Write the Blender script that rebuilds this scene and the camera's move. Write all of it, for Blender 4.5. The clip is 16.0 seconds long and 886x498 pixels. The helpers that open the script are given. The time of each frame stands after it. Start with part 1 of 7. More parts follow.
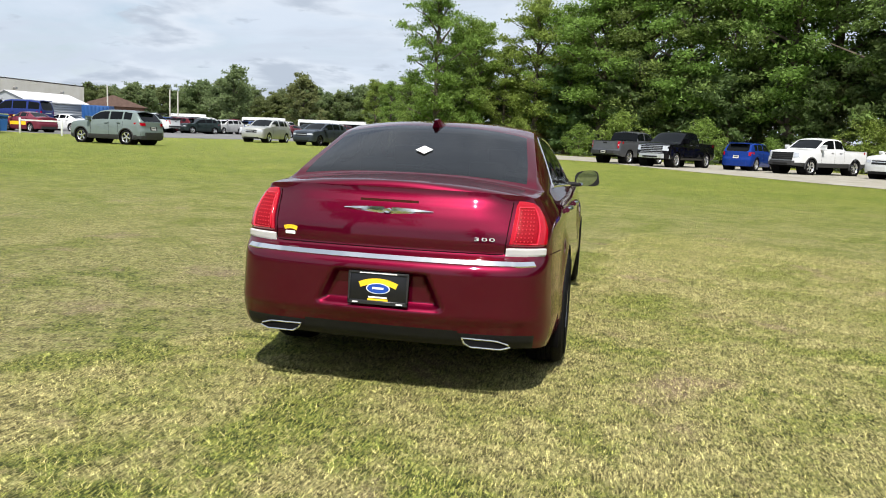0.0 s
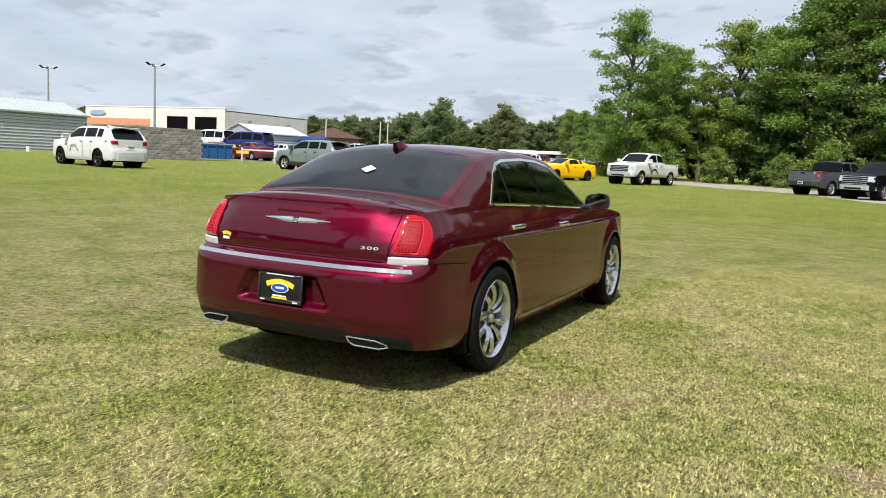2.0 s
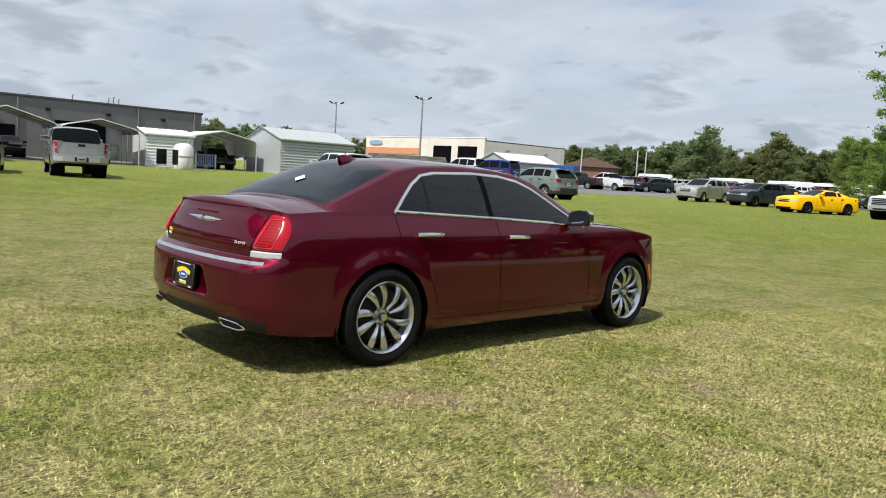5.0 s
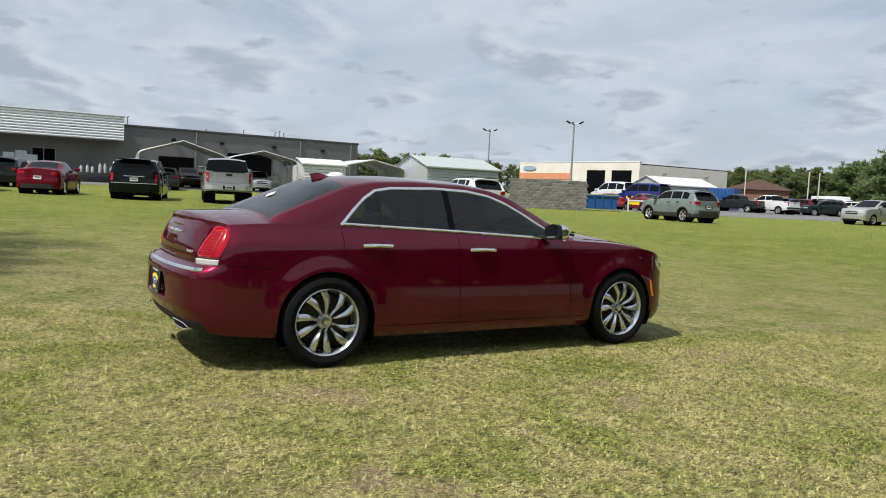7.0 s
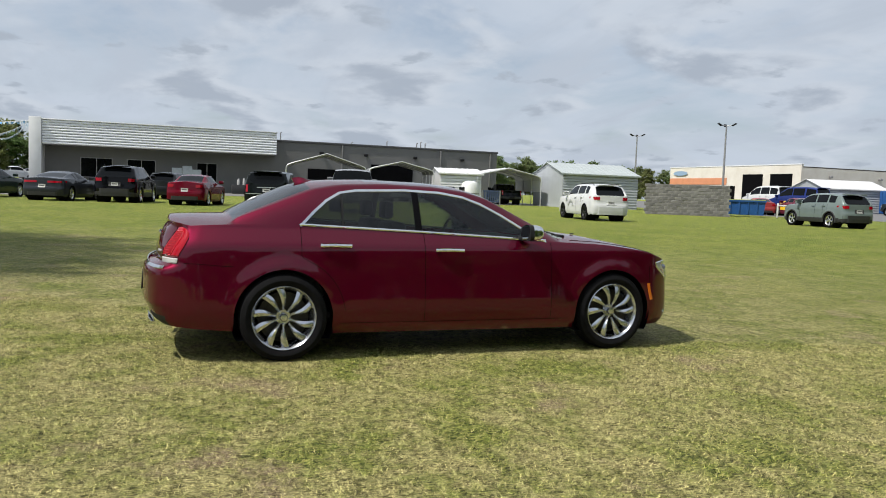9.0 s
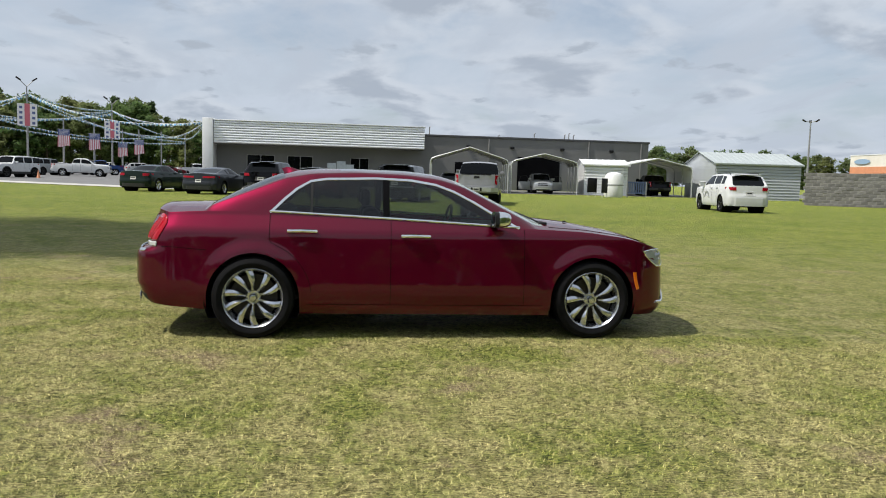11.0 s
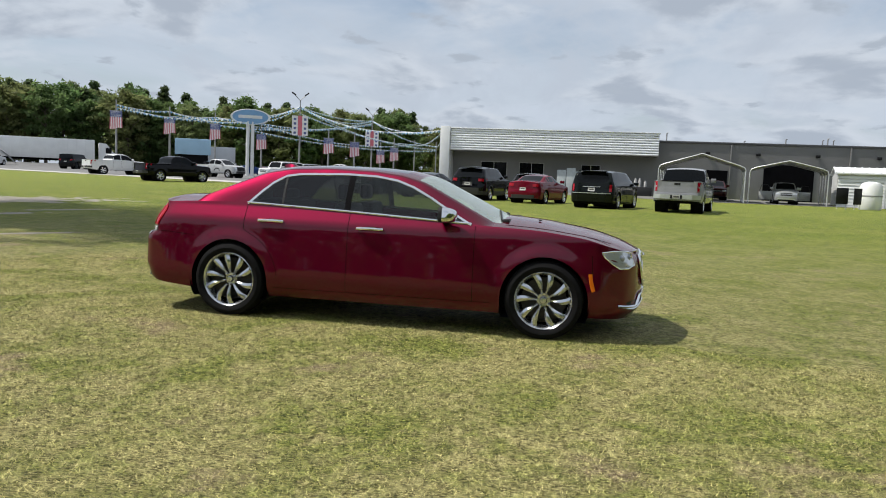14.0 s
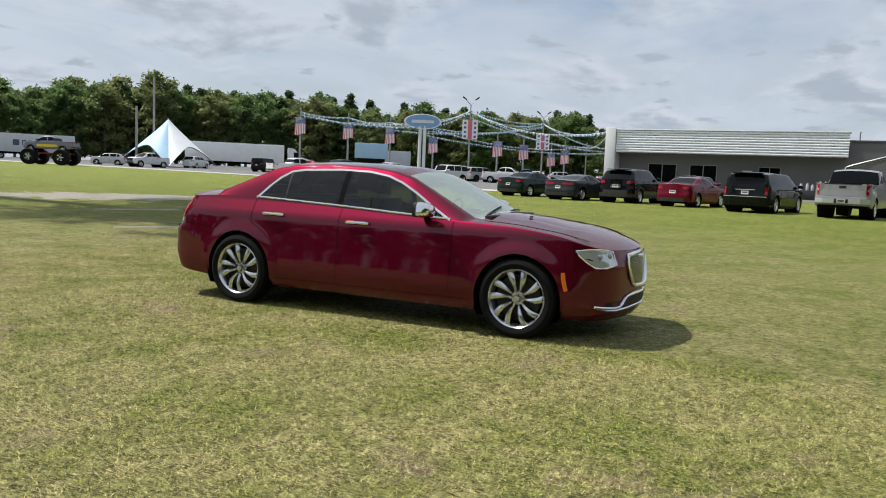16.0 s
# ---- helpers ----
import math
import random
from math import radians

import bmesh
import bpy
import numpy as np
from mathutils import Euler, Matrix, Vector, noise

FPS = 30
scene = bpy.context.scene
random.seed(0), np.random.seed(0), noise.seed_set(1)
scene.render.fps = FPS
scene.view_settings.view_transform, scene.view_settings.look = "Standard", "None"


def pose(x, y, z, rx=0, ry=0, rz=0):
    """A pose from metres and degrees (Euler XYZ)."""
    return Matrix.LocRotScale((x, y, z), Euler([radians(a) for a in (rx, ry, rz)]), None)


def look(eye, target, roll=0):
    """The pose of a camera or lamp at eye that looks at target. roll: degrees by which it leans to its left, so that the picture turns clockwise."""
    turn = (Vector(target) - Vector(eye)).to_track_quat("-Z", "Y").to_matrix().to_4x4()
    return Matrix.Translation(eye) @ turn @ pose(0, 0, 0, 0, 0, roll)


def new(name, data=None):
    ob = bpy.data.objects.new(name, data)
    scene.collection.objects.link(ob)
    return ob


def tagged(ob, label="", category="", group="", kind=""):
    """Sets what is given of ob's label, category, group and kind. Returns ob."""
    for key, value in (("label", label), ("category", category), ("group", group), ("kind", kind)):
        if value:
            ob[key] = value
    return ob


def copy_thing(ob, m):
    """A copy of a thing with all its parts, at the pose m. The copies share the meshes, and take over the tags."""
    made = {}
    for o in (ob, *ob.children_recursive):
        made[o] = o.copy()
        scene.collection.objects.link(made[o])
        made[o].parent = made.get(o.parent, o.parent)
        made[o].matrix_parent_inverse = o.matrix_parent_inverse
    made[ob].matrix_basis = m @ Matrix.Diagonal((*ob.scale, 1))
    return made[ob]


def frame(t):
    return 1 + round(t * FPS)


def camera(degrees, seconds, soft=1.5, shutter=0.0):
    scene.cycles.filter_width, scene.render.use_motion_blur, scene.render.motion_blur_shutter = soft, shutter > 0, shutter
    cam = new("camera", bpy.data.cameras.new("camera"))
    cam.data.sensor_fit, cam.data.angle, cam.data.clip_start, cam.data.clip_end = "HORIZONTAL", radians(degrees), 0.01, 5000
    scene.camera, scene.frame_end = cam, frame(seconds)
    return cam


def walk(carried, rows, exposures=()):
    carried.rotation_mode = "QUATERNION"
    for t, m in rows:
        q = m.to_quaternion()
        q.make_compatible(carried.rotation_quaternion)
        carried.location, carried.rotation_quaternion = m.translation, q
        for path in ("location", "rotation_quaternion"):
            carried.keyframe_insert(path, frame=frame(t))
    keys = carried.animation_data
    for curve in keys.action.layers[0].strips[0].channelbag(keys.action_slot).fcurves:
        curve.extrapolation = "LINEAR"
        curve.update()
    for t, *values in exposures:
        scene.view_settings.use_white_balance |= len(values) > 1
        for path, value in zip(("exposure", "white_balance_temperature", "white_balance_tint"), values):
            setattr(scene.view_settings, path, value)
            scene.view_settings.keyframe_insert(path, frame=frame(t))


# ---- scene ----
cam = camera(59.9, 16.0, soft=1.0)
PATH = [
    (0, (1.03, -4.873, 1.376), (0.652, -2.93, 1.093), 2.6),
    (0.5, (1.498, -4.864, 1.379), (0.978, -2.953, 1.1), 2.8),
    (1, (1.929, -4.793, 1.375), (1.282, -2.919, 1.109), 2.9),
    (1.5, (2.394, -4.762, 1.39), (1.621, -2.934, 1.141), 2.8),
    (2, (2.806, -4.673, 1.395), (1.921, -2.895, 1.163), 2.8),
    (2.5, (3.214, -4.52, 1.398), (2.226, -2.795, 1.177), 2.8),
    (3, (3.648, -4.374, 1.408), (2.563, -2.709, 1.192), 2.9),
    (3.5, (3.977, -4.141, 1.4), (2.798, -2.54, 1.184), 3.2),
    (4, (4.374, -3.957, 1.409), (3.104, -2.427, 1.196), 3.4),
    (4.5, (4.713, -3.71, 1.404), (3.353, -2.258, 1.197), 3.6),
    (5, (5.072, -3.465, 1.406), (3.631, -2.092, 1.211), 3.6),
    (5.2, (5.206, -3.359, 1.402), (3.732, -2.019, 1.22), 3.6),
    (7.5, (6.498, -1.974, 1.411), (4.747, -1.021, 1.26), 2.7),
    (8, (6.667, -1.627, 1.414), (4.869, -0.762, 1.268), 2.6),
    (8.5, (6.931, -1.278, 1.413), (5.092, -0.505, 1.269), 2.4),
    (9, (7.087, -0.907, 1.413), (5.212, -0.228, 1.267), 2.1),
    (11.3, (7.691, 0.977, 1.422), (5.71, 1.185, 1.243), 1.7),
    (11.5, (7.717, 1.147, 1.426), (5.732, 1.313, 1.247), 1.8),
    (12, (7.793, 1.619, 1.417), (5.802, 1.674, 1.236), 2.1),
    (12.5, (7.81, 2.096, 1.405), (5.819, 2.044, 1.223), 2.4),
    (13, (7.854, 2.574, 1.406), (5.869, 2.412, 1.226), 2.4),
    (13.5, (7.84, 3.039, 1.396), (5.866, 2.767, 1.217), 2.3),
    (14, (7.771, 3.473, 1.406), (5.817, 3.088, 1.226), 2.3),
    (14.5, (7.656, 3.947, 1.416), (5.729, 3.443, 1.235), 2.4),
    (15, (7.486, 4.361, 1.417), (5.594, 3.737, 1.235), 2.4),
    (15.5, (7.358, 4.807, 1.418), (5.508, 4.072, 1.232), 2.5),
    (16, (7.214, 5.221, 1.403), (5.403, 4.394, 1.213), 2.4),
]
walk(cam, [(t, look(eye, target, roll)) for t, eye, target, roll in PATH], exposures=[(0, 0.55), (2.5, 0.45), (5, 0.30), (9, 0.18), (12.5, 0.22), (16, 0.22)])

# ---- light ----
SUN_TO = Vector((0.11, -0.62, 1.0)).normalized()
world = bpy.data.worlds.new("sky")
scene.world = world
world.use_nodes = True
wn, wl = world.node_tree.nodes, world.node_tree.links
wn.clear()
w_out = wn.new("ShaderNodeOutputWorld")
w_bg = wn.new("ShaderNodeBackground")
w_bg.inputs["Strength"].default_value = 0.10
w_sky = wn.new("ShaderNodeTexSky")
w_sky.sky_type = "NISHITA"
w_sky.sun_disc = False
w_sky.sun_elevation = math.asin(SUN_TO.z)
w_sky.sun_rotation = math.atan2(SUN_TO.x, SUN_TO.y)
w_sky.dust_density = 2.0
# a layer of streaky cloud, projected on a flat ceiling
w_geo = wn.new("ShaderNodeTexCoord")
w_sep = wn.new("ShaderNodeSeparateXYZ")
w_max = wn.new("ShaderNodeMath")
w_max.operation = "MAXIMUM"
w_max.inputs[1].default_value = 0.0
w_add = wn.new("ShaderNodeMath")
w_add.operation = "ADD"
w_add.inputs[1].default_value = 0.20
w_dx = wn.new("ShaderNodeMath")
w_dx.operation = "DIVIDE"
w_dy = wn.new("ShaderNodeMath")
w_dy.operation = "DIVIDE"
w_com = wn.new("ShaderNodeCombineXYZ")
wl.new(w_geo.outputs["Generated"], w_sep.inputs[0])
wl.new(w_sep.outputs["Z"], w_max.inputs[0])
wl.new(w_max.outputs[0], w_add.inputs[0])
wl.new(w_sep.outputs["X"], w_dx.inputs[0])
wl.new(w_add.outputs[0], w_dx.inputs[1])
wl.new(w_sep.outputs["Y"], w_dy.inputs[0])
wl.new(w_add.outputs[0], w_dy.inputs[1])
wl.new(w_dx.outputs[0], w_com.inputs["X"])
wl.new(w_dy.outputs[0], w_com.inputs["Y"])


def sky_noise(scale, detail, rough, warp, lo, hi, shift, stretch=(1, 1, 1)):
    off = wn.new("ShaderNodeMapping")
    off.inputs["Location"].default_value = (shift, shift * 0.7, 0)
    off.inputs["Scale"].default_value = stretch
    n = wn.new("ShaderNodeTexNoise")
    n.inputs["Scale"].default_value = scale
    n.inputs["Detail"].default_value = detail
    n.inputs["Roughness"].default_value = rough
    n.inputs["Distortion"].default_value = warp
    r = wn.new("ShaderNodeMapRange")
    r.interpolation_type = "SMOOTHSTEP"
    r.inputs["From Min"].default_value = lo
    r.inputs["From Max"].default_value = hi
    wl.new(w_com.outputs[0], off.inputs[0])
    wl.new(off.outputs[0], n.inputs["Vector"])
    wl.new(n.outputs["Fac"], r.inputs["Value"])
    return r.outputs["Result"]


def sky_mix(fac, a, b):
    m = wn.new("ShaderNodeMix")
    m.data_type = "RGBA"
    wl.new(fac, m.inputs["Factor"])
    for sock, v in ((m.inputs["A"], a), (m.inputs["B"], b)):
        if isinstance(v, tuple):
            sock.default_value = v
        else:
            wl.new(v, sock)
    return m.outputs["Result"]


veil = sky_noise(1.0, 6, 0.55, 0.4, 0.20, 0.60, 3.1)
streak = sky_noise(1.1, 9, 0.62, 0.5, 0.44, 0.66, 21.7, (1.0, 2.6, 1.0))
bright = sky_noise(1.9, 9, 0.52, 0.2, 0.46, 0.62, 11.26)
puff = sky_noise(1.9, 9, 0.52, 0.2, 0.535, 0.66, 11.3)
scud = sky_noise(4.6, 7, 0.52, 0.2, 0.59, 0.70, 5.9)
hazy = sky_mix(veil, w_sky.outputs[0], (4.9, 5.5, 6.35, 1))
hazy = sky_mix(streak, hazy, (4.4, 4.95, 5.75, 1))
lit = sky_mix(bright, hazy, (5.25, 5.75, 6.45, 1))
cloudy = sky_mix(puff, lit, (3.6, 4.1, 4.85, 1))
cloudy = sky_mix(scud, cloudy, (3.7, 4.2, 4.9, 1))
wl.new(cloudy, w_bg.inputs["Color"])
wl.new(w_bg.outputs[0], w_out.inputs[0])

sun_data = bpy.data.lights.new("sun", "SUN")
sun_data.energy = 4.8
sun_data.angle = radians(1.2)
sun_data.color = (1.0, 0.955, 0.89)
sun = new("sun", sun_data)
sun.matrix_world = look(SUN_TO * 60, (0, 0, 0))

# ---- materials ----
def mat(name, color, rough=0.5, metal=0.0, var=0.0, var_scale=4.0, var_color=None, grain=0.0, grain_scale=60.0, coat=0.0,
        island=0.0, obj=0.0, emit=None, spec=0.5, coords="Object", stretch=(1, 1, 1), coat_ior=1.5):
    m = bpy.data.materials.new(name)
    m.use_nodes = True
    nt = m.node_tree
    b = nt.nodes["Principled BSDF"]
    b.inputs["Base Color"].default_value = (*color, 1)
    b.inputs["Roughness"].default_value = rough
    b.inputs["Metallic"].default_value = metal
    b.inputs["Coat Weight"].default_value = coat
    b.inputs["Coat Roughness"].default_value = 0.03
    b.inputs["Coat IOR"].default_value = coat_ior
    b.inputs["Specular IOR Level"].default_value = spec
    if emit:
        b.inputs["Emission Color"].default_value = (*emit[:3], 1)
        b.inputs["Emission Strength"].default_value = emit[3]
    tc = nt.nodes.new("ShaderNodeTexCoord")
    mp = nt.nodes.new("ShaderNodeMapping")
    mp.inputs["Scale"].default_value = stretch
    nt.links.new(tc.outputs[coords], mp.inputs[0])
    last = None
    if var > 0:
        n = nt.nodes.new("ShaderNodeTexNoise")
        n.inputs["Scale"].default_value = var_scale
        n.inputs["Detail"].default_value = 6
        n.inputs["Roughness"].default_value = 0.6
        nt.links.new(mp.outputs[0], n.inputs["Vector"])
        ra = nt.nodes.new("ShaderNodeMapRange")
        ra.inputs["From Min"].default_value = 0.35
        ra.inputs["From Max"].default_value = 0.68
        nt.links.new(n.outputs["Fac"], ra.inputs["Value"])
        mx = nt.nodes.new("ShaderNodeMix")
        mx.data_type = "RGBA"
        c2 = var_color or tuple(c * (1 - var) for c in color)
        mx.inputs["A"].default_value = (*color, 1)
        mx.inputs["B"].default_value = (*c2, 1)
        nt.links.new(ra.outputs[0], mx.inputs["Factor"])
        last = mx.outputs["Result"]
    if island > 0 or obj > 0:
        if island > 0:
            g = nt.nodes.new("ShaderNodeNewGeometry")
            src = g.outputs["Random Per Island"]
        else:
            g = nt.nodes.new("ShaderNodeObjectInfo")
            src = g.outputs["Random"]
        amount = max(island, obj)
        r2 = nt.nodes.new("ShaderNodeMapRange")
        r2.inputs["To Min"].default_value = 1 - amount
        r2.inputs["To Max"].default_value = 1 + amount
        nt.links.new(src, r2.inputs["Value"])
        hsv = nt.nodes.new("ShaderNodeHueSaturation")
        hsv.inputs["Color"].default_value = (*color, 1)
        if last:
            nt.links.new(last, hsv.inputs["Color"])
        nt.links.new(r2.outputs[0], hsv.inputs["Value"])
        last = hsv.outputs["Color"]
    if last:
        nt.links.new(last, b.inputs["Base Color"])
    if grain > 0:
        gn = nt.nodes.new("ShaderNodeTexNoise")
        gn.inputs["Scale"].default_value = grain_scale
        gn.inputs["Detail"].default_value = 4
        nt.links.new(mp.outputs[0], gn.inputs["Vector"])
        bp = nt.nodes.new("ShaderNodeBump")
        bp.inputs["Strength"].default_value = grain
        bp.inputs["Distance"].default_value = 0.02
        nt.links.new(gn.outputs["Fac"], bp.inputs["Height"])
        nt.links.new(bp.outputs[0], b.inputs["Normal"])
    return m


def glass(name, tint, gloss_rough=0.02, sheen_film=0.0, ior=1.7):
    m = bpy.data.materials.new(name)
    m.use_nodes = True
    nt = m.node_tree
    nt.nodes.clear()
    out = nt.nodes.new("ShaderNodeOutputMaterial")
    mix = nt.nodes.new("ShaderNodeMixShader")
    tr = nt.nodes.new("ShaderNodeBsdfTransparent")
    tr.inputs["Color"].default_value = (*tint, 1)
    gl = nt.nodes.new("ShaderNodeBsdfGlossy")
    gl.inputs["Roughness"].default_value = gloss_rough
    fr = nt.nodes.new("ShaderNodeFresnel")
    fr.inputs["IOR"].default_value = ior
    nt.links.new(fr.outputs[0], mix.inputs[0])
    nt.links.new(tr.outputs[0], mix.inputs[1])
    nt.links.new(gl.outputs[0], mix.inputs[2])
    last = mix.outputs[0]
    if sheen_film:
        # a thin pale layer that paints the sky's sheen onto the glass
        df = nt.nodes.new("ShaderNodeBsdfDiffuse")
        df.inputs["Color"].default_value = (.66, .78, .75, 1)
        m2 = nt.nodes.new("ShaderNodeMixShader")
        m2.inputs[0].default_value = sheen_film
        nt.links.new(last, m2.inputs[1])
        nt.links.new(df.outputs[0], m2.inputs[2])
        last = m2.outputs[0]
    nt.links.new(last, out.inputs[0])
    return m


M_HERO = mat("deep_red_metallic_paint", (0.115, 0.0026, 0.0190), 0.45, 0.80, var=0.12, var_scale=900, coat=1.0, spec=0.0, coat_ior=1.45)
# flakes under the clear coat are never seen at a grazing angle
M_HERO.node_tree.nodes["Principled BSDF"].inputs["Specular Tint"].default_value = (.55, .06, .12, 1)
M_CHROME = mat("chrome", (0.82, 0.82, 0.83), 0.09, 1.0, var=0.06, var_scale=20)
M_SATIN = mat("polished_alloy", (0.74, 0.74, 0.74), 0.20, 0.9, var=0.12, var_scale=25)
M_WHEEL = mat("hyper_silver_alloy", (0.64, 0.655, 0.69), 0.20, 0.88, var=0.15, var_scale=25)
M_BLACK = mat("black_plastic", (0.012, 0.012, 0.013), 0.6, spec=0.25, var=0.3, var_scale=30, grain=0.15, grain_scale=400)
M_SEAM = mat("panel_gap", (0.012, 0.002, 0.003), 0.8, spec=0.05)
M_RUBBER = mat("tyre_rubber", (0.008, 0.008, 0.009), 0.7, spec=0.12, var=0.35, var_scale=18, grain=0.2, grain_scale=120)
M_DARK = mat("dark_interior", (0.006, 0.006, 0.007), 0.8, spec=0.1, var=0.3, var_scale=9)
M_SEATS = mat("black_leather", (0.03, 0.03, 0.032), 0.5, var=0.3, var_scale=12, grain=0.1, grain_scale=150)
M_TINT = glass("tinted_glass", (0.22, 0.24, 0.235), ior=1.6)
M_REAR = glass("rear_window_glass", (0.13, 0.15, 0.15), ior=1.8)
M_TINT2 = glass("lightly_tinted_glass", (0.46, 0.51, 0.495), ior=1.6)
M_CLEAR = glass("windscreen_glass", (0.80, 0.90, 0.87), sheen_film=0.26, ior=1.95)
M_LENS = mat("red_lens", (0.36, 0.002, 0.012), 0.10, var=0.15, var_scale=60, coat=1.0, coat_ior=1.3, spec=.25)
M_LENSDEEP = mat("deep_red_lens_core", (0.27, 0.002, 0.010), 0.5, var=0.3, var_scale=80, coat=.15, coat_ior=1.3, spec=.12)
M_CLEARLENS = mat("clear_lens", (0.62, 0.64, 0.67), 0.10, 0.5, var=0.06, var_scale=8, coat=1.0)
M_AMBER = mat("amber_lens", (0.75, 0.16, 0.01), 0.15, coat=1.0)
M_WHITEPAPER = mat("white_paper", (0.8, 0.8, 0.78), 0.6, var=0.05, var_scale=30)
M_YELLOW = mat("yellow_print", (0.85, 0.55, 0.02), 0.5)
M_BLUE = mat("blue_print", (0.01, 0.06, 0.35), 0.35)
M_WHITE = mat("white_print", (0.8, 0.8, 0.8), 0.45)
M_GLOSSBLACK = mat("gloss_black", (0.006, 0.006, 0.007), 0.08, var=0.2, var_scale=12, coat=0.5)

# ---- building tools ----
def mesh_from(name, bm, mats, smooth=True):
    me = bpy.data.meshes.new(name)
    bm.normal_update()
    bm.to_mesh(me)
    bm.free()
    for m in (mats if isinstance(mats, (list, tuple)) else [mats]):
        me.materials.append(m)
    if smooth:
        me.shade_smooth()
        me.set_sharp_from_angle(angle=radians(38))
    return me


def part(name, bm, mats, parent=None, label="", smooth=True):
    """One mesh object, under its thing (or on its own)."""
    me = bm if isinstance(bm, bpy.types.Mesh) else mesh_from(name, bm, mats, smooth)
    ob = new(name, me)
    if parent is not None:
        ob.parent = parent
    return tagged(ob, label=label)


def thing(name, label, category, m=None, group="", kind=""):
    ob = new(name)
    ob.empty_display_size = 0.2
    if m is not None:
        ob.matrix_world = m
    return tagged(ob, label, category, group, kind)


def raw(verts, faces):
    bm = bmesh.new()
    vs = [bm.verts.new(v) for v in verts]
    for f in faces:
        try:
            bm.faces.new([vs[i] for i in f])
        except ValueError:
            pass
    return bm


def box(x0, x1, y0, y1, z0, z1, bevel=0.0, bm=None, seg=2):
    own = bm if bm is not None else bmesh.new()
    res = bmesh.ops.create_cube(own, size=1.0)
    vs = res["verts"]
    for v in vs:
        v.co = Vector(((x0 + x1) / 2 + v.co.x * (x1 - x0), (y0 + y1) / 2 + v.co.y * (y1 - y0), (z0 + z1) / 2 + v.co.z * (z1 - z0)))
    if bevel > 0:
        es = list({e for v in vs for e in v.link_edges})
        bmesh.ops.bevel(own, geom=es, offset=bevel, segments=seg, affect="EDGES", profile=0.5)
    return own


def tube(points, radius, sides=8, bm=None, closed=False, flat=1.0, radii=None):
    """A round bar along points."""
    own = bm if bm is not None else bmesh.new()
    pts = [Vector(p) for p in points]
    rings = []
    n = len(pts)
    prev = None
    for i, p in enumerate(pts):
        if closed:
            d = pts[(i + 1) % n] - pts[i - 1]
        else:
            d = pts[min(i + 1, n - 1)] - pts[max(i - 1, 0)]
        d.normalize()
        ref = Vector((0, 0, 1)) if abs(d.z) < 0.9 else Vector((1, 0, 0))
        if prev is not None:
            ref = prev
        a = d.cross(ref)
        if a.length < 1e-5:
            a = d.cross(Vector((0, 1, 0)))
        a.normalize()
        b = a.cross(d).normalized()
        prev = b
        r = radii[i] if radii else radius
        rings.append([own.verts.new(p + a * math.cos(t) * r + b * math.sin(t) * r * flat) for t in
                      [2 * math.pi * k / sides for k in range(sides)]])
    m = n if closed else n - 1
    for i in range(m):
        r0, r1 = rings[i], rings[(i + 1) % n]
        for k in range(sides):
            own.faces.new((r0[k], r0[(k + 1) % sides], r1[(k + 1) % sides], r1[k]))
    if not closed:
        own.faces.new(rings[0][::-1])
        own.faces.new(rings[-1])
    return own


def lathe(profile, sides=32, axis="x", bm=None, centre=(0, 0, 0), closed=False):
    """Profile of (along, radius) turned about an axis."""
    own = bm if bm is not None else bmesh.new()
    cx, cy, cz = centre
    rings = []
    for a, r in profile:
        ring = []
        for k in range(sides):
            t = 2 * math.pi * k / sides
            c, s = math.cos(t) * r, math.sin(t) * r
            p = (a, c, s) if axis == "x" else (c, a, s) if axis == "y" else (c, s, a)
            ring.append(own.verts.new((p[0] + cx, p[1] + cy, p[2] + cz)))
        rings.append(ring)
    m = len(rings) if closed else len(rings) - 1
    for i in range(m):
        r0, r1 = rings[i], rings[(i + 1) % len(rings)]
        for k in range(sides):
            own.faces.new((r0[k], r0[(k + 1) % sides], r1[(k + 1) % sides], r1[k]))
    return own


def ribbon(points, normals, width, lift=0.002, bm=None, thick=0.0):
    """A flat strip along points that lies on a surface."""
    own = bm if bm is not None else bmesh.new()
    pts = [Vector(p) for p in points]
    rows = []
    for i, p in enumerate(pts):
        d = (pts[min(i + 1, len(pts) - 1)] - pts[max(i - 1, 0)]).normalized()
        n = Vector(normals[i]).normalized()
        s = d.cross(n).normalized() * width / 2
        rows.append([own.verts.new(p - s + n * (lift - thick)), own.verts.new(p - s * 0.8 + n * lift), own.verts.new(p + s * 0.8 + n * lift),
                     own.verts.new(p + s + n * (lift - thick))])
    for a, b in zip(rows, rows[1:]):
        for k in range(3):
            own.faces.new((a[k], a[k + 1], b[k + 1], b[k]))
    return own


def prism(outline, depth, bm=None, m=None):
    """Outline in the xz plane, pulled from y=0 to y=depth."""
    own = bm if bm is not None else bmesh.new()
    front = [own.verts.new((x, 0, z)) for x, z in outline]
    back = [own.verts.new((x, depth, z)) for x, z in outline]
    n = len(outline)
    own.faces.new(front)
    own.faces.new(back[::-1])
    for k in range(n):
        own.faces.new((front[(k + 1) % n], front[k], back[k], back[(k + 1) % n]))
    if m is not None:
        bmesh.ops.transform(own, matrix=m, verts=front + back)
    bmesh.ops.recalc_face_normals(own, faces=own.faces)
    return own


def smooth_table(tab, x, h=0.06):
    xs, zs = [p[0] for p in tab], [p[1] for p in tab]
    return float(np.mean(np.interp([x - h, x - h / 2, x, x + h / 2, x + h], xs, zs)))


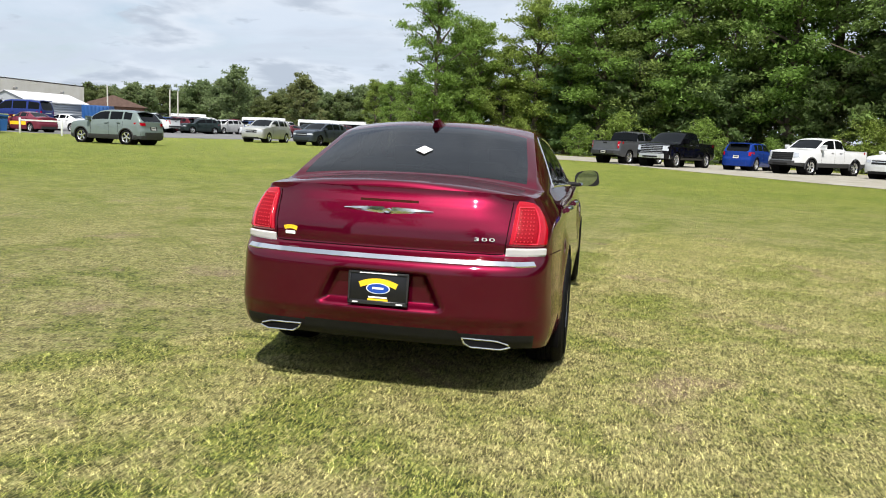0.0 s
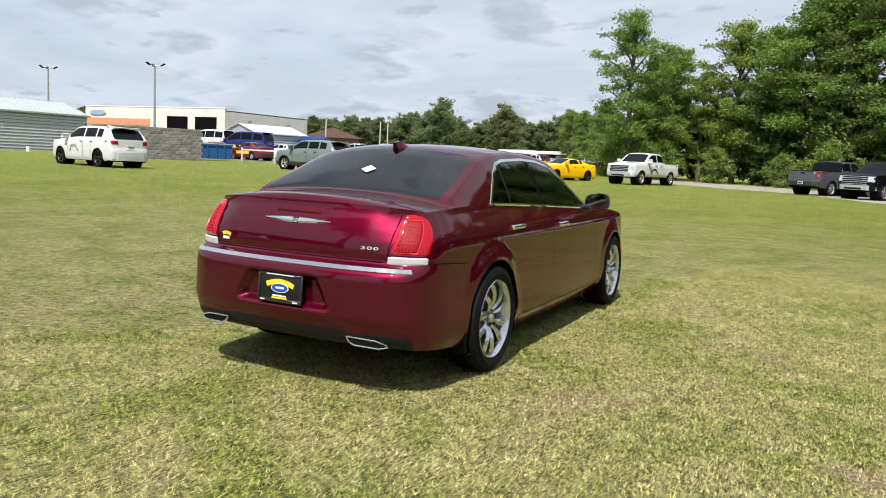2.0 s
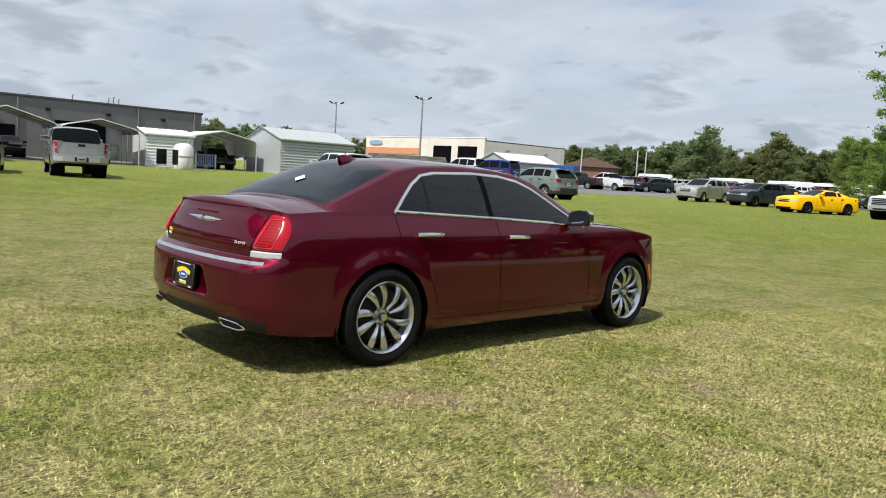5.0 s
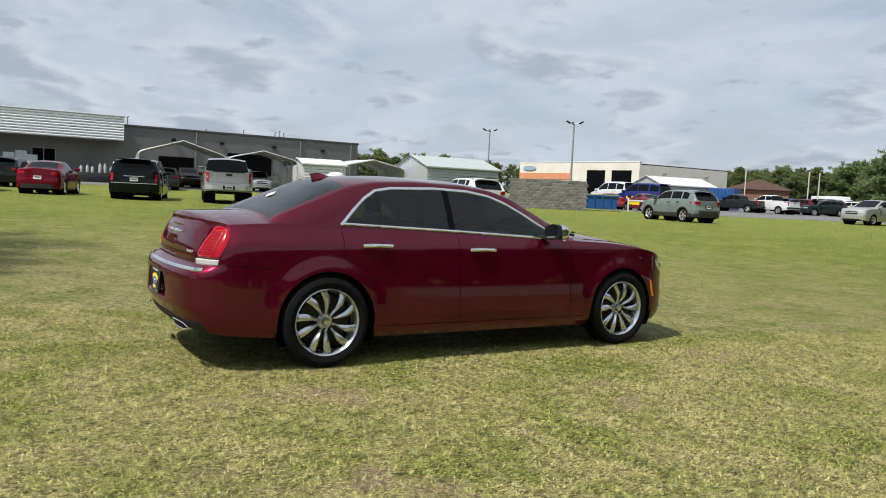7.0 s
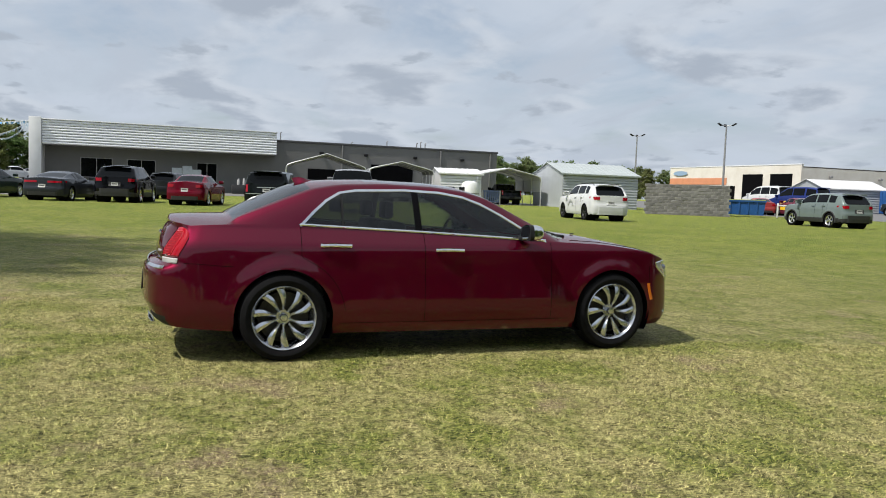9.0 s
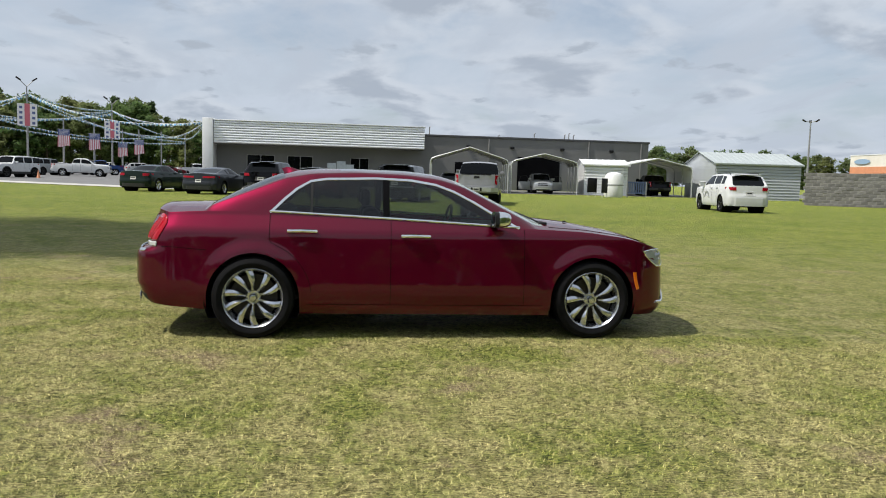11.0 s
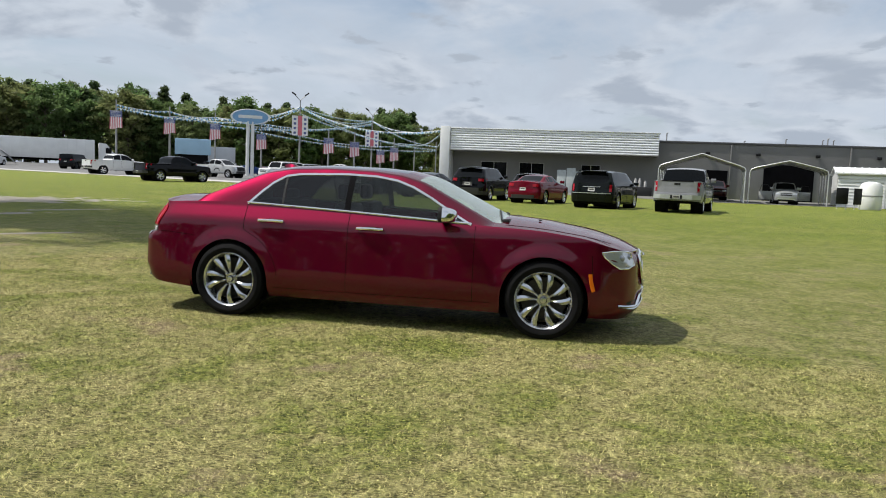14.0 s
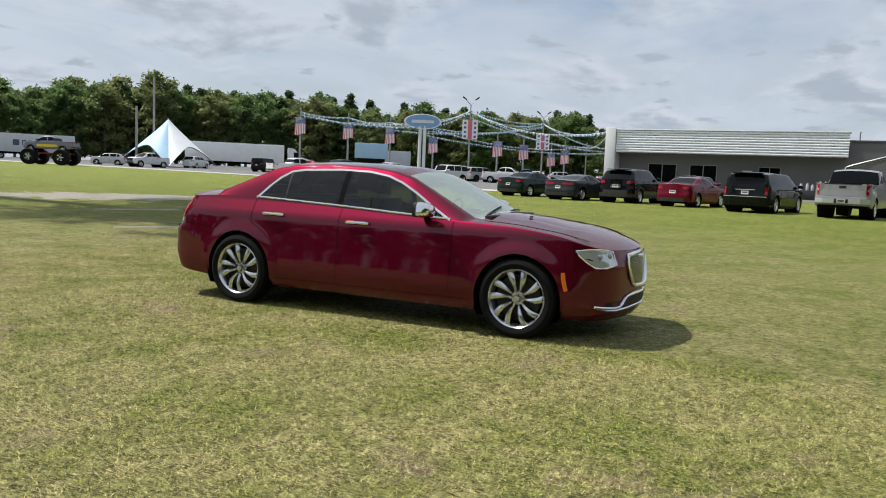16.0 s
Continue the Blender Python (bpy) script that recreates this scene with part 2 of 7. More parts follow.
def sstep(a, b, x):
    t = min(1.0, max(0.0, (x - a) / (b - a)))
    return t * t * (3 - 2 * t)


def terrain(x, y):
    r = math.hypot(x, y - 1.5)
    return 0.40 * sstep(7, 30, r) + 0.009 * max(0.0, min(r, 170) - 45)


def text_mesh(body, size, depth=0.001):
    cu = bpy.data.curves.new("letters", "FONT")
    cu.body, cu.size, cu.extrude = body, size, depth
    cu.align_x, cu.align_y = "CENTER", "CENTER"
    cu.resolution_u = 2
    ob = new("letters", cu)
    bpy.context.view_layer.update()
    me = bpy.data.meshes.new_from_object(ob.evaluated_get(bpy.context.evaluated_depsgraph_get()))
    bpy.data.objects.remove(ob)
    bpy.data.curves.remove(cu)
    return me

# ---- vehicles: one shell builder for all ----
def spline(ctrl, n=12):
    out = []
    P = [Vector(c) for c in ctrl]
    for i in range(len(P) - 1):
        a, b = P[max(i - 1, 0)], P[i]
        c, d = P[i + 1], P[min(i + 2, len(P) - 1)]
        for k in range(n):
            t = k / n
            out.append(0.5 * (2 * b + (c - a) * t + (2 * a - 5 * b + 4 * c - d) * t * t + (3 * b - a - 3 * c + d) * t ** 3))
    out.append(P[-1])
    return out


def resample(pts, ds):
    acc = [0.0]
    for a, b in zip(pts, pts[1:]):
        acc.append(acc[-1] + (b - a).length)
    n = max(8, round(acc[-1] / ds))
    want = np.linspace(0, acc[-1], n + 1)
    xs, ys = np.interp(want, acc, [p.x for p in pts]), np.interp(want, acc, [p.y for p in pts])
    return list(zip(xs, ys))


class Shell:
    """The skin of a vehicle: a wall round its plan outline and a top over it, sorted into panels."""

    def __init__(self, sp):
        self.sp = sp
        w, yr, yf = sp["w"], sp["yr"], sp["yf"]
        ctrl = [(x * w, yr + d) for x, d in sp["plan_r"]] + [(w * k, y) for k, y in sp["plan_s"]] + [(x * w, yf - d) for x, d in sp["plan_f"]]
        self.plan = resample(spline([(x, y, 0) for x, y in ctrl]), sp["ds"])
        self.levels = sp["levels"]
        self.V, self.F, self.K = [], [], []
        n, nl = len(self.plan), len(self.levels)
        for x0, y0 in self.plan:
            for v in self.levels:
                self.V.append(self.wall_point(x0, y0, v))
        self.cut = [False] * len(self.V)
        ids = lambda i, j: i * nl + j
        live = [True] * len(self.V)
        for wy, wz, R in sp["arches"]:
            inside = lambda p: (math.hypot(p[1] - wy, max(0, p[2] - wz)) < R) and p[0] > 0.45 * w
            for k, p in enumerate(self.V):
                if inside(p):
                    live[k] = False
        snap = set()
        for i in range(n - 1):
            for j in range(nl - 1):
                q = (ids(i, j), ids(i + 1, j), ids(i + 1, j + 1), ids(i, j + 1))
                if any(live[k] for k in q):
                    snap.update(k for k in q if not live[k])
        for k in snap:
            x, y, z = self.V[k]
            for wy, wz, R in sp["arches"]:
                d = math.hypot(y - wy, max(0, z - wz))
                if d < R:
                    if z <= wz:
                        y = wy + math.copysign(R, y - wy)
                    else:
                        y, z = wy + (y - wy) * R / max(d, 1e-4), wz + (z - wz) * R / max(d, 1e-4)
            self.V[k] = (x, y, z)
        for i in range(n - 1):
            for j in range(nl - 1):
                q = (ids(i, j), ids(i + 1, j), ids(i + 1, j + 1), ids(i, j + 1))
                if all(live[k] or k in snap for k in q) and any(live[k] for k in q):
                    self.F.append(q)
                    self.K.append(("wall", i, j))
        base = len(self.V)
        ka, kb = sp["cols"]
        self.cols = ka + kb + 1
        for x0, y0 in self.plan:
            rim = self.wall_point(x0, y0, 1.0)
            self.V.extend(self.top_row(rim, ka, kb))
        for i in range(n - 1):
            for c in range(ka + kb):
                a = base + i * self.cols + c
                self.F.append((a, a + self.cols, a + self.cols + 1, a + 1))
                self.K.append(("top", i, c))
        self.V = np.array(self.V)

    def wall_point(self, x0, y0, v):
        sp = self.sp
        w = sp["w"]
        zb, zt = smooth_table(sp["zb"], y0), smooth_table(sp["zt"], y0, 0.10)
        z = zb + (zt - zb) * v
        wr, wf = 1 - sstep(sp["yr"], sp["yr"] + sp["rear_reach"], y0), sstep(sp["yf"] - sp["front_reach"], sp["yf"], y0)
        x = x0 - smooth_table(sp["inset"], z, 0.03) * (x0 / w) * (1 - 0.6 * max(wr, wf) ** 2)
        y = y0 + wr * smooth_table(sp["rear"], z, 0.012) - wf * smooth_table(sp["front"], z, 0.02)
        for wy, wz, R in sp["arches"]:
            d = math.hypot(y - wy, z - wz)
            if z > wz - 0.1:
                x += sp["flare"] * math.exp(-((d - R - 0.035) / 0.055) ** 2) * (x0 / w) ** 4
        return (x, y, z)

    def deck(self, x, rim):
        sp = self.sp
        zc = max(rim[2], smooth_table(sp["zc"], rim[1], 0.05))
        zc = rim[2] + (zc - rim[2]) * sstep(0, 0.5 * sp["w"], rim[0])
        k = abs(x) / max(rim[0], 1e-4)
        return rim[2] + (zc - rim[2]) * (1 - min(1, k) ** sp["crown_pow"])

    def top_row(self, rim, ka, kb):
        sp = self.sp
        rx, y, rz = rim
        xr = min(smooth_table(sp["rail_x"], y), 0.96 * rx)
        dz = self.deck(xr, rim)
        cabin = sp["rail_z"][0][0] < y < sp["rail_z"][-1][0]
        zr = max(smooth_table(sp["rail_z"], y, 0.05), dz) if cabin else dz
        up = zr - dz
        row = []
        for c in range(ka):
            t = c / ka
            x = rx + (xr - rx) * t
            hull = rz + (zr - rz) * t + 0.03 * math.sin(math.pi * t) * sstep(0, 0.3, up)
            row.append((x, y, max(hull, self.deck(x, rim) if up < 0.02 else rz)))
        zc = max(smooth_table(sp["roof"], y, 0.05), self.deck(0, rim)) if cabin else self.deck(0, rim)
        for c in range(kb + 1):
            x = xr * (1 - c / kb)
            roof = zr + (zc - zr) * (1 - (x / max(xr, 1e-4)) ** 2.4)
            row.append((x, y, max(roof, self.deck(x, rim)) if cabin else self.deck(x, rim)))
        return row

    def normals(self, group):
        N = {}
        for f, k in zip(self.F, self.keys):
            g = group(k)
            p = self.V[list(f)]
            nrm = np.cross(p[2] - p[0], p[3] - p[1])
            for v in f:
                # points that coincide share their normal
                q = (g, tuple(np.round(self.V[v], 4)))
                N[q] = N.get(q, 0) + nrm
        return N

    def panels(self, sort, group):
        """sort(zone, i, c, centre) gives the panel's name; returns meshes by (name, side)."""
        self.keys = [sort(z, i, c, self.V[list(f)].mean(0)) for f, (z, i, c) in zip(self.F, self.K)]
        N = self.normals(group)
        out = {}
        for side in (1, -1):
            for name in sorted({k for k in self.keys if k}):
                idx, vs, ns, fs = {}, [], [], []
                g = group(name)
                for f, k in zip(self.F, self.keys):
                    if k != name:
                        continue
                    poly = []
                    for v in f:
                        q = tuple(np.round(self.V[v], 4))
                        if q not in idx:
                            idx[q] = len(vs)
                            vs.append((q[0] * side, q[1], q[2]))
                            nv = Vector(N[(g, q)])
                            if q[0] < 1e-3:
                                nv.x = 0
                            if nv.length < 1e-9:
                                nv = Vector((0, 0, 1))
                            nv.normalize()
                            ns.append((nv.x * side, nv.y, nv.z))
                        if idx[q] not in poly:
                            poly.append(idx[q])
                    if len(poly) > 2:
                        fs.append(poly if side == 1 else poly[::-1])
                out[(name, side)] = (vs, fs, ns)
        return out


def panel_mesh(name, pieces, m):
    """One mesh out of the right and left halves."""
    vs, fs, ns = [], [], []
    for v, f, n in pieces:
        o = len(vs)
        vs += v
        ns += n
        fs += [[k + o for k in q] for q in f]
    me = bpy.data.meshes.new(name)
    me.from_pydata(vs, [], fs)
    me.materials.append(m)
    me.shade_smooth()
    if me.validate():
        return me
    me.normals_split_custom_set_from_vertices(ns)
    return me


WHEELS = {}


def wheel_meshes(R, width, rim_r, style, rim_mat):
    key = (round(R, 3), round(width, 3), style, rim_mat.name)
    if key in WHEELS:
        return WHEELS[key]
    h = width / 2
    sides = 56 if style == "hero" else 24
    prof = [(-h * 0.8, rim_r), (-h, rim_r + 0.03), (-h, R - 0.06), (-h * 0.86, R - 0.015), (-h * 0.6, R), (h * 0.6, R), (h * 0.86, R - 0.015),
            (h, R - 0.06), (h * 1.02, (R + rim_r) / 2), (h, rim_r + 0.03), (h * 0.86, rim_r)]
    if style == "hero":
        # grooves round the tread
        tread = [(h * u, R - d) for c in (-.36, -.12, .12, .36) for u, d in ((c - .05, 0), (c - .03, .007), (c + .03, .007), (c + .05, 0))]
        prof[5:5] = tread
    tyre = lathe(prof, sides)
    tyre = mesh_from("tyre", tyre, M_RUBBER)
    rim = lathe([(h * 0.88, rim_r + 0.006), (h * 0.92, rim_r), (h * 0.8, rim_r - 0.014), (h * 0.45, rim_r - 0.03), (-h * 0.8, rim_r - 0.05)], sides)
    rim = mesh_from("rim", rim, rim_mat)
    sp = bmesh.new()
    n = 10 if style == "hero" else 6 if style == "six" else 5
    for k in range(n):
        a0 = 2 * math.pi * k / n + (.03 * (-1) ** k if style == "hero" else 0)
        ring_prev = None
        for q in range(7):
            t = q / 6
            r = (0.062 if style == "hero" else 0.045) + (rim_r - 0.02 - (0.062 if style == "hero" else 0.045)) * t
            if style == "hero":
                wd, dep, off = 0.0125 + 0.0110 * sstep(.1, .8, t) + 0.005 * t, 0.034, 0.20 * (t - 0.25) ** 2
                xx = h * 0.60 + 0.022 * math.sin(math.pi * t) + 0.020 * t
            else:
                wd, dep, off = 0.028 + 0.014 * t, 0.03, 0.0
                xx = h * 0.62 + 0.02 * t
            a = a0 + off
            d, s = Vector((0, math.cos(a), math.sin(a))), Vector((0, -math.sin(a), math.cos(a)))
            c = d * r
            ring = [sp.verts.new(c + s * u * wd + Vector((xx + e, 0, 0))) for u, e in
                    (((-.8, -dep), (-1, -0.014), (-0.15, 0.004), (0.10, 0.004), (1, -0.010), (.8, -dep)) if style == "hero" else
                     ((-1, -dep), (-1, -0.008), (-0.35, 0.004), (0.35, 0.001), (1, -0.012), (1, -dep)))]
            if ring_prev:
                for m in range(5):
                    sp.faces.new((ring_prev[m], ring_prev[m + 1], ring[m + 1], ring[m]))
            ring_prev = ring
    hb = 0.034 if style == "hero" else 0.07
    if style == "hero":
        lathe([(h * .2, .064), (h * .34, .063), (h * .38, .058), (h * .36, .030)], 30, bm=sp)
    lathe([(h * 0.3, hb), (h * 0.66, hb - .002), (h * 0.72, hb * .8), (h * 0.74, hb * .45), (h * 0.74, 0.001)], 24, bm=sp)
    if style == "hero":
        for k in range(5):
            a = 2 * math.pi * (k + 0.5) / 5
            lathe([(h * 0.5, 0.010), (h * 0.68, 0.010), (h * 0.70, 0.006), (h * 0.70, 0.0005)], 8, bm=sp, centre=(0, 0.056 * math.cos(a), 0.056 * math.sin(a)))
    bmesh.ops.recalc_face_normals(sp, faces=sp.faces)
    spokes = mesh_from("spokes", sp, rim_mat)
    br = lathe([(h * 0.15, rim_r - 0.05), (h * 0.2, rim_r - 0.055), (h * 0.2, 0.05), (h * 0.1, 0.0005)], 28)
    brake = mesh_from("brake_disc", br, M_DARK if style != "hero" else mat("brake_disc", (0.05, 0.048, 0.046), 0.45, 0.8, var=0.4, var_scale=30))
    WHEELS[key] = (tyre, rim, spokes, brake)
    return WHEELS[key]


def wheel(parent, x, y, R, width, rim_r, style, rim_mat, turn=0.0):
    tyre, rim, spokes, brake = wheel_meshes(R, width, rim_r, style, rim_mat)
    hub = part("wheel", tyre, None, parent)
    hub.name = "wheel"
    hub.matrix_basis = pose(x, y, R, turn, 0, 0 if x > 0 else 180)
    part("rim", rim, None, hub)
    part("spokes", spokes, None, hub)
    part("brake_disc", brake, None, hub)
    return hub

PLAN_R = [(0, 0), (0.3, 0.004), (0.6, 0.02), (0.84, 0.07), (0.95, 0.18), (0.985, 0.38)]
PLAN_F = [(0.975, 0.55), (0.93, 0.30), (0.82, 0.14), (0.58, 0.05), (0.3, 0.012), (0, 0)]
# heights as parts of the whole height, places as parts of the whole length from the tail
KINDS = {
    "sedan": dict(zt=[(0, .705), (.2, .72), (.45, .70), (.72, .675), (.9, .60), (1, .51)], zc=[(0, .74), (.12, .775), (.3, .75), (.65, .73), (.72, .735), (.88, .67), (.97, .59), (1, .51)],
                  rail=[(.12, .67), (.30, .92), (.42, .965), (.52, .95), (.71, .69)], gap=.17, wb=(.205, .785), pillars=(.33, .475)),
    "coupe": dict(zt=[(0, .72), (.2, .74), (.45, .70), (.70, .69), (.9, .64), (1, .54)], zc=[(0, .76), (.12, .79), (.3, .76), (.62, .74), (.70, .75), (.88, .70), (.97, .63), (1, .54)],
                  rail=[(.07, .70), (.30, .90), (.42, .965), (.49, .95), (.68, .70)], gap=.15, wb=(.20, .80), pillars=(.36, .36)),
    "suv": dict(zt=[(0, .675), (.2, .68), (.5, .665), (.74, .645), (.9, .61), (1, .52)], zc=[(0, .68), (.70, .68), (.73, .70), (.9, .665), (.97, .60), (1, .52)],
                rail=[(.02, .655), (.105, .91), (.25, .965), (.5, .965), (.57, .935), (.74, .67)], gap=.20, wb=(.205, .795), pillars=(.25, .43)),
    "van": dict(zt=[(0, .64), (.5, .63), (.80, .60), (.93, .53), (1, .44)], zc=[(0, .64), (.78, .64), (.82, .65), (.93, .58), (1, .46)],
                rail=[(.012, .62), (.055, .92), (.25, .965), (.52, .96), (.60, .93), (.82, .62)], gap=.155, wb=(.20, .80), pillars=(.24, .47)),
    "jeep": dict(zt=[(0, .63), (.5, .63), (.72, .62), (.95, .60), (1, .55)], zc=[(0, .63), (.66, .65), (.72, .66), (.95, .63), (1, .57)],
                 rail=[(.012, .61), (.03, .95), (.25, .975), (.5, .97), (.62, .95), (.68, .65)], gap=.20, wb=(.19, .83), pillars=(.22, .42)),
    "pickup": dict(zt=[(0, .685), (.37, .685), (.5, .675), (.72, .66), (.93, .62), (1, .54)], zc=[(0, .685), (.66, .69), (.74, .70), (.93, .67), (.985, .60), (1, .54)],
                   rail=[(.36, .66), (.385, .935), (.45, .975), (.57, .97), (.615, .93), (.735, .685)], gap=.29, wb=(.205, .82), pillars=(.505, .505)),
}
PAINTS = {}


def paint(rgb, rough=0.35, metal=0.2):
    key = (rgb, metal)
    if key not in PAINTS:
        PAINTS[key] = mat("car_paint", rgb, rough, metal, var=0.10, var_scale=2.5, coat=0.9, spec=0.0, coat_ior=1.32)
    return PAINTS[key]


M_SHADE = mat("dark_car_glass", (0.004, 0.005, 0.006), 0.06, var=0.2, var_scale=3, spec=0.16)
M_GALVB = mat("bumper_chrome", (.58, .60, .63), .30, .6, var=.15, var_scale=4)
M_CLAD = mat("grey_cladding", (0.03, 0.03, 0.032), 0.6, var=0.3, var_scale=20)
M_PLATE = mat("plate_face", (0.42, 0.42, 0.41), 0.4, var=0.1, var_scale=30)


def vehicle(name, label, category, at, heading, L, W, H, kind, rgb, metal=0.2, rim=None, clad=False, lamp="suv", chrome=False, lift=0.0, cap=False, group="parked vehicles",
            decal=None, tyre=None, rack=False, bars=True, ds=0.09, stripe=None, mirror_mat=None):
    """A parked vehicle: shell panels, windows, lamps, bumpers and wheels. at: its middle; heading: degrees from +y, anticlockwise."""
    k = KINDS[kind]
    hr = radians(heading)
    back = L * (.5 - k["wb"][0])
    x, y = at[0] + math.sin(hr) * back, at[1] - math.cos(hr) * back
    root = thing(name, label, category, pose(x, y, terrain(x, y), 0, 0, heading), group)
    P = paint(rgb, metal=metal)
    w, yr, yf = W / 2, -L * k["wb"][0], L * (1 - k["wb"][0])
    yy = lambda u: yr + u * L
    tab = lambda t: [(yy(u), v * H) for u, v in t]
    R = tyre or (0.40 if kind in ("pickup", "jeep") else 0.36 if kind in ("suv", "van") else 0.33)
    gap = k["gap"] * H * 0.75 + lift
    wys = (0.0, L * (k["wb"][1] - k["wb"][0]))
    rail = tab(k["rail"])
    cab = {"pickup": .79, "suv": .76, "van": .79, "jeep": .84, "sedan": .68, "coupe": .66}[kind]
    sp = dict(w=w, yr=yr, yf=yf, ds=ds, plan_r=PLAN_R, plan_s=[(1.0, yy(.25)), (1.0, yy(.5)), (1.0, yy(.75))], plan_f=PLAN_F,
              levels=np.linspace(0, 1, 13), zb=[(yr, gap + 0.10), (yr + 0.5, gap), (yf - 0.5, gap), (yf, gap + 0.06)], zt=tab(k["zt"]), zc=tab(k["zc"]),
              inset=[(gap, .06), (gap + .10, .015), (.38 * H, 0), (.55 * H, .008), (.62 * H, .03), (.68 * H, .06), (.78 * H, .11)],
              rear=[(0, .05), (.30 * H, 0), (.42 * H, 0), (.46 * H, .045), (.62 * H, .06), (.7 * H, .07)], front=[(0, .08), (.22 * H, .01), (.34 * H, 0), (.45 * H, .03), (.6 * H, .09)],
              rear_reach=.45, front_reach=.6, arches=[(wy, R, R + (0.07 if kind in ("pickup", "jeep") else 0.05)) for wy in wys], flare=.018,
              rail_x=[(rail[0][0], (cab + .10) * w), (rail[1][0], cab * w), (rail[-2][0], cab * w), (rail[-1][0], (cab + .10) * w)], rail_z=rail, roof=[(a, b + .03 * H * sstep(.6, .9, b / H)) for a, b in rail], crown_pow=2.2, cols=(8, 8))
    sh = Shell(sp)
    ka = 8
    r0, r1, r2, r3 = rail[0][0], rail[1][0], rail[-2][0], rail[-1][0]
    bed_end = yy(.355)
    belt = lambda y: smooth_table(sp["zt"], y, .1)

    def sort(zone, i, c, p):
        px, py, pz = p
        if zone == "wall":
            if clad and pz < gap + .22:
                return "cladding"
            return "body"
        if kind == "pickup" and py < bed_end and not cap:
            return None
        if kind == "pickup" and c > ka - 4 and r0 + .012 < py < r1 + .01:
            return "rear_window"
        if c < ka:
            t = (c + .5) / ka
            tall = smooth_table(rail, py, .02) - belt(py)
            if .12 < t < .86 and tall > .14 * H and r1 + (.05 * L if kind == "suv" else -.02) < py < r3 - .16 and all(abs(py - yy(u)) > .05 for u in k["pillars"]):
                return "side_window"
            return "body" if py < r0 or py > r3 else "roof"
        if r2 - .01 < py < r3 - .03 and c > ka:
            return "windscreen"
        if r0 + (.02 if kind in ("sedan", "coupe") else .012) < py < r1 + .01 and c > (ka - 3 if kind == "pickup" else ka):
            return "rear_window"
        return "roof" if r1 <= py <= r2 else "body"

    pans = sh.panels(sort, lambda n: "glass" if n and "win" in n else "paint")
    mats = dict(body=P, roof=P, side_window=M_SHADE, windscreen=M_SHADE, rear_window=M_SHADE, cladding=M_CLAD)
    for n in mats:
        sides = [pans[(n, s)] for s in (1, -1) if (n, s) in pans and pans[(n, s)][1]]
        if not sides:
            continue
        if n == "side_window":
            for piece in sides:
                part(n, panel_mesh(n, [piece], mats[n]), None, root)
        else:
            part(n, panel_mesh(n, sides, mats[n]), None, root)
    # underside, arch liners and wheels
    b = box(-w * .86, w * .86, yr + .25, yf - .3, gap - .02, gap + .12)
    part("underbody", b, M_DARK, root, smooth=False)
    rimm = rim or M_SATIN
    for wy in wys:
        for s in (1, -1):
            part("arch_liner", lathe([(s * w * .5, .01), (s * w * .5, R + .07), (s * (w - .03), R + .075)], 20, centre=(0, wy, R)), M_DARK, root)
        for s in (1, -1):
            wheel(root, s * (w - .12), wy, R, .22, R * .69, "six" if kind == "pickup" else "five", rimm, turn=random.uniform(0, 60))
    # mirrors
    for s in (1, -1):
        ym = r3 - .30
        zb = belt(ym) + .05
        bm = box(s * (w - .06), s * (w + .17), ym - .02, ym + .09, zb, zb + (.20 if kind == "pickup" else .14), .03)
        part("mirror", bm, mirror_mat or P, root)
    # ends: lamps, bumpers, grille and plate follow the shell
    tails = [q for q in sh.plan if q[1] < yr + .6 and q[0] < .99 * w]
    noses = [q for q in sh.plan[::-1] if q[1] > yf - .7 and q[0] < .99 * w]

    def patch(nm, m, x0, x1, z0, z1, out, front=False, par=None, label=""):
        src = noses if front else tails
        sg = 1 if front else -1
        X, Y = [q[0] for q in src], [q[1] for q in src]

        def at_(fx, fz, o):
            px = fx * w
            return (px * (1 - (.02 if abs(fx) > .9 else 0)) , float(np.interp(abs(px), X, Y)) - sg * smooth_table(sp["front" if front else "rear"], fz * H, .02) + sg * o, fz * H)
        us = [x0 + (x1 - x0) * i / 6 for i in range(7)]
        bm = bmesh.new()
        vin = [[bm.verts.new(at_(u, z, out - .06 if e == 0 else out)) for u, z, e in
                [(us[i], z0, 0), (us[i], z0, 1), (us[i], (z0 + z1) / 2, 1), (us[i], z1, 1), (us[i], z1, 0)]] for i in range(7)]
        for p, q in zip(vin, vin[1:]):
            for j in range(4):
                bm.faces.new((p[j], p[j + 1], q[j + 1], q[j]))
        bm.faces.new(vin[0])
        bm.faces.new(vin[-1])
        bmesh.ops.recalc_face_normals(bm, faces=bm.faces)
        return part(nm, bm, m, par or root, label, smooth=False)

    trim = M_GALVB if chrome else M_CLAD
    if kind == "pickup":
        lx0, lz0, lz1 = .78, .46, .668
        patch("tailgate", P, -.77, .77, .445, .676, .012)
        patch("tailgate_handle", M_BLACK, -.12, .12, .600, .645, .02)
        patch("tailgate_cap", M_BLACK, -.80, .80, .672, .690, .018)
        patch("rear_bumper", trim, -.97, .97, .30, .395, .10)
        patch("plate_pocket", M_BLACK, -.24, .24, .308, .388, .105)
        patch("grille", M_BLACK, -.60, .60, .40, .585, .010, True)
        for z in (.395, .445, .49, .54, .585):
            patch("grille_bar", M_GALVB if chrome else M_CLAD, -.62, .62, z - .005, z + .005, .03, True)
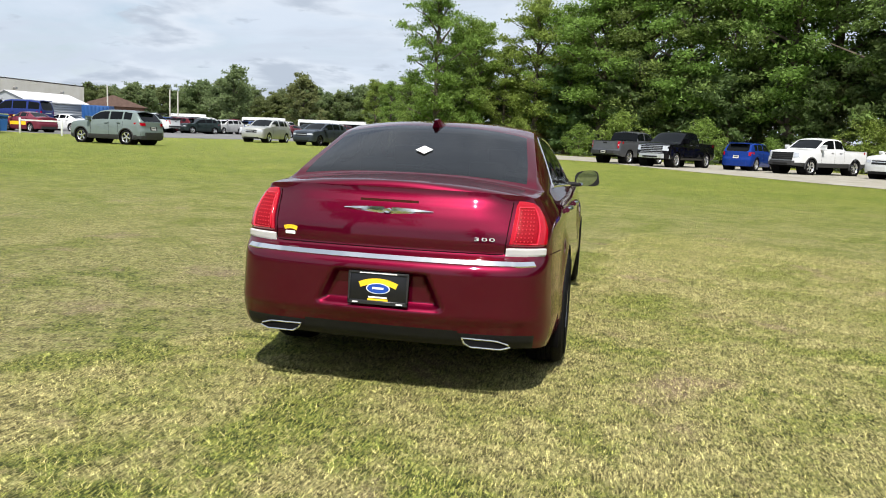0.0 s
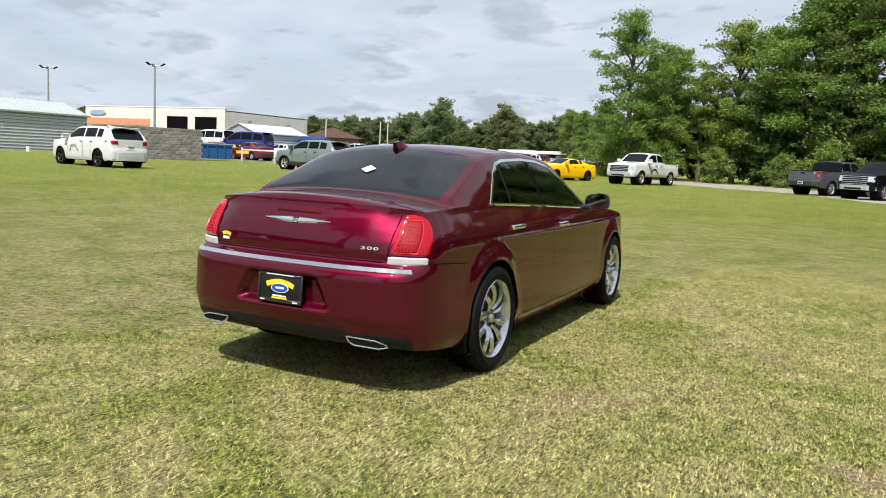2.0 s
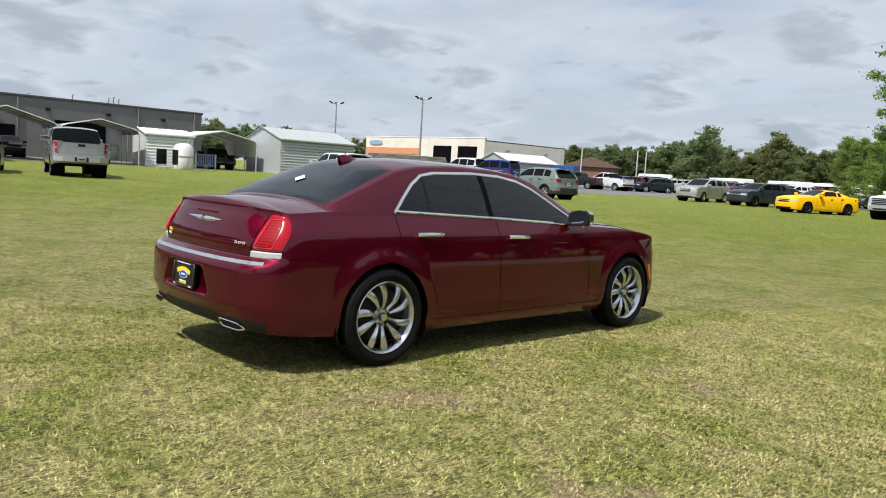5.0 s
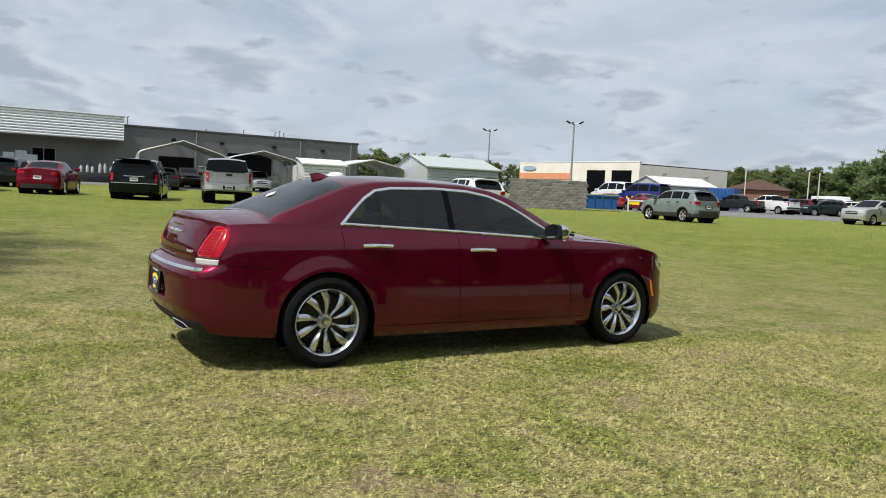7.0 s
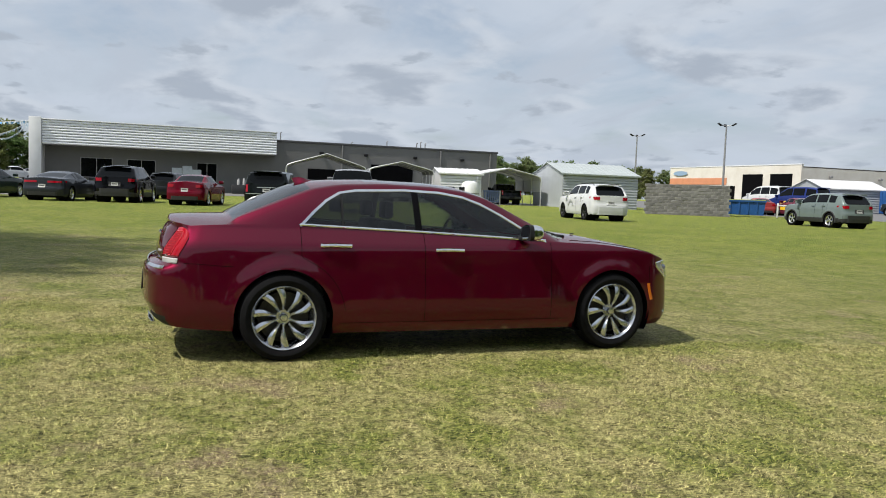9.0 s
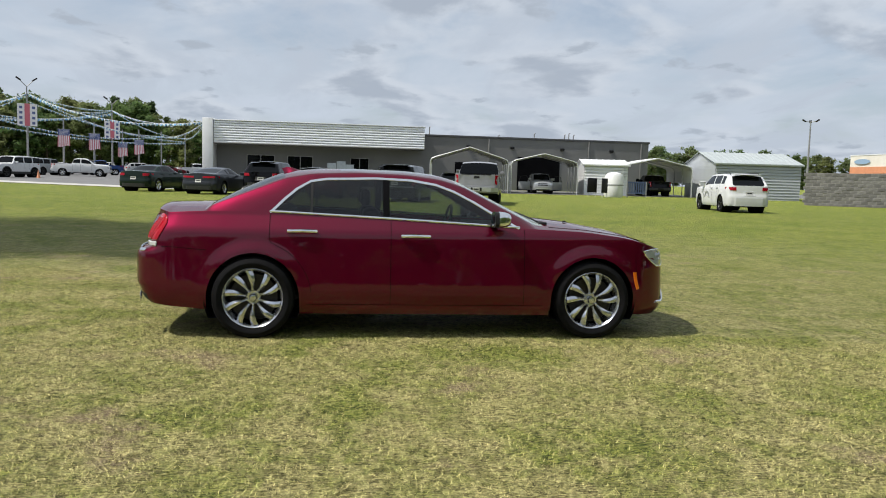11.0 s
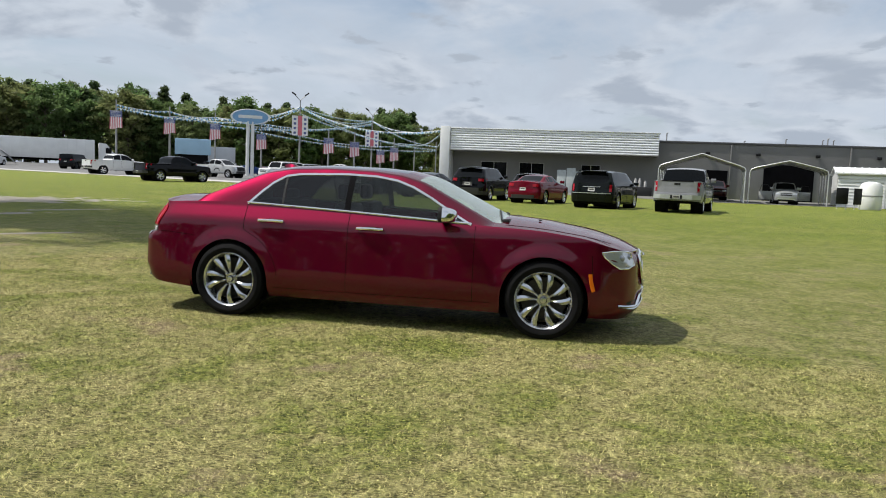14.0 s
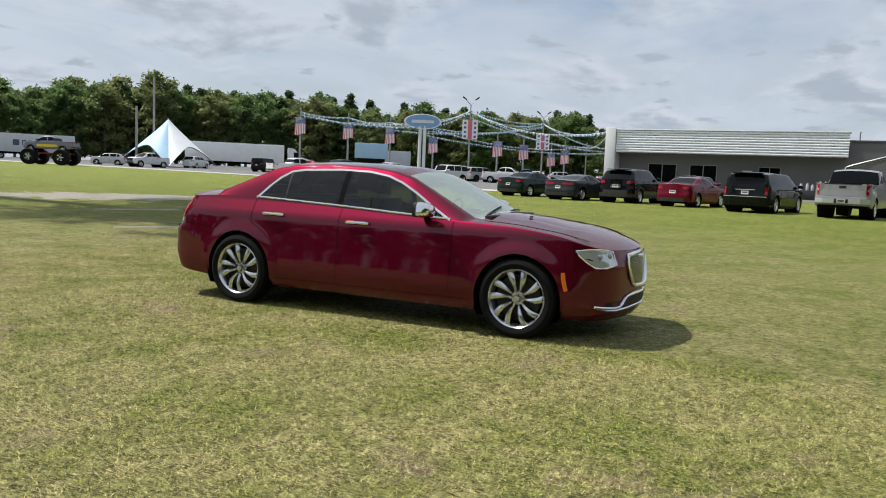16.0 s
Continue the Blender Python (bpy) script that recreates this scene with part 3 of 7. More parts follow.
        hx0, hx1, hz0, hz1 = .63, .95, .455, .59
        patch("front_bumper", trim, -.96, .96, .25, .37, .07, True)
        patch("bumper_slot", M_BLACK, -.42, .42, .265, .31, .078, True)
        pz = .35
    else:
        lx0, lz0, lz1 = {"suv": (.60, .56, .64), "tall": (.80, .44, .62), "hatch": (.76, .53, .66), "sedan": (.56, .57, .66), "wide": (.25, .59, .655), "truck": (.8, .45, .6)}[lamp]
        low = .37 if kind in ("suv", "van", "jeep") else .29
        patch("rear_bumper", M_CLAD if clad or kind == "sedan" or kind == "coupe" else P, -.93, .93, .17, low, .02)
        patch("plate_pocket", M_CLAD if clad else P, -.27, .27, .43, .54, .008)
        if kind == "van":
            patch("chrome_strip", M_GALVB, -.88, .88, .385, .402, .028)
            patch("chrome_strip", M_GALVB, -.40, .40, .55, .566, .016)
        if kind in ("suv", "van"):
            part("roof_spoiler", box(-.62 * w, .62 * w, r1 - .22, r1 + .10, .945 * H, .972 * H, .02), P, root)
        zn = belt(yf) / H
        hx0, hx1, hz0, hz1 = .50, .96, zn - .085, zn - .015
        patch("grille", M_BLACK, -.44, .44, zn - .13, zn - .02, .008, True)
        patch("grille_bar", M_GALVB, -.44, .44, zn - .075, zn - .055, .02, True)
        patch("front_bumper", M_GALVB if chrome else M_CLAD if clad else P, -.92, .92, .22, .26, .03, True)
        patch("lower_intake", M_BLACK, -.60, .60, .15, .215, .012, True)
        pz = .485
    for s in (1, -1):
        patch("tail_light", M_LENS, s * lx0, s * .985, lz0, lz1, .014)
        patch("headlight", M_CLEARLENS, s * hx0, s * hx1, hz0, hz1, .014, True)
        if kind == "pickup":
            patch("reversing_light", M_CLEARLENS, s * .84, s * .965, .545, .580, .018)
    if clad:
        for s in (1, -1):
            for wy in wys:
                pts = [(s * (w - .01), wy + (R + .075) * math.cos(a), R + (R + .075) * math.sin(a)) for a in np.linspace(-.2, math.pi + .2, 15)]
                part("arch_trim", tube(pts, .04, 6), M_CLAD, root)
    if bars:
        pl = patch("plate", M_PLATE, -.155 / w, .155 / w, pz - .075 / H, pz + .075 / H, .11 if kind == "pickup" else .016)
        patch("plate_bar", M_CLAD, -.11 / w, .11 / w, pz - .03 / H, pz + .03 / H, .114 if kind == "pickup" else .020, par=pl)
    for s in (1, -1):
        for u in ((.30, .46) if kind != "pickup" else (.42, .54)):
            hy = yy(u)
            hz = belt(hy) - .10
            bm = box(s * (w - .03), s * (w + .012), hy - .09, hy + .09, hz - .014, hz + .014, .006)
            part("door_handle", bm, M_CHROME if chrome else P, root)
    # door gaps
    for s in (1, -1):
        for u in sorted({k["pillars"][0], k["pillars"][1], k["wb"][1] - .13, .31 if kind != "pickup" else .37}):
            sy = yy(u)
            pts = [(s * (np.interp(sy, [q[1] for q in sh.plan], [q[0] for q in sh.plan]) - smooth_table(sp["inset"], z, .03)), sy, z) for z in np.linspace(gap + .16, belt(sy) - .01, 6)]
            part("door_gap", ribbon(pts, [(s, 0, 0)] * 6, .012, .004), M_SEAM, root, smooth=False)
    if kind == "pickup" and not cap:
        zf, zw = .48 * H, .685 * H
        bm = bmesh.new()
        box(-w * .86, w * .86, yr + .07, bed_end, zf - .02, zf, bm=bm)
        for s in (1, -1):
            box(s * w * .80, s * w * .955, yr + .24, bed_end, zf - .1, zw + .004, .01, bm=bm)
        box(-w * .80, w * .80, yr + .08, yr + .16, zf - .1, zw + .004, .01, bm=bm)
        box(-w * .9, w * .9, bed_end - .05, bed_end + .02, zf - .1, zw + .01, bm=bm)
        part("bed", bm, P, root, smooth=False)
    if rack:
        for s in (1, -1):
            a, b2 = yy(.14), yy(.5)
            part("roof_rail", tube([(s * w * .66, a, .955 * H), (s * w * .66, a + .12, 1.0 * H), (s * w * .66, b2 - .12, 1.0 * H), (s * w * .66, b2, .955 * H)], .018, 6), M_BLACK, root)
    if decal:
        bm = bmesh.new()
        for s in (1, -1):
            pts = [(s * (w + .006), yy(u), z * H) for u, z in ((.50, .36), (.53, .47), (.57, .50), (.61, .47), (.63, .36))]
            ribbon(pts, [(s, 0, 0)] * 5, .10, .004, bm)
        part("door_decal", bm, decal, root, smooth=False)
    if stripe:
        bm = bmesh.new()
        for s in (1, -1):
            ribbon([(s * (w - .005), yy(u), .42 * H) for u in (.3, .5, .7)], [(s, 0, 0)] * 3, .25, .012, bm)
        part("side_graphic", bm, stripe, root, smooth=False)
    return root

# ---- the deep red sedan ----
def dent(x, y, z):
    # plate recess in the rear bumper
    hw = 0.335 + (0.25 - 0.335) * (z - 0.505) / 0.175
    k = sstep(0, .025, hw - abs(x)) * sstep(.497, .515, z) * (1 - sstep(.668, .686, z))
    return 0.050 * k


HERO = dict(w=.951, yr=-1.09, yf=3.955, ds=.020,
            plan_r=[(0, 0), (.25, .006), (.5, .028), (.72, .075), (.86, .16), (.93, .32)],
            plan_s=[(.965, -.42), (.98, 0), (.985, .8), (.99, 1.6), (.99, 2.3), (.985, 3.0)],
            plan_f=[(.965, .52), (.92, .36), (.80, .20), (.62, .10), (.38, .04), (.18, .01), (0, 0)],
            levels=np.linspace(0, 1, 60),
            zb=[(-1.09, .30), (-.85, .29), (-.4, .25), (.4, .215), (2.6, .21), (3.4, .22), (3.955, .20)],
            zt=[(-1.2, 1.118), (-1.05, 1.112), (-.93, 1.078), (-.75, 1.083), (-.4, 1.10), (.135, 1.098), (1.18, 1.056), (2.35, 1.0), (2.6, .995), (3.0, .978), (3.4, .928), (3.6, .875), (3.75, .835), (3.955, .80)],
            zc=[(-1.1, 1.10), (-1.02, 1.112), (-.95, 1.128), (-.88, 1.145), (-.78, 1.152), (-.4, 1.165), (0, 1.15), (2.3, 1.05), (2.55, 1.07), (2.7, 1.065), (2.98, 1.04), (3.41, .97), (3.6, .922), (3.75, .875), (3.85, .828), (3.92, .80)],
            inset=[(.20, .09), (.24, .05), (.30, .020), (.36, .008), (.41, .001), (.47, .004), (.56, .011), (.70, .021), (.82, .030), (.90, .037), (.94, .046), (.97, .064), (1.03, .100), (1.10, .143)],
            rear=[(.25, .16), (.33, .06), (.43, .02), (.46, 0), (.70, 0), (.74, .015), (.765, .06), (.785, .115), (.84, .106), (.90, .112), (.97, .135), (1.03, .162), (1.06, .170), (1.12, .160)],
            front=[(.2, .07), (.26, .01), (.34, 0), (.46, .004), (.66, .012), (.74, .03), (.80, .06)],
            rear_reach=.42, front_reach=.6, arches=[(0, .355, .396), (3.05, .355, .396)], flare=0,
            rail_x=[(-.45, .735), (-.2, .71), (.25, .645), (.8, .60), (1.35, .60), (1.8, .63), (2.2, .69), (2.55, .75)],
            rail_z=[(-.47, 1.06), (-.4, 1.14), (.25, 1.40), (.5, 1.447), (.9, 1.466), (1.35, 1.455), (1.65, 1.42), (1.85, 1.365), (2.2, 1.19), (2.55, 1.01), (2.65, .95)],
            roof=[(-.47, 1.10), (-.42, 1.165), (-.2, 1.285), (.134, 1.435), (.3, 1.474), (.46, 1.492), (.8, 1.508), (1.35, 1.50), (1.62, 1.478), (1.85, 1.42), (2.2, 1.25), (2.55, 1.085), (2.68, 1.02)],
            crown_pow=2.1, cols=(16, 14))
DLO = [(.15, 1.112), (.251, 1.215), (.36, 1.31), (.476, 1.378), (.62, 1.402), (1.066, 1.418), (1.384, 1.408), (1.6, 1.375), (1.765, 1.318), (1.95, 1.225), (2.125, 1.122), (2.33, 1.012)]


class HeroShell(Shell):
    def wall_point(self, x0, y0, v):
        x, y, z = super().wall_point(x0, y0, v)
        if y0 < -.7:
            y += dent(x, y, z)
            # a rounded edge along the top of the lid, and lamps that lean forward
            y += .034 * sstep(1.02, 1.11, z) * (1 - sstep(.46, .66, abs(x)))
        if y0 < -.45:
            y += .06 * sstep(.80, 1.07, z) * sstep(.50, .85, x0 / HERO["w"]) * (1 - sstep(-.80, -.45, y0))
        # broad raised flares round the wheels
        for wy, wz, R in HERO["arches"]:
            d = math.hypot(y - wy, max(0, z - wz) * (1.0 if z > wz else 0))
            up = max(0, z - wz) / max(d, .01)
            x += (.008 + .020 * sstep(.35, .95, up)) * (1 - sstep(.40, .53, d)) * (x0 / HERO["w"]) ** 6
        return (x, y, z)


car = thing("sedan_car", "deep red metallic four-door sedan with chrome trim parked on grass", "car", pose(-.04, 0, 0))
hs = HeroShell(HERO)
PX, PY = [q[0] for q in hs.plan], [q[1] for q in hs.plan]


def plan_x(y):
    sel = [(q[1], q[0]) for q in hs.plan if -.9 < q[1] < 3.6]
    return float(np.interp(y, [s[0] for s in sel], [s[1] for s in sel]))


def wall_at(y, z):
    """A point of the right side at y and z."""
    zb, zt = smooth_table(HERO["zb"], y), smooth_table(HERO["zt"], y, .10)
    return Vector(hs.wall_point(plan_x(y), y, (z - zb) / (zt - zb)))


def rear_at(x, z, out=0.0):
    """A point of the tail at x and z."""
    zb, zt = HERO["zb"][0][1], 1.085
    best = None
    for x0, y0 in hs.plan:
        if y0 > -.3:
            break
        p = hs.wall_point(x0, y0, (z - smooth_table(HERO["zb"], y0)) / (smooth_table(HERO["zt"], y0, .1) - smooth_table(HERO["zb"], y0)))
        if best is None or abs(p[0] - abs(x)) < abs(best[0] - abs(x)):
            best = p
    return Vector((x, best[1] - out, z))


def nose_at(x, z, out=0.0):
    best = None
    for x0, y0 in hs.plan[::-1]:
        if y0 < 3.3:
            break
        p = hs.wall_point(x0, y0, (z - smooth_table(HERO["zb"], y0)) / (smooth_table(HERO["zt"], y0, .1) - smooth_table(HERO["zb"], y0)))
        if best is None or abs(p[0] - abs(x)) < abs(best[0] - abs(x)):
            best = p
    return Vector((x, best[1] + out, z))


def cabin_at(y, z):
    """A point of the right-hand window plane."""
    rim = wall_at(y, smooth_table(HERO["zt"], y, .10))
    row = hs.top_row(tuple(rim), 24, 2)[:25]
    zs, xs = [r[2] for r in row], [r[0] for r in row]
    return Vector((float(np.interp(z, zs, xs)), y, z))


def in_dlo(y, z):
    if not DLO[0][0] < y < DLO[-1][0]:
        return False
    return z < np.interp(y, [p[0] for p in DLO], [p[1] for p in DLO])


def hero_sort(zone, i, c, p):
    x, y, z = p
    if zone == "wall":
        if y < -.60:
            if hs.plan[i][0] <= .640 and z > .795:
                return "trunk_lid"
        if y < -.40 and z < .79:
            if c < (7 if x < .42 else 6) and y < -.80 and hs.plan[i][0] < .80:
                return "rear_valance"
            return "rear_bumper"
        if y < .134 or (y < .6 and math.hypot(y, z - .355) < .50 and z < .80):
            return "rear_fender"
        if z < .305 and .3 < y < 2.7:
            return "sill"
        if y < 1.19:
            return "rear_door"
        if y < 2.40:
            return "front_door"
        if y > 3.6 and x < .40 - .10 * sstep(.70, .48, z) and .49 < z < .755:
            return "grille"
        if y > 3.46 and z < .84:
            return "front_bumper"
        return "front_fender"
    if c < 16 and .0 < y < 2.5:
        if in_dlo(y, z):
            if 1.115 < y < 1.18:
                return "door_pillar"
            return "rear_side_window" if y < 1.15 else "front_side_window"
    if 1.80 < y < 2.63 and c > 16:
        return "windscreen"
    if -.40 < y < .24 and c > 16:
        return "rear_window"
    if y <= -.40:
        return "trunk_lid" if x < .66 else "rear_fender"
    if y >= 2.63 and z > 0:
        return "hood" if x < .80 * plan_x(min(y, 3.55)) or y > 3.4 else "front_fender"
    if x < .46 and .74 < y < 1.64:
        return "sunroof"
    return "roof"


def hero_group(n):
    return "glass" if n and "window" in n or n == "windscreen" else "lamp" if n and "light" in n else "paint"


hp = hs.panels(hero_sort, hero_group)
H_MATS = dict(trunk_lid=M_HERO, rear_bumper=M_HERO, rear_fender=M_HERO, sill=M_HERO, rear_door=M_HERO, front_door=M_HERO, front_fender=M_HERO, front_bumper=M_HERO, hood=M_HERO, roof=M_HERO,
              sunroof=M_GLOSSBLACK, rear_valance=M_BLACK, door_pillar=mat("pillar_black", (.004, .004, .005), .7, spec=.03), grille=M_BLACK,
              rear_side_window=M_TINT, front_side_window=M_TINT2, windscreen=M_CLEAR, rear_window=M_REAR)
PAIRED = ("rear_fender", "sill", "rear_door", "front_door", "front_fender", "door_pillar", "rear_side_window", "front_side_window")
hero_doors = {}
for n, m in H_MATS.items():
    halves = [(s, hp[(n, s)]) for s in (1, -1) if (n, s) in hp]
    if n in PAIRED:
        for s, piece in halves:
            par = car
            if "side_window" in n:
                par = hero_doors[("front_door" if "front" in n else "rear_door", s)]
            hero_doors[(n, s)] = part(n, panel_mesh(n, [piece], m), None, par)
    else:
        hero_doors[(n, 1)] = part(n, panel_mesh(n, [q for _, q in halves], m), None, car)


def both(build, name, m, parent_key=None, label=""):
    """The same small part on both sides of the car."""
    made = []
    for s in (1, -1):
        bm = build()
        if s < 0:
            bmesh.ops.scale(bm, vec=(-1, 1, 1), verts=bm.verts)
            bmesh.ops.reverse_faces(bm, faces=bm.faces)
        made.append(part(name, bm, m, hero_doors[(parent_key, s)] if parent_key else car, label))
    return made


def side_line(pts, width, lift=.002, where=wall_at, thick=0.0):
    P = [where(y, z) for y, z in pts]
    N = []
    for (y, z) in pts:
        a, b = where(y, z - .01), where(y, z + .01)
        c, d = where(y - .01, z), where(y + .01, z)
        n = (d - c).cross(b - a)
        N.append(n if n.x > 0 else -n)
    return ribbon(P, N, width, lift, thick=thick)


def belt_z(y):
    return smooth_table(HERO["zt"], y, .10)


# panel gaps
both(lambda: side_line([(1.19, z) for z in np.linspace(.31, belt_z(1.19) - .005, 24)], .0045), "door_gap", M_SEAM)
both(lambda: side_line([(2.40, z) for z in np.linspace(.31, belt_z(2.40) - .005, 20)], .0045), "door_gap", M_SEAM)
rear_gap = [(.134 + .0 * z, z) for z in np.linspace(belt_z(.134) - .005, .86, 10)] + [(.134 + .02 * math.sin(a), .80 + .06 * math.cos(a)) for a in (.3, .8)] + \
    [(.50 * math.sin(a), .355 + .50 * math.cos(a)) for a in np.linspace(.42, 1.45, 14)]
both(lambda: side_line(rear_gap, .0045), "door_gap", M_SEAM)
both(lambda: side_line([(y, .305) for y in np.linspace(.46, 2.58, 30)], .0045), "door_gap", M_SEAM)
both(lambda: side_line([(y, .79 - .02 * sstep(-.75, -.38, y)) for y in np.linspace(-.80, -.40, 14)], .005), "bumper_gap", M_SEAM)
both(lambda: side_line([(3.47 - .02 * (z - .62), z) for z in np.linspace(.78, .62, 8)], .005), "bumper_gap", M_SEAM)


def lid_gap():
    bm = bmesh.new()
    pts = [rear_at(.628 + (z - .8) * .09, z, .001) for z in np.linspace(.80, 1.06, 14)]
    tube(pts, .003, 5, bm)
    pts = [rear_at(x, .793, .001) for x in np.linspace(0, .62, 20)]
    tube(pts, .004, 5, bm)
    return bm


both(lid_gap, "trunk_gap", M_SEAM)


def hood_gap():
    bm = bmesh.new()
    pts = []
    for y in np.linspace(2.66, 3.62, 26):
        rim = tuple(wall_at(y, belt_z(y)))
        x = .80 * plan_x(min(y, 3.55))
        pts.append(Vector((x, y, hs.deck(x, rim) + .001)))
    return tube(pts, .0024, 5, bm)


both(hood_gap, "hood_gap", M_SEAM)
# chrome round the side windows and along the belt
both(lambda: side_line([(y, z) for y, z in [(DLO[0][0] - .02, 1.10)] + DLO + [(2.36, 1.003)]], .028, .005, cabin_at, thick=.006), "window_trim", M_CHROME)
both(lambda: tube([cabin_at(y, belt_z(y) + .012) + Vector((.004, 0, 0)) for y in np.linspace(.13, 2.36, 40)], .011, 6), "belt_trim", M_CHROME)
both(lambda: side_line([(.49, z) for z in np.linspace(1.10, 1.372, 8)], .02, .003, cabin_at), "quarter_divider", M_BLACK, "rear_door")


# door handles
def handle(y0):
    def build():
        z0 = .945 - (y0 - .42) * .028
        bm = bmesh.new()
        pts = [wall_at(y0 - .125 + .25 * k / 8, z0 + .004 * math.sin(math.pi * k / 8)) + Vector((.012 + .022 * math.sin(math.pi * k / 8) ** .5, 0, 0)) for k in range(9)]
        tube(pts, .017, 8, bm, flat=1.0)
        return bm
    return build


both(handle(.415), "door_handle", M_CHROME, "rear_door", "chrome door handle")
both(handle(1.41), "door_handle", M_CHROME, "front_door", "chrome door handle")


# mirrors: chrome cap, dark glass and a short arm
def mirror_cap():
    bm = bmesh.new()
    bmesh.ops.create_uvsphere(bm, u_segments=24, v_segments=14, radius=1.0)
    for v in bm.verts:
        c = v.co
        # flat towards the rear, round in front
        yv = max(c.y, 0) * .12 + .004
        zz = math.copysign(abs(c.z) ** .5, c.z) * .068
        xx = math.copysign(abs(c.x) ** .5, c.x) * .105
        xx -= .03 * c.z * (c.x > 0)
        v.co = (.985 + xx, 2.12 + yv, 1.085 + zz + .02 * c.x)
    return bm


def mirror_arm():
    return box(.78, .93, 2.08, 2.15, 1.01, 1.05, .015)


def mirror_glass():
    bm = lathe([(0, .001), (0, .06)], 24, "y", centre=(0, 0, 0))
    for v in bm.verts:
        v.co = Vector((.985 + v.co.x * 1.52, 2.0865, 1.088 + v.co.z * 1.15 + .02 * v.co.x / .06))
    return bm


def mirror_housing():
    bm = mirror_cap()
    for v in bm.verts:
        v.co = Vector((.985 + (v.co.x - .985) * .99, 2.088 if v.co.y < 2.14 else 2.124, 1.085 + (v.co.z - 1.085) * .99))
    return bm


both(mirror_housing, "mirror_housing", M_BLACK, "front_door", "black mirror housing")
caps = both(mirror_cap, "mirror_cap", M_CHROME, "front_door", "chrome mirror cap")
both(mirror_arm, "mirror_arm", M_BLACK, "front_door")
both(mirror_glass, "mirror_glass", mat("mirror_glass", (.45, .48, .5), .02, 1.0), "front_door")
# wheels and liners
for s in (1, -1):
    for wy in (0, 3.05):
        wheel(car, s * .825, wy, .357, .245, .258, "hero", M_WHEEL, turn=18 + 40 * wy)
for wy in (0, 3.05):
    for s in (1, -1):
        bm = lathe([(s * .55, .01), (s * .55, .41), (s * .915, .418)], 40, centre=(0, wy, .355))
        for v in list(bm.verts):
            v.co.z = max(v.co.z, .18)
        part("wheel_arch_liner", bm, M_DARK, car)
part("underbody", box(-.72, .72, -.50, 3.55, .24, .34, .02), M_DARK, car, smooth=False)


# tail: strip, emblem, badge, plate, exhausts, lamp cores
bm = ribbon([rear_at(x, .752) for x in np.linspace(-.79, .79, 60)], [(0, -1, .75)] * 60, .034, .010, thick=.008)
part("bumper_strip", bm, M_CHROME, car, "chrome strip")
em = hero_doors[("trunk_lid", 1)]
for s in (1, -1):
    bm = bmesh.new()
    rows = []
    for k in range(13):
        t = k / 12
        x = s * (.02 + .225 * t)
        h = .0175 * (1 - t ** 1.6) + .002
        zc = .992 + .006 * t - .004
        b = rear_at(x, zc)
        rows.append([bm.verts.new(b + Vector((0, -.003, h))), bm.verts.new(b + Vector((0, -.014 + .006 * t, 0))), bm.verts.new(b + Vector((0, -.003, -h)))])
    for a, b in zip(rows, rows[1:]):
        for q in range(2):
            bm.faces.new((a[q], a[q + 1], b[q + 1], b[q]))
    bmesh.ops.recalc_face_normals(bm, faces=bm.faces)
    part("emblem_wing", bm, M_CHROME, em)
bm = lathe([(-.004, .001), (-.006, .011), (0, .014)], 20, "y", centre=tuple(rear_at(0, .989, .008)))
for v in bm.verts:
    v.co.x *= 1.9
part("emblem_centre", bm, M_CHROME, em)
M_BADGE = mat("bright_badge", (.85, .85, .86), .35, .6)
for k, figure in enumerate("300"):
    me = text_mesh(figure, .042, .003)
    me.materials.append(M_BADGE)
    pb = rear_at(.484 + .039 * k, .868, .006)
    part("badge_figure", me, None, em).matrix_basis = pose(pb.x, pb.y, pb.z, 84, 0, 9) @ Matrix.Diagonal((1.7, .62, 1, 1))
plate = part("plate", box(-.155, .155, -.010, .010, -.08, .08, .005), mat("black_plate", (.008, .008, .01), .3, var=.2, var_scale=30), car, "black dealer plate with yellow, blue and white print")
plate.matrix_basis = pose(.0, -1.078, .592, -4, 0, 0)
bm = bmesh.new()
for x0, x1, z0, z1 in ((-.162, .162, .073, .086), (-.162, .162, -.086, -.064), (-.162, -.150, -.08, .08), (.150, .162, -.08, .08)):
    box(x0, x1, -.016, -.004, z0, z1, .003, bm=bm, seg=1)
part("plate_frame", bm, mat("plate_frame", (.05, .05, .052), .35, .6, var=.2, var_scale=30), plate)
bm = bmesh.new()
arc = [(x, -.0125, .038 - 2.2 * x * x) for x in np.linspace(-.10, .10, 15)]
ribbon(arc, [(0, -1, 0)] * 15, .030, .0, bm)
box(-.055, .055, -.0135, -.0125, -.0635, -.0530, bm=bm)
part("plate_print", bm, M_YELLOW, plate, smooth=False)
bm = lathe([(-.0128, .0005), (-.0128, .028)], 28, "y")
for v in bm.verts:
    v.co.x *= 2.3
part("plate_oval", bm, M_WHITE, plate, smooth=False)
bm = lathe([(-.0136, .0005), (-.0136, .0245)], 28, "y")
for v in bm.verts:
    v.co.x *= 2.4
part("plate_oval_inner", bm, M_BLUE, plate, smooth=False)
for bar in ((-.030, .030, -.0145, -.0137, -.004, .007), (-.050, .050, -.0135, -.0125, -.050, -.042), (-.135, -.105, -.0172, -.0162, -.079, -.072),
            (.10, .135, -.0172, -.0162, -.079, -.072), (-.10, .10, -.0172, -.0162, .077, .082)):
    part("plate_bar", box(*bar), M_WHITE, plate, smooth=False)
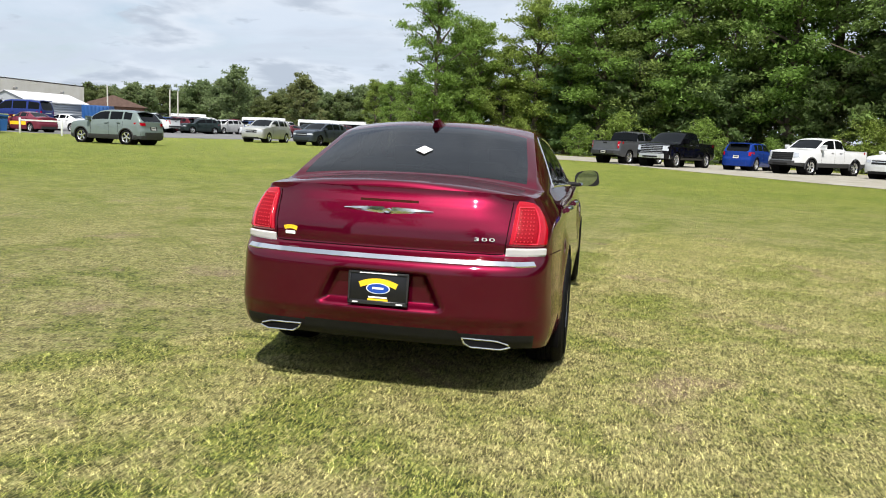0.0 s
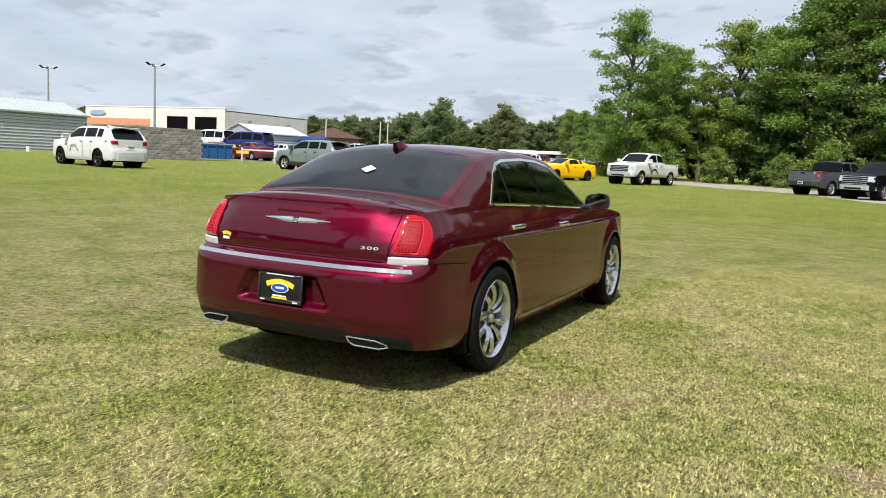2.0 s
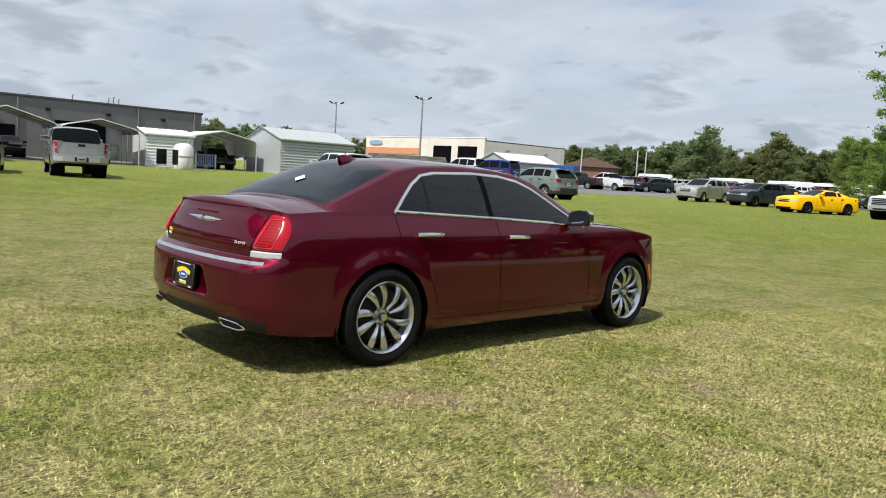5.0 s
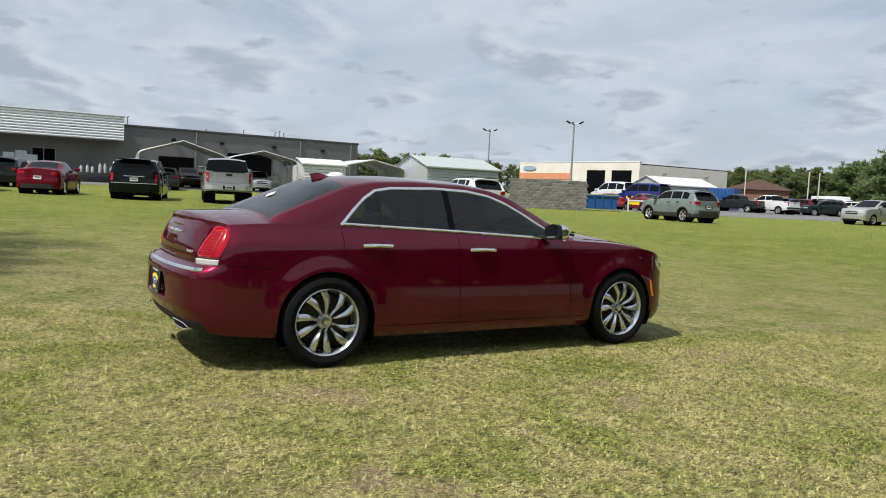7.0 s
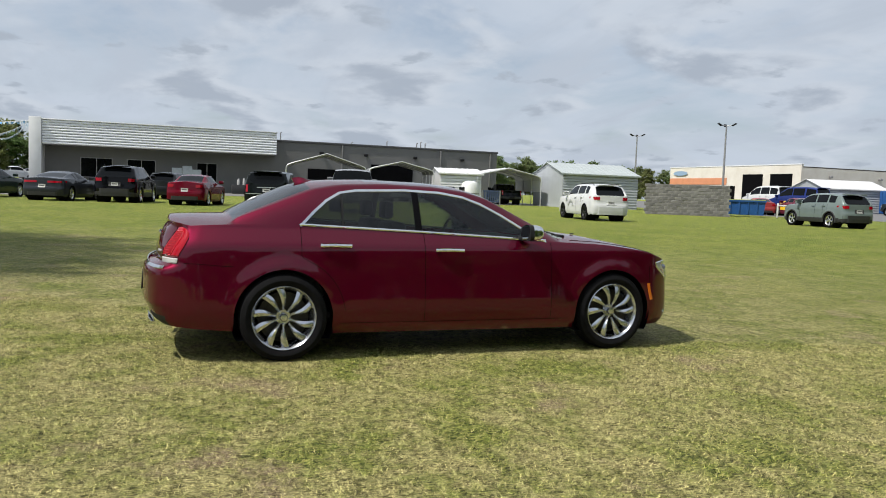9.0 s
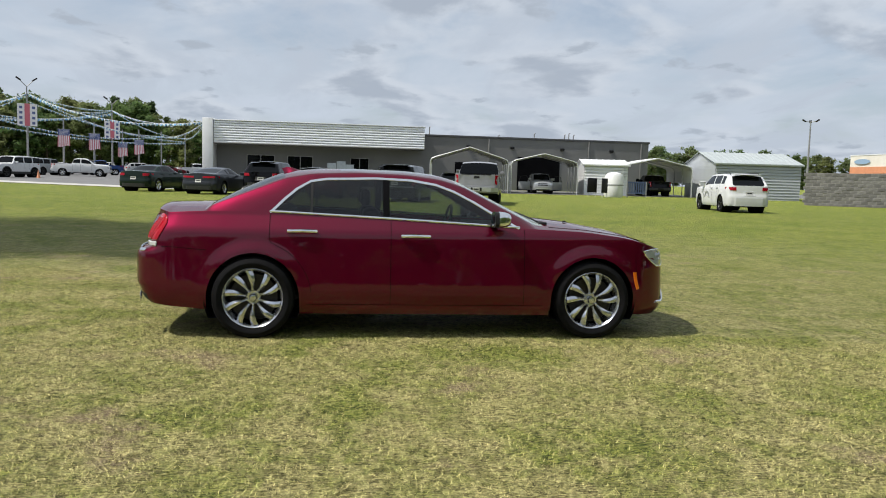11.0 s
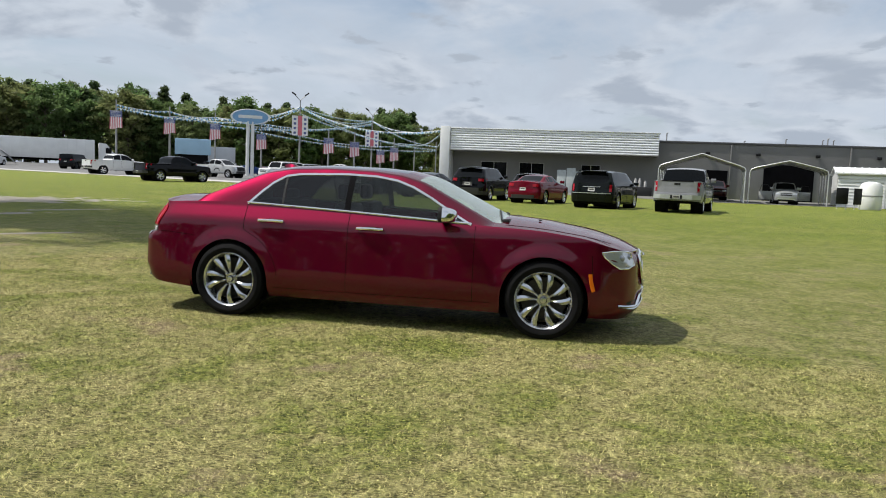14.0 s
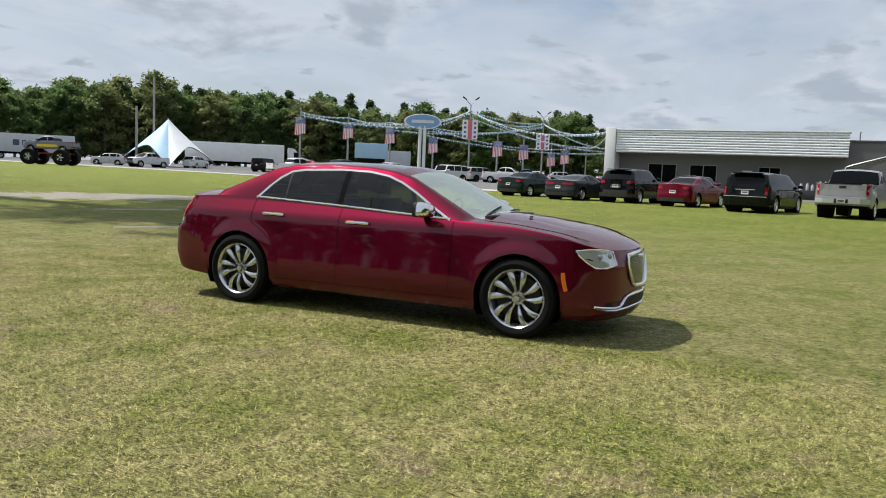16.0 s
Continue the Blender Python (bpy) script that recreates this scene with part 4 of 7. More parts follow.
# dealer sticker on the lid
bm = bmesh.new()
arc = [rear_at(-.545 + x, .868 - 5 * x * x, .0025) for x in np.linspace(-.04, .04, 9)]
ribbon(arc, [(0, -1, 0)] * 9, .022, .001, bm)
part("sticker_arch", bm, M_YELLOW, em, smooth=False)
bm = ribbon([rear_at(-.545 + x, .838, .0025) for x in np.linspace(-.03, .03, 5)], [(0, -1, 0)] * 5, .018, .001)
part("sticker_bar", bm, M_WHITE, em, smooth=False)


EXHAUST = [(.44, .358), (.62, .350), (.68, .332), (.692, .318), (.64, .306), (.49, .312), (.455, .332)]


def exhaust():
    bm = bmesh.new()
    outline = EXHAUST
    pts = [Vector((x, rear_at(x, .36).y - .016, z)) for x, z in outline]
    return tube(pts, .0055, 8, bm, closed=True)


# a flat dark face across the tip paints the shade inside the pipe
def exhaust_shade():
    bm = bmesh.new()
    outline = EXHAUST
    vs = [bm.verts.new((x, rear_at(x, .36).y - .016, z)) for x, z in outline]
    bm.faces.new(vs)
    return bm


both(exhaust, "exhaust_trim", M_CHROME, label="chrome exhaust surround")
both(exhaust_shade, "exhaust_opening", M_DARK)


ARC = np.concatenate([[0], np.cumsum([math.hypot(q[0] - p[0], q[1] - p[1]) for p, q in zip(hs.plan, hs.plan[1:])])])


def tail_at(a, z, out=0.0):
    """A point of the tail's right half, a metres along the plan outline from the middle."""
    f = lambda t, h: Vector(hs.wall_point(np.interp(t, ARC, PX), np.interp(t, ARC, PY), (h - belt_b(t)) / (belt_t(t) - belt_b(t))))
    belt_b = lambda t: smooth_table(HERO["zb"], float(np.interp(t, ARC, PY)))
    belt_t = lambda t: smooth_table(HERO["zt"], float(np.interp(t, ARC, PY)), .10)
    p = f(a, z)
    n = (f(a + .01, z) - f(a - .01, z)).cross(f(a, z + .01) - f(a, z - .01)).normalized()
    return p + n * (out if n.y < .3 else -out)


LAMP_IN = [(.785, .655), (.84, .662), (.95, .685), (1.04, .715), (1.066, .738)]
LAMP_OUT = [(.785, .915), (.84, .930), (.93, .962), (.99, .968), (1.03, .935), (1.055, .865), (1.068, .770)]


def lamp_patch(u0, u1, z0, z1, out, nu=12, nz=18, edge=.012):
    """A lens that follows the corner of the tail, between two parts of the lamp's width."""
    def build():
        bm = bmesh.new()
        rows = []
        for k in range(nz + 1):
            z = z0 + (z1 - z0) * k / nz
            a, b = (float(np.interp(z, [q[0] for q in t], [q[1] for q in t])) for t in (LAMP_IN, LAMP_OUT))
            rim = k in (0, nz)
            row = [bm.verts.new(tail_at(a + (b - a) * u0, z, out - edge))]
            row += [bm.verts.new(tail_at(a + (b - a) * (u0 + (u1 - u0) * q / nu), z, out - (edge if rim else 0) - .003 * (q in (0, nu)))) for q in range(nu + 1)]
            row.append(bm.verts.new(tail_at(a + (b - a) * u1, z, out - edge)))
            rows.append(row)
        for p, q in zip(rows, rows[1:]):
            for j in range(len(p) - 1):
                bm.faces.new((p[j], p[j + 1], q[j + 1], q[j]))
        bmesh.ops.recalc_face_normals(bm, faces=bm.faces)
        return bm
    return build


for s_, ob_ in zip((1, -1), both(lamp_patch(0, 1, .836, 1.068, .010), "tail_light", M_LENS, label="tall red tail light")):
    hero_doors[("tail_light", s_)] = ob_
both(lamp_patch(-.04, 1, .785, .830, .011, nz=6), "reversing_light", mat("frosted_clear_lens", (.50, .50, .50), .25, coat=.6), label="clear reversing light")


def lamp_core():
    bm = bmesh.new()
    for r in range(9):
        for q in range(5):
            z = .862 + r * .019
            a = float(np.interp(z, [p[0] for p in LAMP_IN], [p[1] for p in LAMP_IN])) + .035 + q * .022
            bmesh.ops.create_icosphere(bm, subdivisions=1, radius=.0045, matrix=Matrix.Translation(tail_at(a, z, .0135)))
    return bm


def lamp_frame():
    pts = []
    for u, zs in ((.08, np.linspace(.850, 1.03, 12)), (.62, np.linspace(1.03, .850, 12))):
        for z in zs:
            a, b = (float(np.interp(z, [q[0] for q in t], [q[1] for q in t])) for t in (LAMP_IN, LAMP_OUT))
            pts.append(tail_at(a + (b - a) * u, z, .011))
    return tube(pts, .0045, 6, closed=True)


both(lamp_patch(.10, .60, .852, 1.028, .0125, edge=.004), "lamp_core", M_LENSDEEP, "tail_light", "deeper red lamp core")
both(lamp_core, "lamp_diode", mat("lamp_diodes", (.50, .02, .035), .45, coat=.2), "tail_light", "rows of small red diodes")
both(lamp_frame, "lamp_tube", mat("lamp_tube_red", (.52, .010, .03), .2, coat=1.0), "tail_light")
part("high_brake_light", ribbon([rear_at(x, 1.040, .002) for x in np.linspace(-.16, .16, 12)], [(0, -1, 0)] * 12, .014, .002), mat("dark_red_lens", (.05, .001, .003), .2, coat=.5), em)
# roof fin
bm = bmesh.new()
rows = []
for k in range(9):
    t = k / 8
    yb = .20 + .17 * t
    h = .046 * (1 - sstep(.25, 1, t)) + .004
    wd = .022 + .022 * math.sin(math.pi * t)
    z0 = smooth_table(HERO["roof"], yb, .05) - .004
    rows.append([bm.verts.new((sx * wd * kx, yb - .03 * kz * (1 - t), z0 + h * kz)) for sx, kx, kz in ((-1, 1.2, 0), (-1, .75, .5), (-1, .38, 1), (1, .38, 1), (1, .75, .5), (1, 1.2, 0))])
for a, b in zip(rows, rows[1:]):
    for q in range(5):
        bm.faces.new((a[q], a[q + 1], b[q + 1], b[q]))
bm.faces.new(rows[0])
bmesh.ops.recalc_face_normals(bm, faces=bm.faces)
part("roof_antenna", bm, M_HERO, car)
# paper behind the rear glass
bm = box(-.038, .038, -.001, .001, -.038, .038)
pp = part("paper_tag", bm, M_WHITEPAPER, hero_doors[("rear_window", 1)], smooth=False)
pp.matrix_basis = pose(.01, -.175, 1.305, -64, 0, 4) @ pose(0, 0, 0, 0, 38, 0)


# front: lamp insides, grille, chrome
HL_TOP = [(.868, .812), (.81, .824), (.74, .826), (.67, .820), (.60, .808)]
HL_LOW = [(.860, .775), (.832, .712), (.79, .668), (.70, .668), (.580, .692)]


def head_patch():
    bm = bmesh.new()
    rows = []
    for k in range(21):
        u = k / 20
        tx, tz = (float(np.interp(u * 4, range(5), [p[q] for p in HL_TOP])) for q in (0, 1))
        lx, lz = (float(np.interp(u * 4, range(5), [p[q] for p in HL_LOW])) for q in (0, 1))
        rows.append([bm.verts.new(nose_at(lx + (tx - lx) * v, lz + (tz - lz) * v, .005)) for v in np.linspace(0, 1, 7)])
    for a, b in zip(rows, rows[1:]):
        for q in range(6):
            bm.faces.new((a[q], b[q], b[q + 1], a[q + 1]))
    return bm


for s_, ob_ in zip((1, -1), both(head_patch, "headlight", M_CLEARLENS, label="clear headlight")):
    hero_doors[("headlight", s_)] = ob_
def head_frame():
    pts = [nose_at(x, z, .006) for x, z in HL_TOP + HL_LOW[::-1]]
    return tube(pts, .007, 6, closed=True)


def head_lamp():
    bm = bmesh.new()
    for x, z in ((.74, .76), (.64, .765)):
        p = nose_at(x, z, -.022)
        bmesh.ops.create_uvsphere(bm, u_segments=14, v_segments=8, radius=.034, matrix=Matrix.Translation(p))
    return bm


both(head_frame, "headlight_bezel", M_CHROME, "headlight")
both(head_lamp, "headlight_lens", mat("projector_lens", (.25, .27, .3), .03, .2, coat=1.0), "headlight")
g_out = [nose_at(x, z, .014) for x, z in ((-.36, .765), (-.18, .775), (0, .778), (.18, .775), (.36, .765), (.385, .72), (.36, .60), (.31, .515), (.26, .490), (0, .482), (-.26, .490), (-.31, .515), (-.36, .60), (-.385, .72))]
part("grille_surround", tube(g_out, .017, 8, closed=True), M_CHROME, car, "chrome grille surround")
bm = bmesh.new()
for k in range(13):
    z = .505 + k * .0205
    hw = float(np.interp(z, [.49, .515, .60, .72, .77], [.25, .30, .35, .375, .35]))
    tube([nose_at(x, z + .004 * math.sin(x * 60), .007) for x in np.linspace(-hw, hw, 31)], .0042, 5, bm)
part("grille_mesh", bm, M_CHROME, hero_doors[("grille", 1)])
bm = bmesh.new()
for s in (1, -1):
    tube([nose_at(s * (.02 + .16 * t), .752 + .006 * t, .034) for t in np.linspace(0, 1, 9)], .012, 6, bm, radii=[.014 * (1 - t ** 2) + .002 for t in np.linspace(0, 1, 9)])
part("front_emblem", bm, M_CHROME, car)


def fog_trim():
    pts = [nose_at(x, z, .012) for x, z in ((.80, .335), (.72, .325), (.62, .318), (.55, .325), (.50, .36), (.44, .405), (.36, .415), (.0, .42))]
    return tube(pts, .014, 7)


def fog_trim_low():
    pts = [nose_at(x, z, .012) for x, z in ((.80, .335), (.70, .305), (.60, .296), (.50, .300), (.40, .306), (.0, .31))]
    return tube(pts, .011, 7)


def fog_pocket():
    bm = bmesh.new()
    up = [nose_at(x, z, .003) for x, z in ((.80, .335), (.70, .365), (.60, .375), (.52, .37))]
    lo = [nose_at(x, z, .003) for x, z in ((.80, .33), (.70, .312), (.60, .308), (.52, .315))]
    a, b = [bm.verts.new(p) for p in up], [bm.verts.new(p) for p in lo]
    for k in range(3):
        bm.faces.new((a[k], a[k + 1], b[k + 1], b[k]))
    return bm


both(fog_trim, "bumper_trim", M_CHROME, label="chrome bumper trim")
both(fog_trim_low, "bumper_trim", M_CHROME)
both(fog_pocket, "fog_lamp_pocket", M_BLACK)
bm = bmesh.new()
up = [bm.verts.new(nose_at(x, .41, .004)) for x in np.linspace(-.44, .44, 25)]
lo = [bm.verts.new(nose_at(x, .31, .004)) for x in np.linspace(-.44, .44, 25)]
for k in range(24):
    bm.faces.new((up[k], up[k + 1], lo[k + 1], lo[k]))
part("lower_intake", bm, M_BLACK, car)
both(lambda: side_line([(3.455, .62), (3.462, .56), (3.478, .50), (3.49, .465)], .035, .006, thick=.004), "side_marker", M_AMBER)
# wipers
for s, x0, x1 in ((1, .55, -.05), (1, -.1, -.62)):
    pts = []
    for q in range(7):
        wx, wy = x0 + (x1 - x0) * q / 6, 2.60 - .09 * q / 6
        row = hs.top_row(tuple(wall_at(wy, belt_z(wy))), 16, 14)
        pts.append((wx, wy, float(np.interp(abs(wx), [r[0] for r in row][::-1], [r[2] for r in row][::-1])) + .012))
    bm = tube(pts, .008, 5)
    part("wiper", bm, M_BLACK, car)
part("cowl", box(-.62, .62, 2.60, 2.68, 1.0, 1.052, .01), M_BLACK, car)
part("washer_jet", box(.26, .30, 2.93, 2.96, 1.042, 1.055, .005), M_BLACK, car)
# cabin
bm = bmesh.new()
box(-.66, .66, -.35, .30, .60, 1.12, .05, bm=bm)
box(-.70, .70, 2.0, 2.55, .60, 1.0, .06, bm=bm)
box(-.72, .72, -.2, 2.3, .28, .36, bm=bm)
part("cabin_trim", bm, mat("grey_cabin_trim", (.10, .10, .10), .7, var=.3, var_scale=6), car)


def seat(x, y, wd):
    bm = box(x - wd / 2, x + wd / 2, y, y + .5, .48, .66, .06)
    b2 = box(x - wd / 2, x + wd / 2, y - .10, y + .06, .60, 1.14, .05, bm=bm)
    return bm


for x in (-.37, .37):
    st = part("seat", seat(x, 1.05, .5), M_SEATS, car)
    part("headrest", box(x - .12, x + .12, .93, 1.02, 1.16, 1.32, .035), M_SEATS, st)
st = part("rear_seat", seat(0, .22, 1.2), M_SEATS, car)
for x in (-.37, .37):
    part("headrest", box(x - .12, x + .12, .08, .16, 1.12, 1.24, .03), M_SEATS, st)
bm = bmesh.new()
tube([(-.37 + .185 * math.cos(a), 1.86 + .04 * math.sin(a), .98 + .18 * math.sin(a)) for a in np.linspace(0, 2 * math.pi, 25)[:-1]], .015, 6, bm, closed=True)
tube([(-.37 - .17, 1.87, .98), (-.37 + .17, 1.87, .98)], .02, 6, bm)
tube([(-.37, 1.88, .98), (-.37, 2.1, .92)], .03, 6, bm)
part("steering_wheel", bm, M_BLACK, car)
part("rear_view_mirror", box(-.11, .11, 1.86, 1.89, 1.30, 1.36, .015), M_BLACK, hero_doors[("windscreen", 1)])

# ---- ground ----
M_GRASS = bpy.data.materials.new("mown_grass")
M_GRASS.use_nodes = True


def grass_nodes(m, blades):
    nt = m.node_tree
    b = nt.nodes["Principled BSDF"]
    b.inputs["Roughness"].default_value = 0.75
    b.inputs["Specular IOR Level"].default_value = 0.2
    tc = nt.nodes.new("ShaderNodeNewGeometry")

    def noise_of(scale, detail=6, rough=0.6, lo=0.35, hi=0.65):
        n = nt.nodes.new("ShaderNodeTexNoise")
        n.inputs["Scale"].default_value = scale
        n.inputs["Detail"].default_value = detail
        n.inputs["Roughness"].default_value = rough
        nt.links.new(tc.outputs["Position"], n.inputs["Vector"])
        r = nt.nodes.new("ShaderNodeMapRange")
        r.inputs["From Min"].default_value, r.inputs["From Max"].default_value = lo, hi
        nt.links.new(n.outputs["Fac"], r.inputs["Value"])
        return r.outputs[0]

    def mix(f, a, c):
        mx = nt.nodes.new("ShaderNodeMix")
        mx.data_type = "RGBA"
        nt.links.new(f, mx.inputs["Factor"])
        for sock, v in ((mx.inputs["A"], a), (mx.inputs["B"], c)):
            if isinstance(v, tuple):
                sock.default_value = (*v, 1)
            else:
                nt.links.new(v, sock)
        return mx.outputs["Result"]

    def strokes(turn, lo, hi):
        """Short streaks in one direction, like lying blades."""
        mp = nt.nodes.new("ShaderNodeMapping")
        mp.inputs["Rotation"].default_value = (0, 0, radians(turn))
        mp.inputs["Scale"].default_value = (95, 20, 40)
        nt.links.new(tc.outputs["Position"], mp.inputs[0])
        n = nt.nodes.new("ShaderNodeTexNoise")
        n.inputs["Scale"].default_value = 1.0
        n.inputs["Detail"].default_value = 2.5
        n.inputs["Roughness"].default_value = 0.6
        n.inputs["Distortion"].default_value = 0.6
        nt.links.new(mp.outputs[0], n.inputs["Vector"])
        r = nt.nodes.new("ShaderNodeMapRange")
        r.inputs["From Min"].default_value, r.inputs["From Max"].default_value = lo, hi
        nt.links.new(n.outputs["Fac"], r.inputs["Value"])
        return r.outputs[0]

    fine = noise_of(34, 8, 0.85, 0.43, 0.57)
    speck = noise_of(9, 8, 0.8, 0.42, 0.60)
    bare = noise_of(0.9, 7, 0.65, 0.565, 0.66)
    dryness = noise_of(0.7, 6, 0.65, 0.45, 0.68)
    s1, s2, s3 = strokes(15, .50, .58), strokes(75, .52, .60), strokes(130, .50, .58)
    # drier near the middle of the field, greener further out
    off = nt.nodes.new("ShaderNodeVectorMath")
    off.operation = "SUBTRACT"
    off.inputs[1].default_value = (1.5, -1.0, 0)
    nt.links.new(tc.outputs["Position"], off.inputs[0])
    far = nt.nodes.new("ShaderNodeVectorMath")
    far.operation = "LENGTH"
    nt.links.new(off.outputs[0], far.inputs[0])
    fresh = nt.nodes.new("ShaderNodeMapRange")
    fresh.inputs["From Min"].default_value, fresh.inputs["From Max"].default_value = 5.0, 20.0
    fresh.inputs["To Min"].default_value, fresh.inputs["To Max"].default_value = 1.0, 0.0
    nt.links.new(far.outputs["Value"], fresh.inputs["Value"])

    # scales a mask by nearness to the middle of the field
    def worn(f):
        k = nt.nodes.new("ShaderNodeMath")
        k.operation = "MULTIPLY"
        nt.links.new(f, k.inputs[0])
        nt.links.new(fresh.outputs[0], k.inputs[1])
        return k.outputs[0]

    blotch = noise_of(1.6, 9, 0.8, 0.46, 0.55)
    tuft = noise_of(10, 8, 0.8, 0.455, 0.555)
    # the darkest tones paint in shade between tufts, besides the bump below
    green = mix(tuft, mix(fine, (0.020, 0.036, 0.006), (0.098, 0.135, 0.022)), mix(fine, (0.14, 0.185, 0.030), (0.30, 0.36, 0.070)))
    green = mix(s1, green, (0.47, 0.49, 0.10))
    dry = mix(tuft, mix(fine, (0.070, 0.060, 0.022), (0.24, 0.215, 0.075)), mix(fine, (0.29, 0.26, 0.095), (0.62, 0.565, 0.25)))
    dry = mix(s3, dry, (0.80, 0.71, 0.30))
    # broad drifts of dry and of green growth
    drift = noise_of(0.75, 5, 0.6, 0.40, 0.60)
    lean_ = nt.nodes.new("ShaderNodeMath")
    lean_.operation = "MULTIPLY_ADD"
    lean_.inputs[1].default_value = 0.95
    lean_.inputs[2].default_value = -0.16
    nt.links.new(drift, lean_.inputs[0])
    both_ = nt.nodes.new("ShaderNodeMath")
    both_.operation = "MULTIPLY_ADD"
    both_.use_clamp = True
    both_.inputs[1].default_value = 0.75
    nt.links.new(blotch, both_.inputs[0])
    nt.links.new(lean_.outputs[0], both_.inputs[2])
    c2 = mix(both_.outputs[0], green, dry)
    c2 = mix(worn(dryness), c2, mix(speck, green, dry))
    clump = noise_of(3.2, 8, 0.75, 0.38, 0.62)
    patch = noise_of(0.45, 7, 0.7, 0.42, 0.62)
    lush = mix(clump, mix(fine, (0.041, 0.079, 0.006), (0.144, 0.222, 0.017)), mix(fine, (0.114, 0.168, 0.012), (0.318, 0.384, 0.043)))
    lush = mix(patch, lush, mix(clump, mix(fine, (0.084, 0.120, 0.012), (0.204, 0.240, 0.029)), mix(fine, (0.240, 0.264, 0.042), (0.432, 0.444, 0.096))))
    lush = mix(s2, lush, (0.456, 0.492, 0.084))
    c2 = mix(fresh.outputs[0], lush, c2)
    tone = nt.nodes.new("ShaderNodeHueSaturation")
    tone.inputs["Value"].default_value = 0.83
    tone.inputs["Saturation"].default_value = 0.98
    nt.links.new(c2, tone.inputs["Color"])
    c2 = tone.outputs[0]
    earth = mix(fine, (0.15, 0.105, 0.06), (0.46, 0.36, 0.23))
    c3 = mix(worn(bare), c2, mix(s2, earth, dry))
    # a worn sandy stretch; the few small pale streaks paint the sheen of puddles
    ragged = noise_of(1.7, 7, 0.65, 0.3, 0.7)
    for cx, cy, turn, half, wide in ((-11.4, -15.6, 148, 5.6, 1.9), (-8.6, -11.3, 150, 1.7, .28), (-5.4, -7.5, 150, 1.1, .18), (-11.2, -10.9, 150, 1.2, .22)):
        mpp = nt.nodes.new("ShaderNodeMapping")
        mpp.vector_type = "TEXTURE"
        mpp.inputs["Location"].default_value = (cx, cy, 0)
        mpp.inputs["Rotation"].default_value = (0, 0, radians(turn))
        mpp.inputs["Scale"].default_value = (half, wide, 50)
        nt.links.new(tc.outputs["Position"], mpp.inputs[0])
        ln_ = nt.nodes.new("ShaderNodeVectorMath")
        ln_.operation = "LENGTH"
        nt.links.new(mpp.outputs[0], ln_.inputs[0])
        wob_ = nt.nodes.new("ShaderNodeMath")
        wob_.operation = "MULTIPLY_ADD"
        wob_.inputs[1].default_value = -1.0
        nt.links.new(ragged, wob_.inputs[0])
        nt.links.new(ln_.outputs["Value"], wob_.inputs[2])
        sand_and_sheen = nt.nodes.new("ShaderNodeMapRange")
        sand_and_sheen.inputs["From Min"].default_value, sand_and_sheen.inputs["From Max"].default_value = 0.42, 0.22
        nt.links.new(wob_.outputs[0], sand_and_sheen.inputs["Value"])
        c3 = mix(sand_and_sheen.outputs[0], c3, mix(fine, (0.34, 0.30, 0.25), (0.58, 0.53, 0.46)))
    if blades:
        inf = nt.nodes.new("ShaderNodeHueSaturation")
        r = nt.nodes.new("ShaderNodeMapRange")
        r.inputs["To Min"].default_value, r.inputs["To Max"].default_value = 0.22, 1.60
        nt.links.new(tc.outputs["Random Per Island"], r.inputs["Value"])
        nt.links.new(r.outputs[0], inf.inputs["Value"])
        straw = nt.nodes.new("ShaderNodeMapRange")
        straw.inputs["From Min"].default_value, straw.inputs["From Max"].default_value = 0.74, 0.95
        wob = nt.nodes.new("ShaderNodeMath")
        wob.operation = "FRACT"
        mul = nt.nodes.new("ShaderNodeMath")
        mul.operation = "MULTIPLY"
        mul.inputs[1].default_value = 17.3
        nt.links.new(tc.outputs["Random Per Island"], mul.inputs[0])
        nt.links.new(mul.outputs[0], wob.inputs[0])
        nt.links.new(wob.outputs[0], straw.inputs["Value"])
        c4 = mix(straw.outputs[0], c3, (0.54, 0.48, 0.19))
        nt.links.new(c4, inf.inputs["Color"])
        nt.links.new(inf.outputs[0], b.inputs["Base Color"])
        return
    nt.links.new(c3, b.inputs["Base Color"])
    bp = nt.nodes.new("ShaderNodeBump")
    bp.inputs["Strength"].default_value = 0.8
    bp.inputs["Distance"].default_value = 0.03
    nt.links.new(fine, bp.inputs["Height"])
    nt.links.new(bp.outputs[0], b.inputs["Normal"])


grass_nodes(M_GRASS, False)
M_BLADE = bpy.data.materials.new("grass_blades")
M_BLADE.use_nodes = True
grass_nodes(M_BLADE, True)

verts, faces = [(0, 1.5, terrain(0, 1.5))], []
radii = list(np.arange(0.6, 12, 0.6)) + list(np.arange(12, 60, 2.4)) + list(np.arange(60, 180, 8)) + [220, 320, 520, 900, 1600, 3000]
SEG = 96
for r in radii:
    for k in range(SEG):
        a = 2 * math.pi * k / SEG
        x, y = r * math.cos(a), 1.5 + r * math.sin(a)
        verts.append((x, y, terrain(x, y)))
for k in range(SEG):
    faces.append((0, 1 + k, 1 + (k + 1) % SEG))
for i in range(len(radii) - 1):
    for k in range(SEG):
        a, b = 1 + i * SEG + k, 1 + i * SEG + (k + 1) % SEG
        faces.append((a, a + SEG, b + SEG, b))
me = bpy.data.meshes.new("ground")
me.from_pydata(verts, [], faces)
me.materials.append(M_GRASS)
me.shade_smooth()
tagged(new("ground", me), "mown lawn with dry yellow patches and bare spots", "lawn", kind="structure")

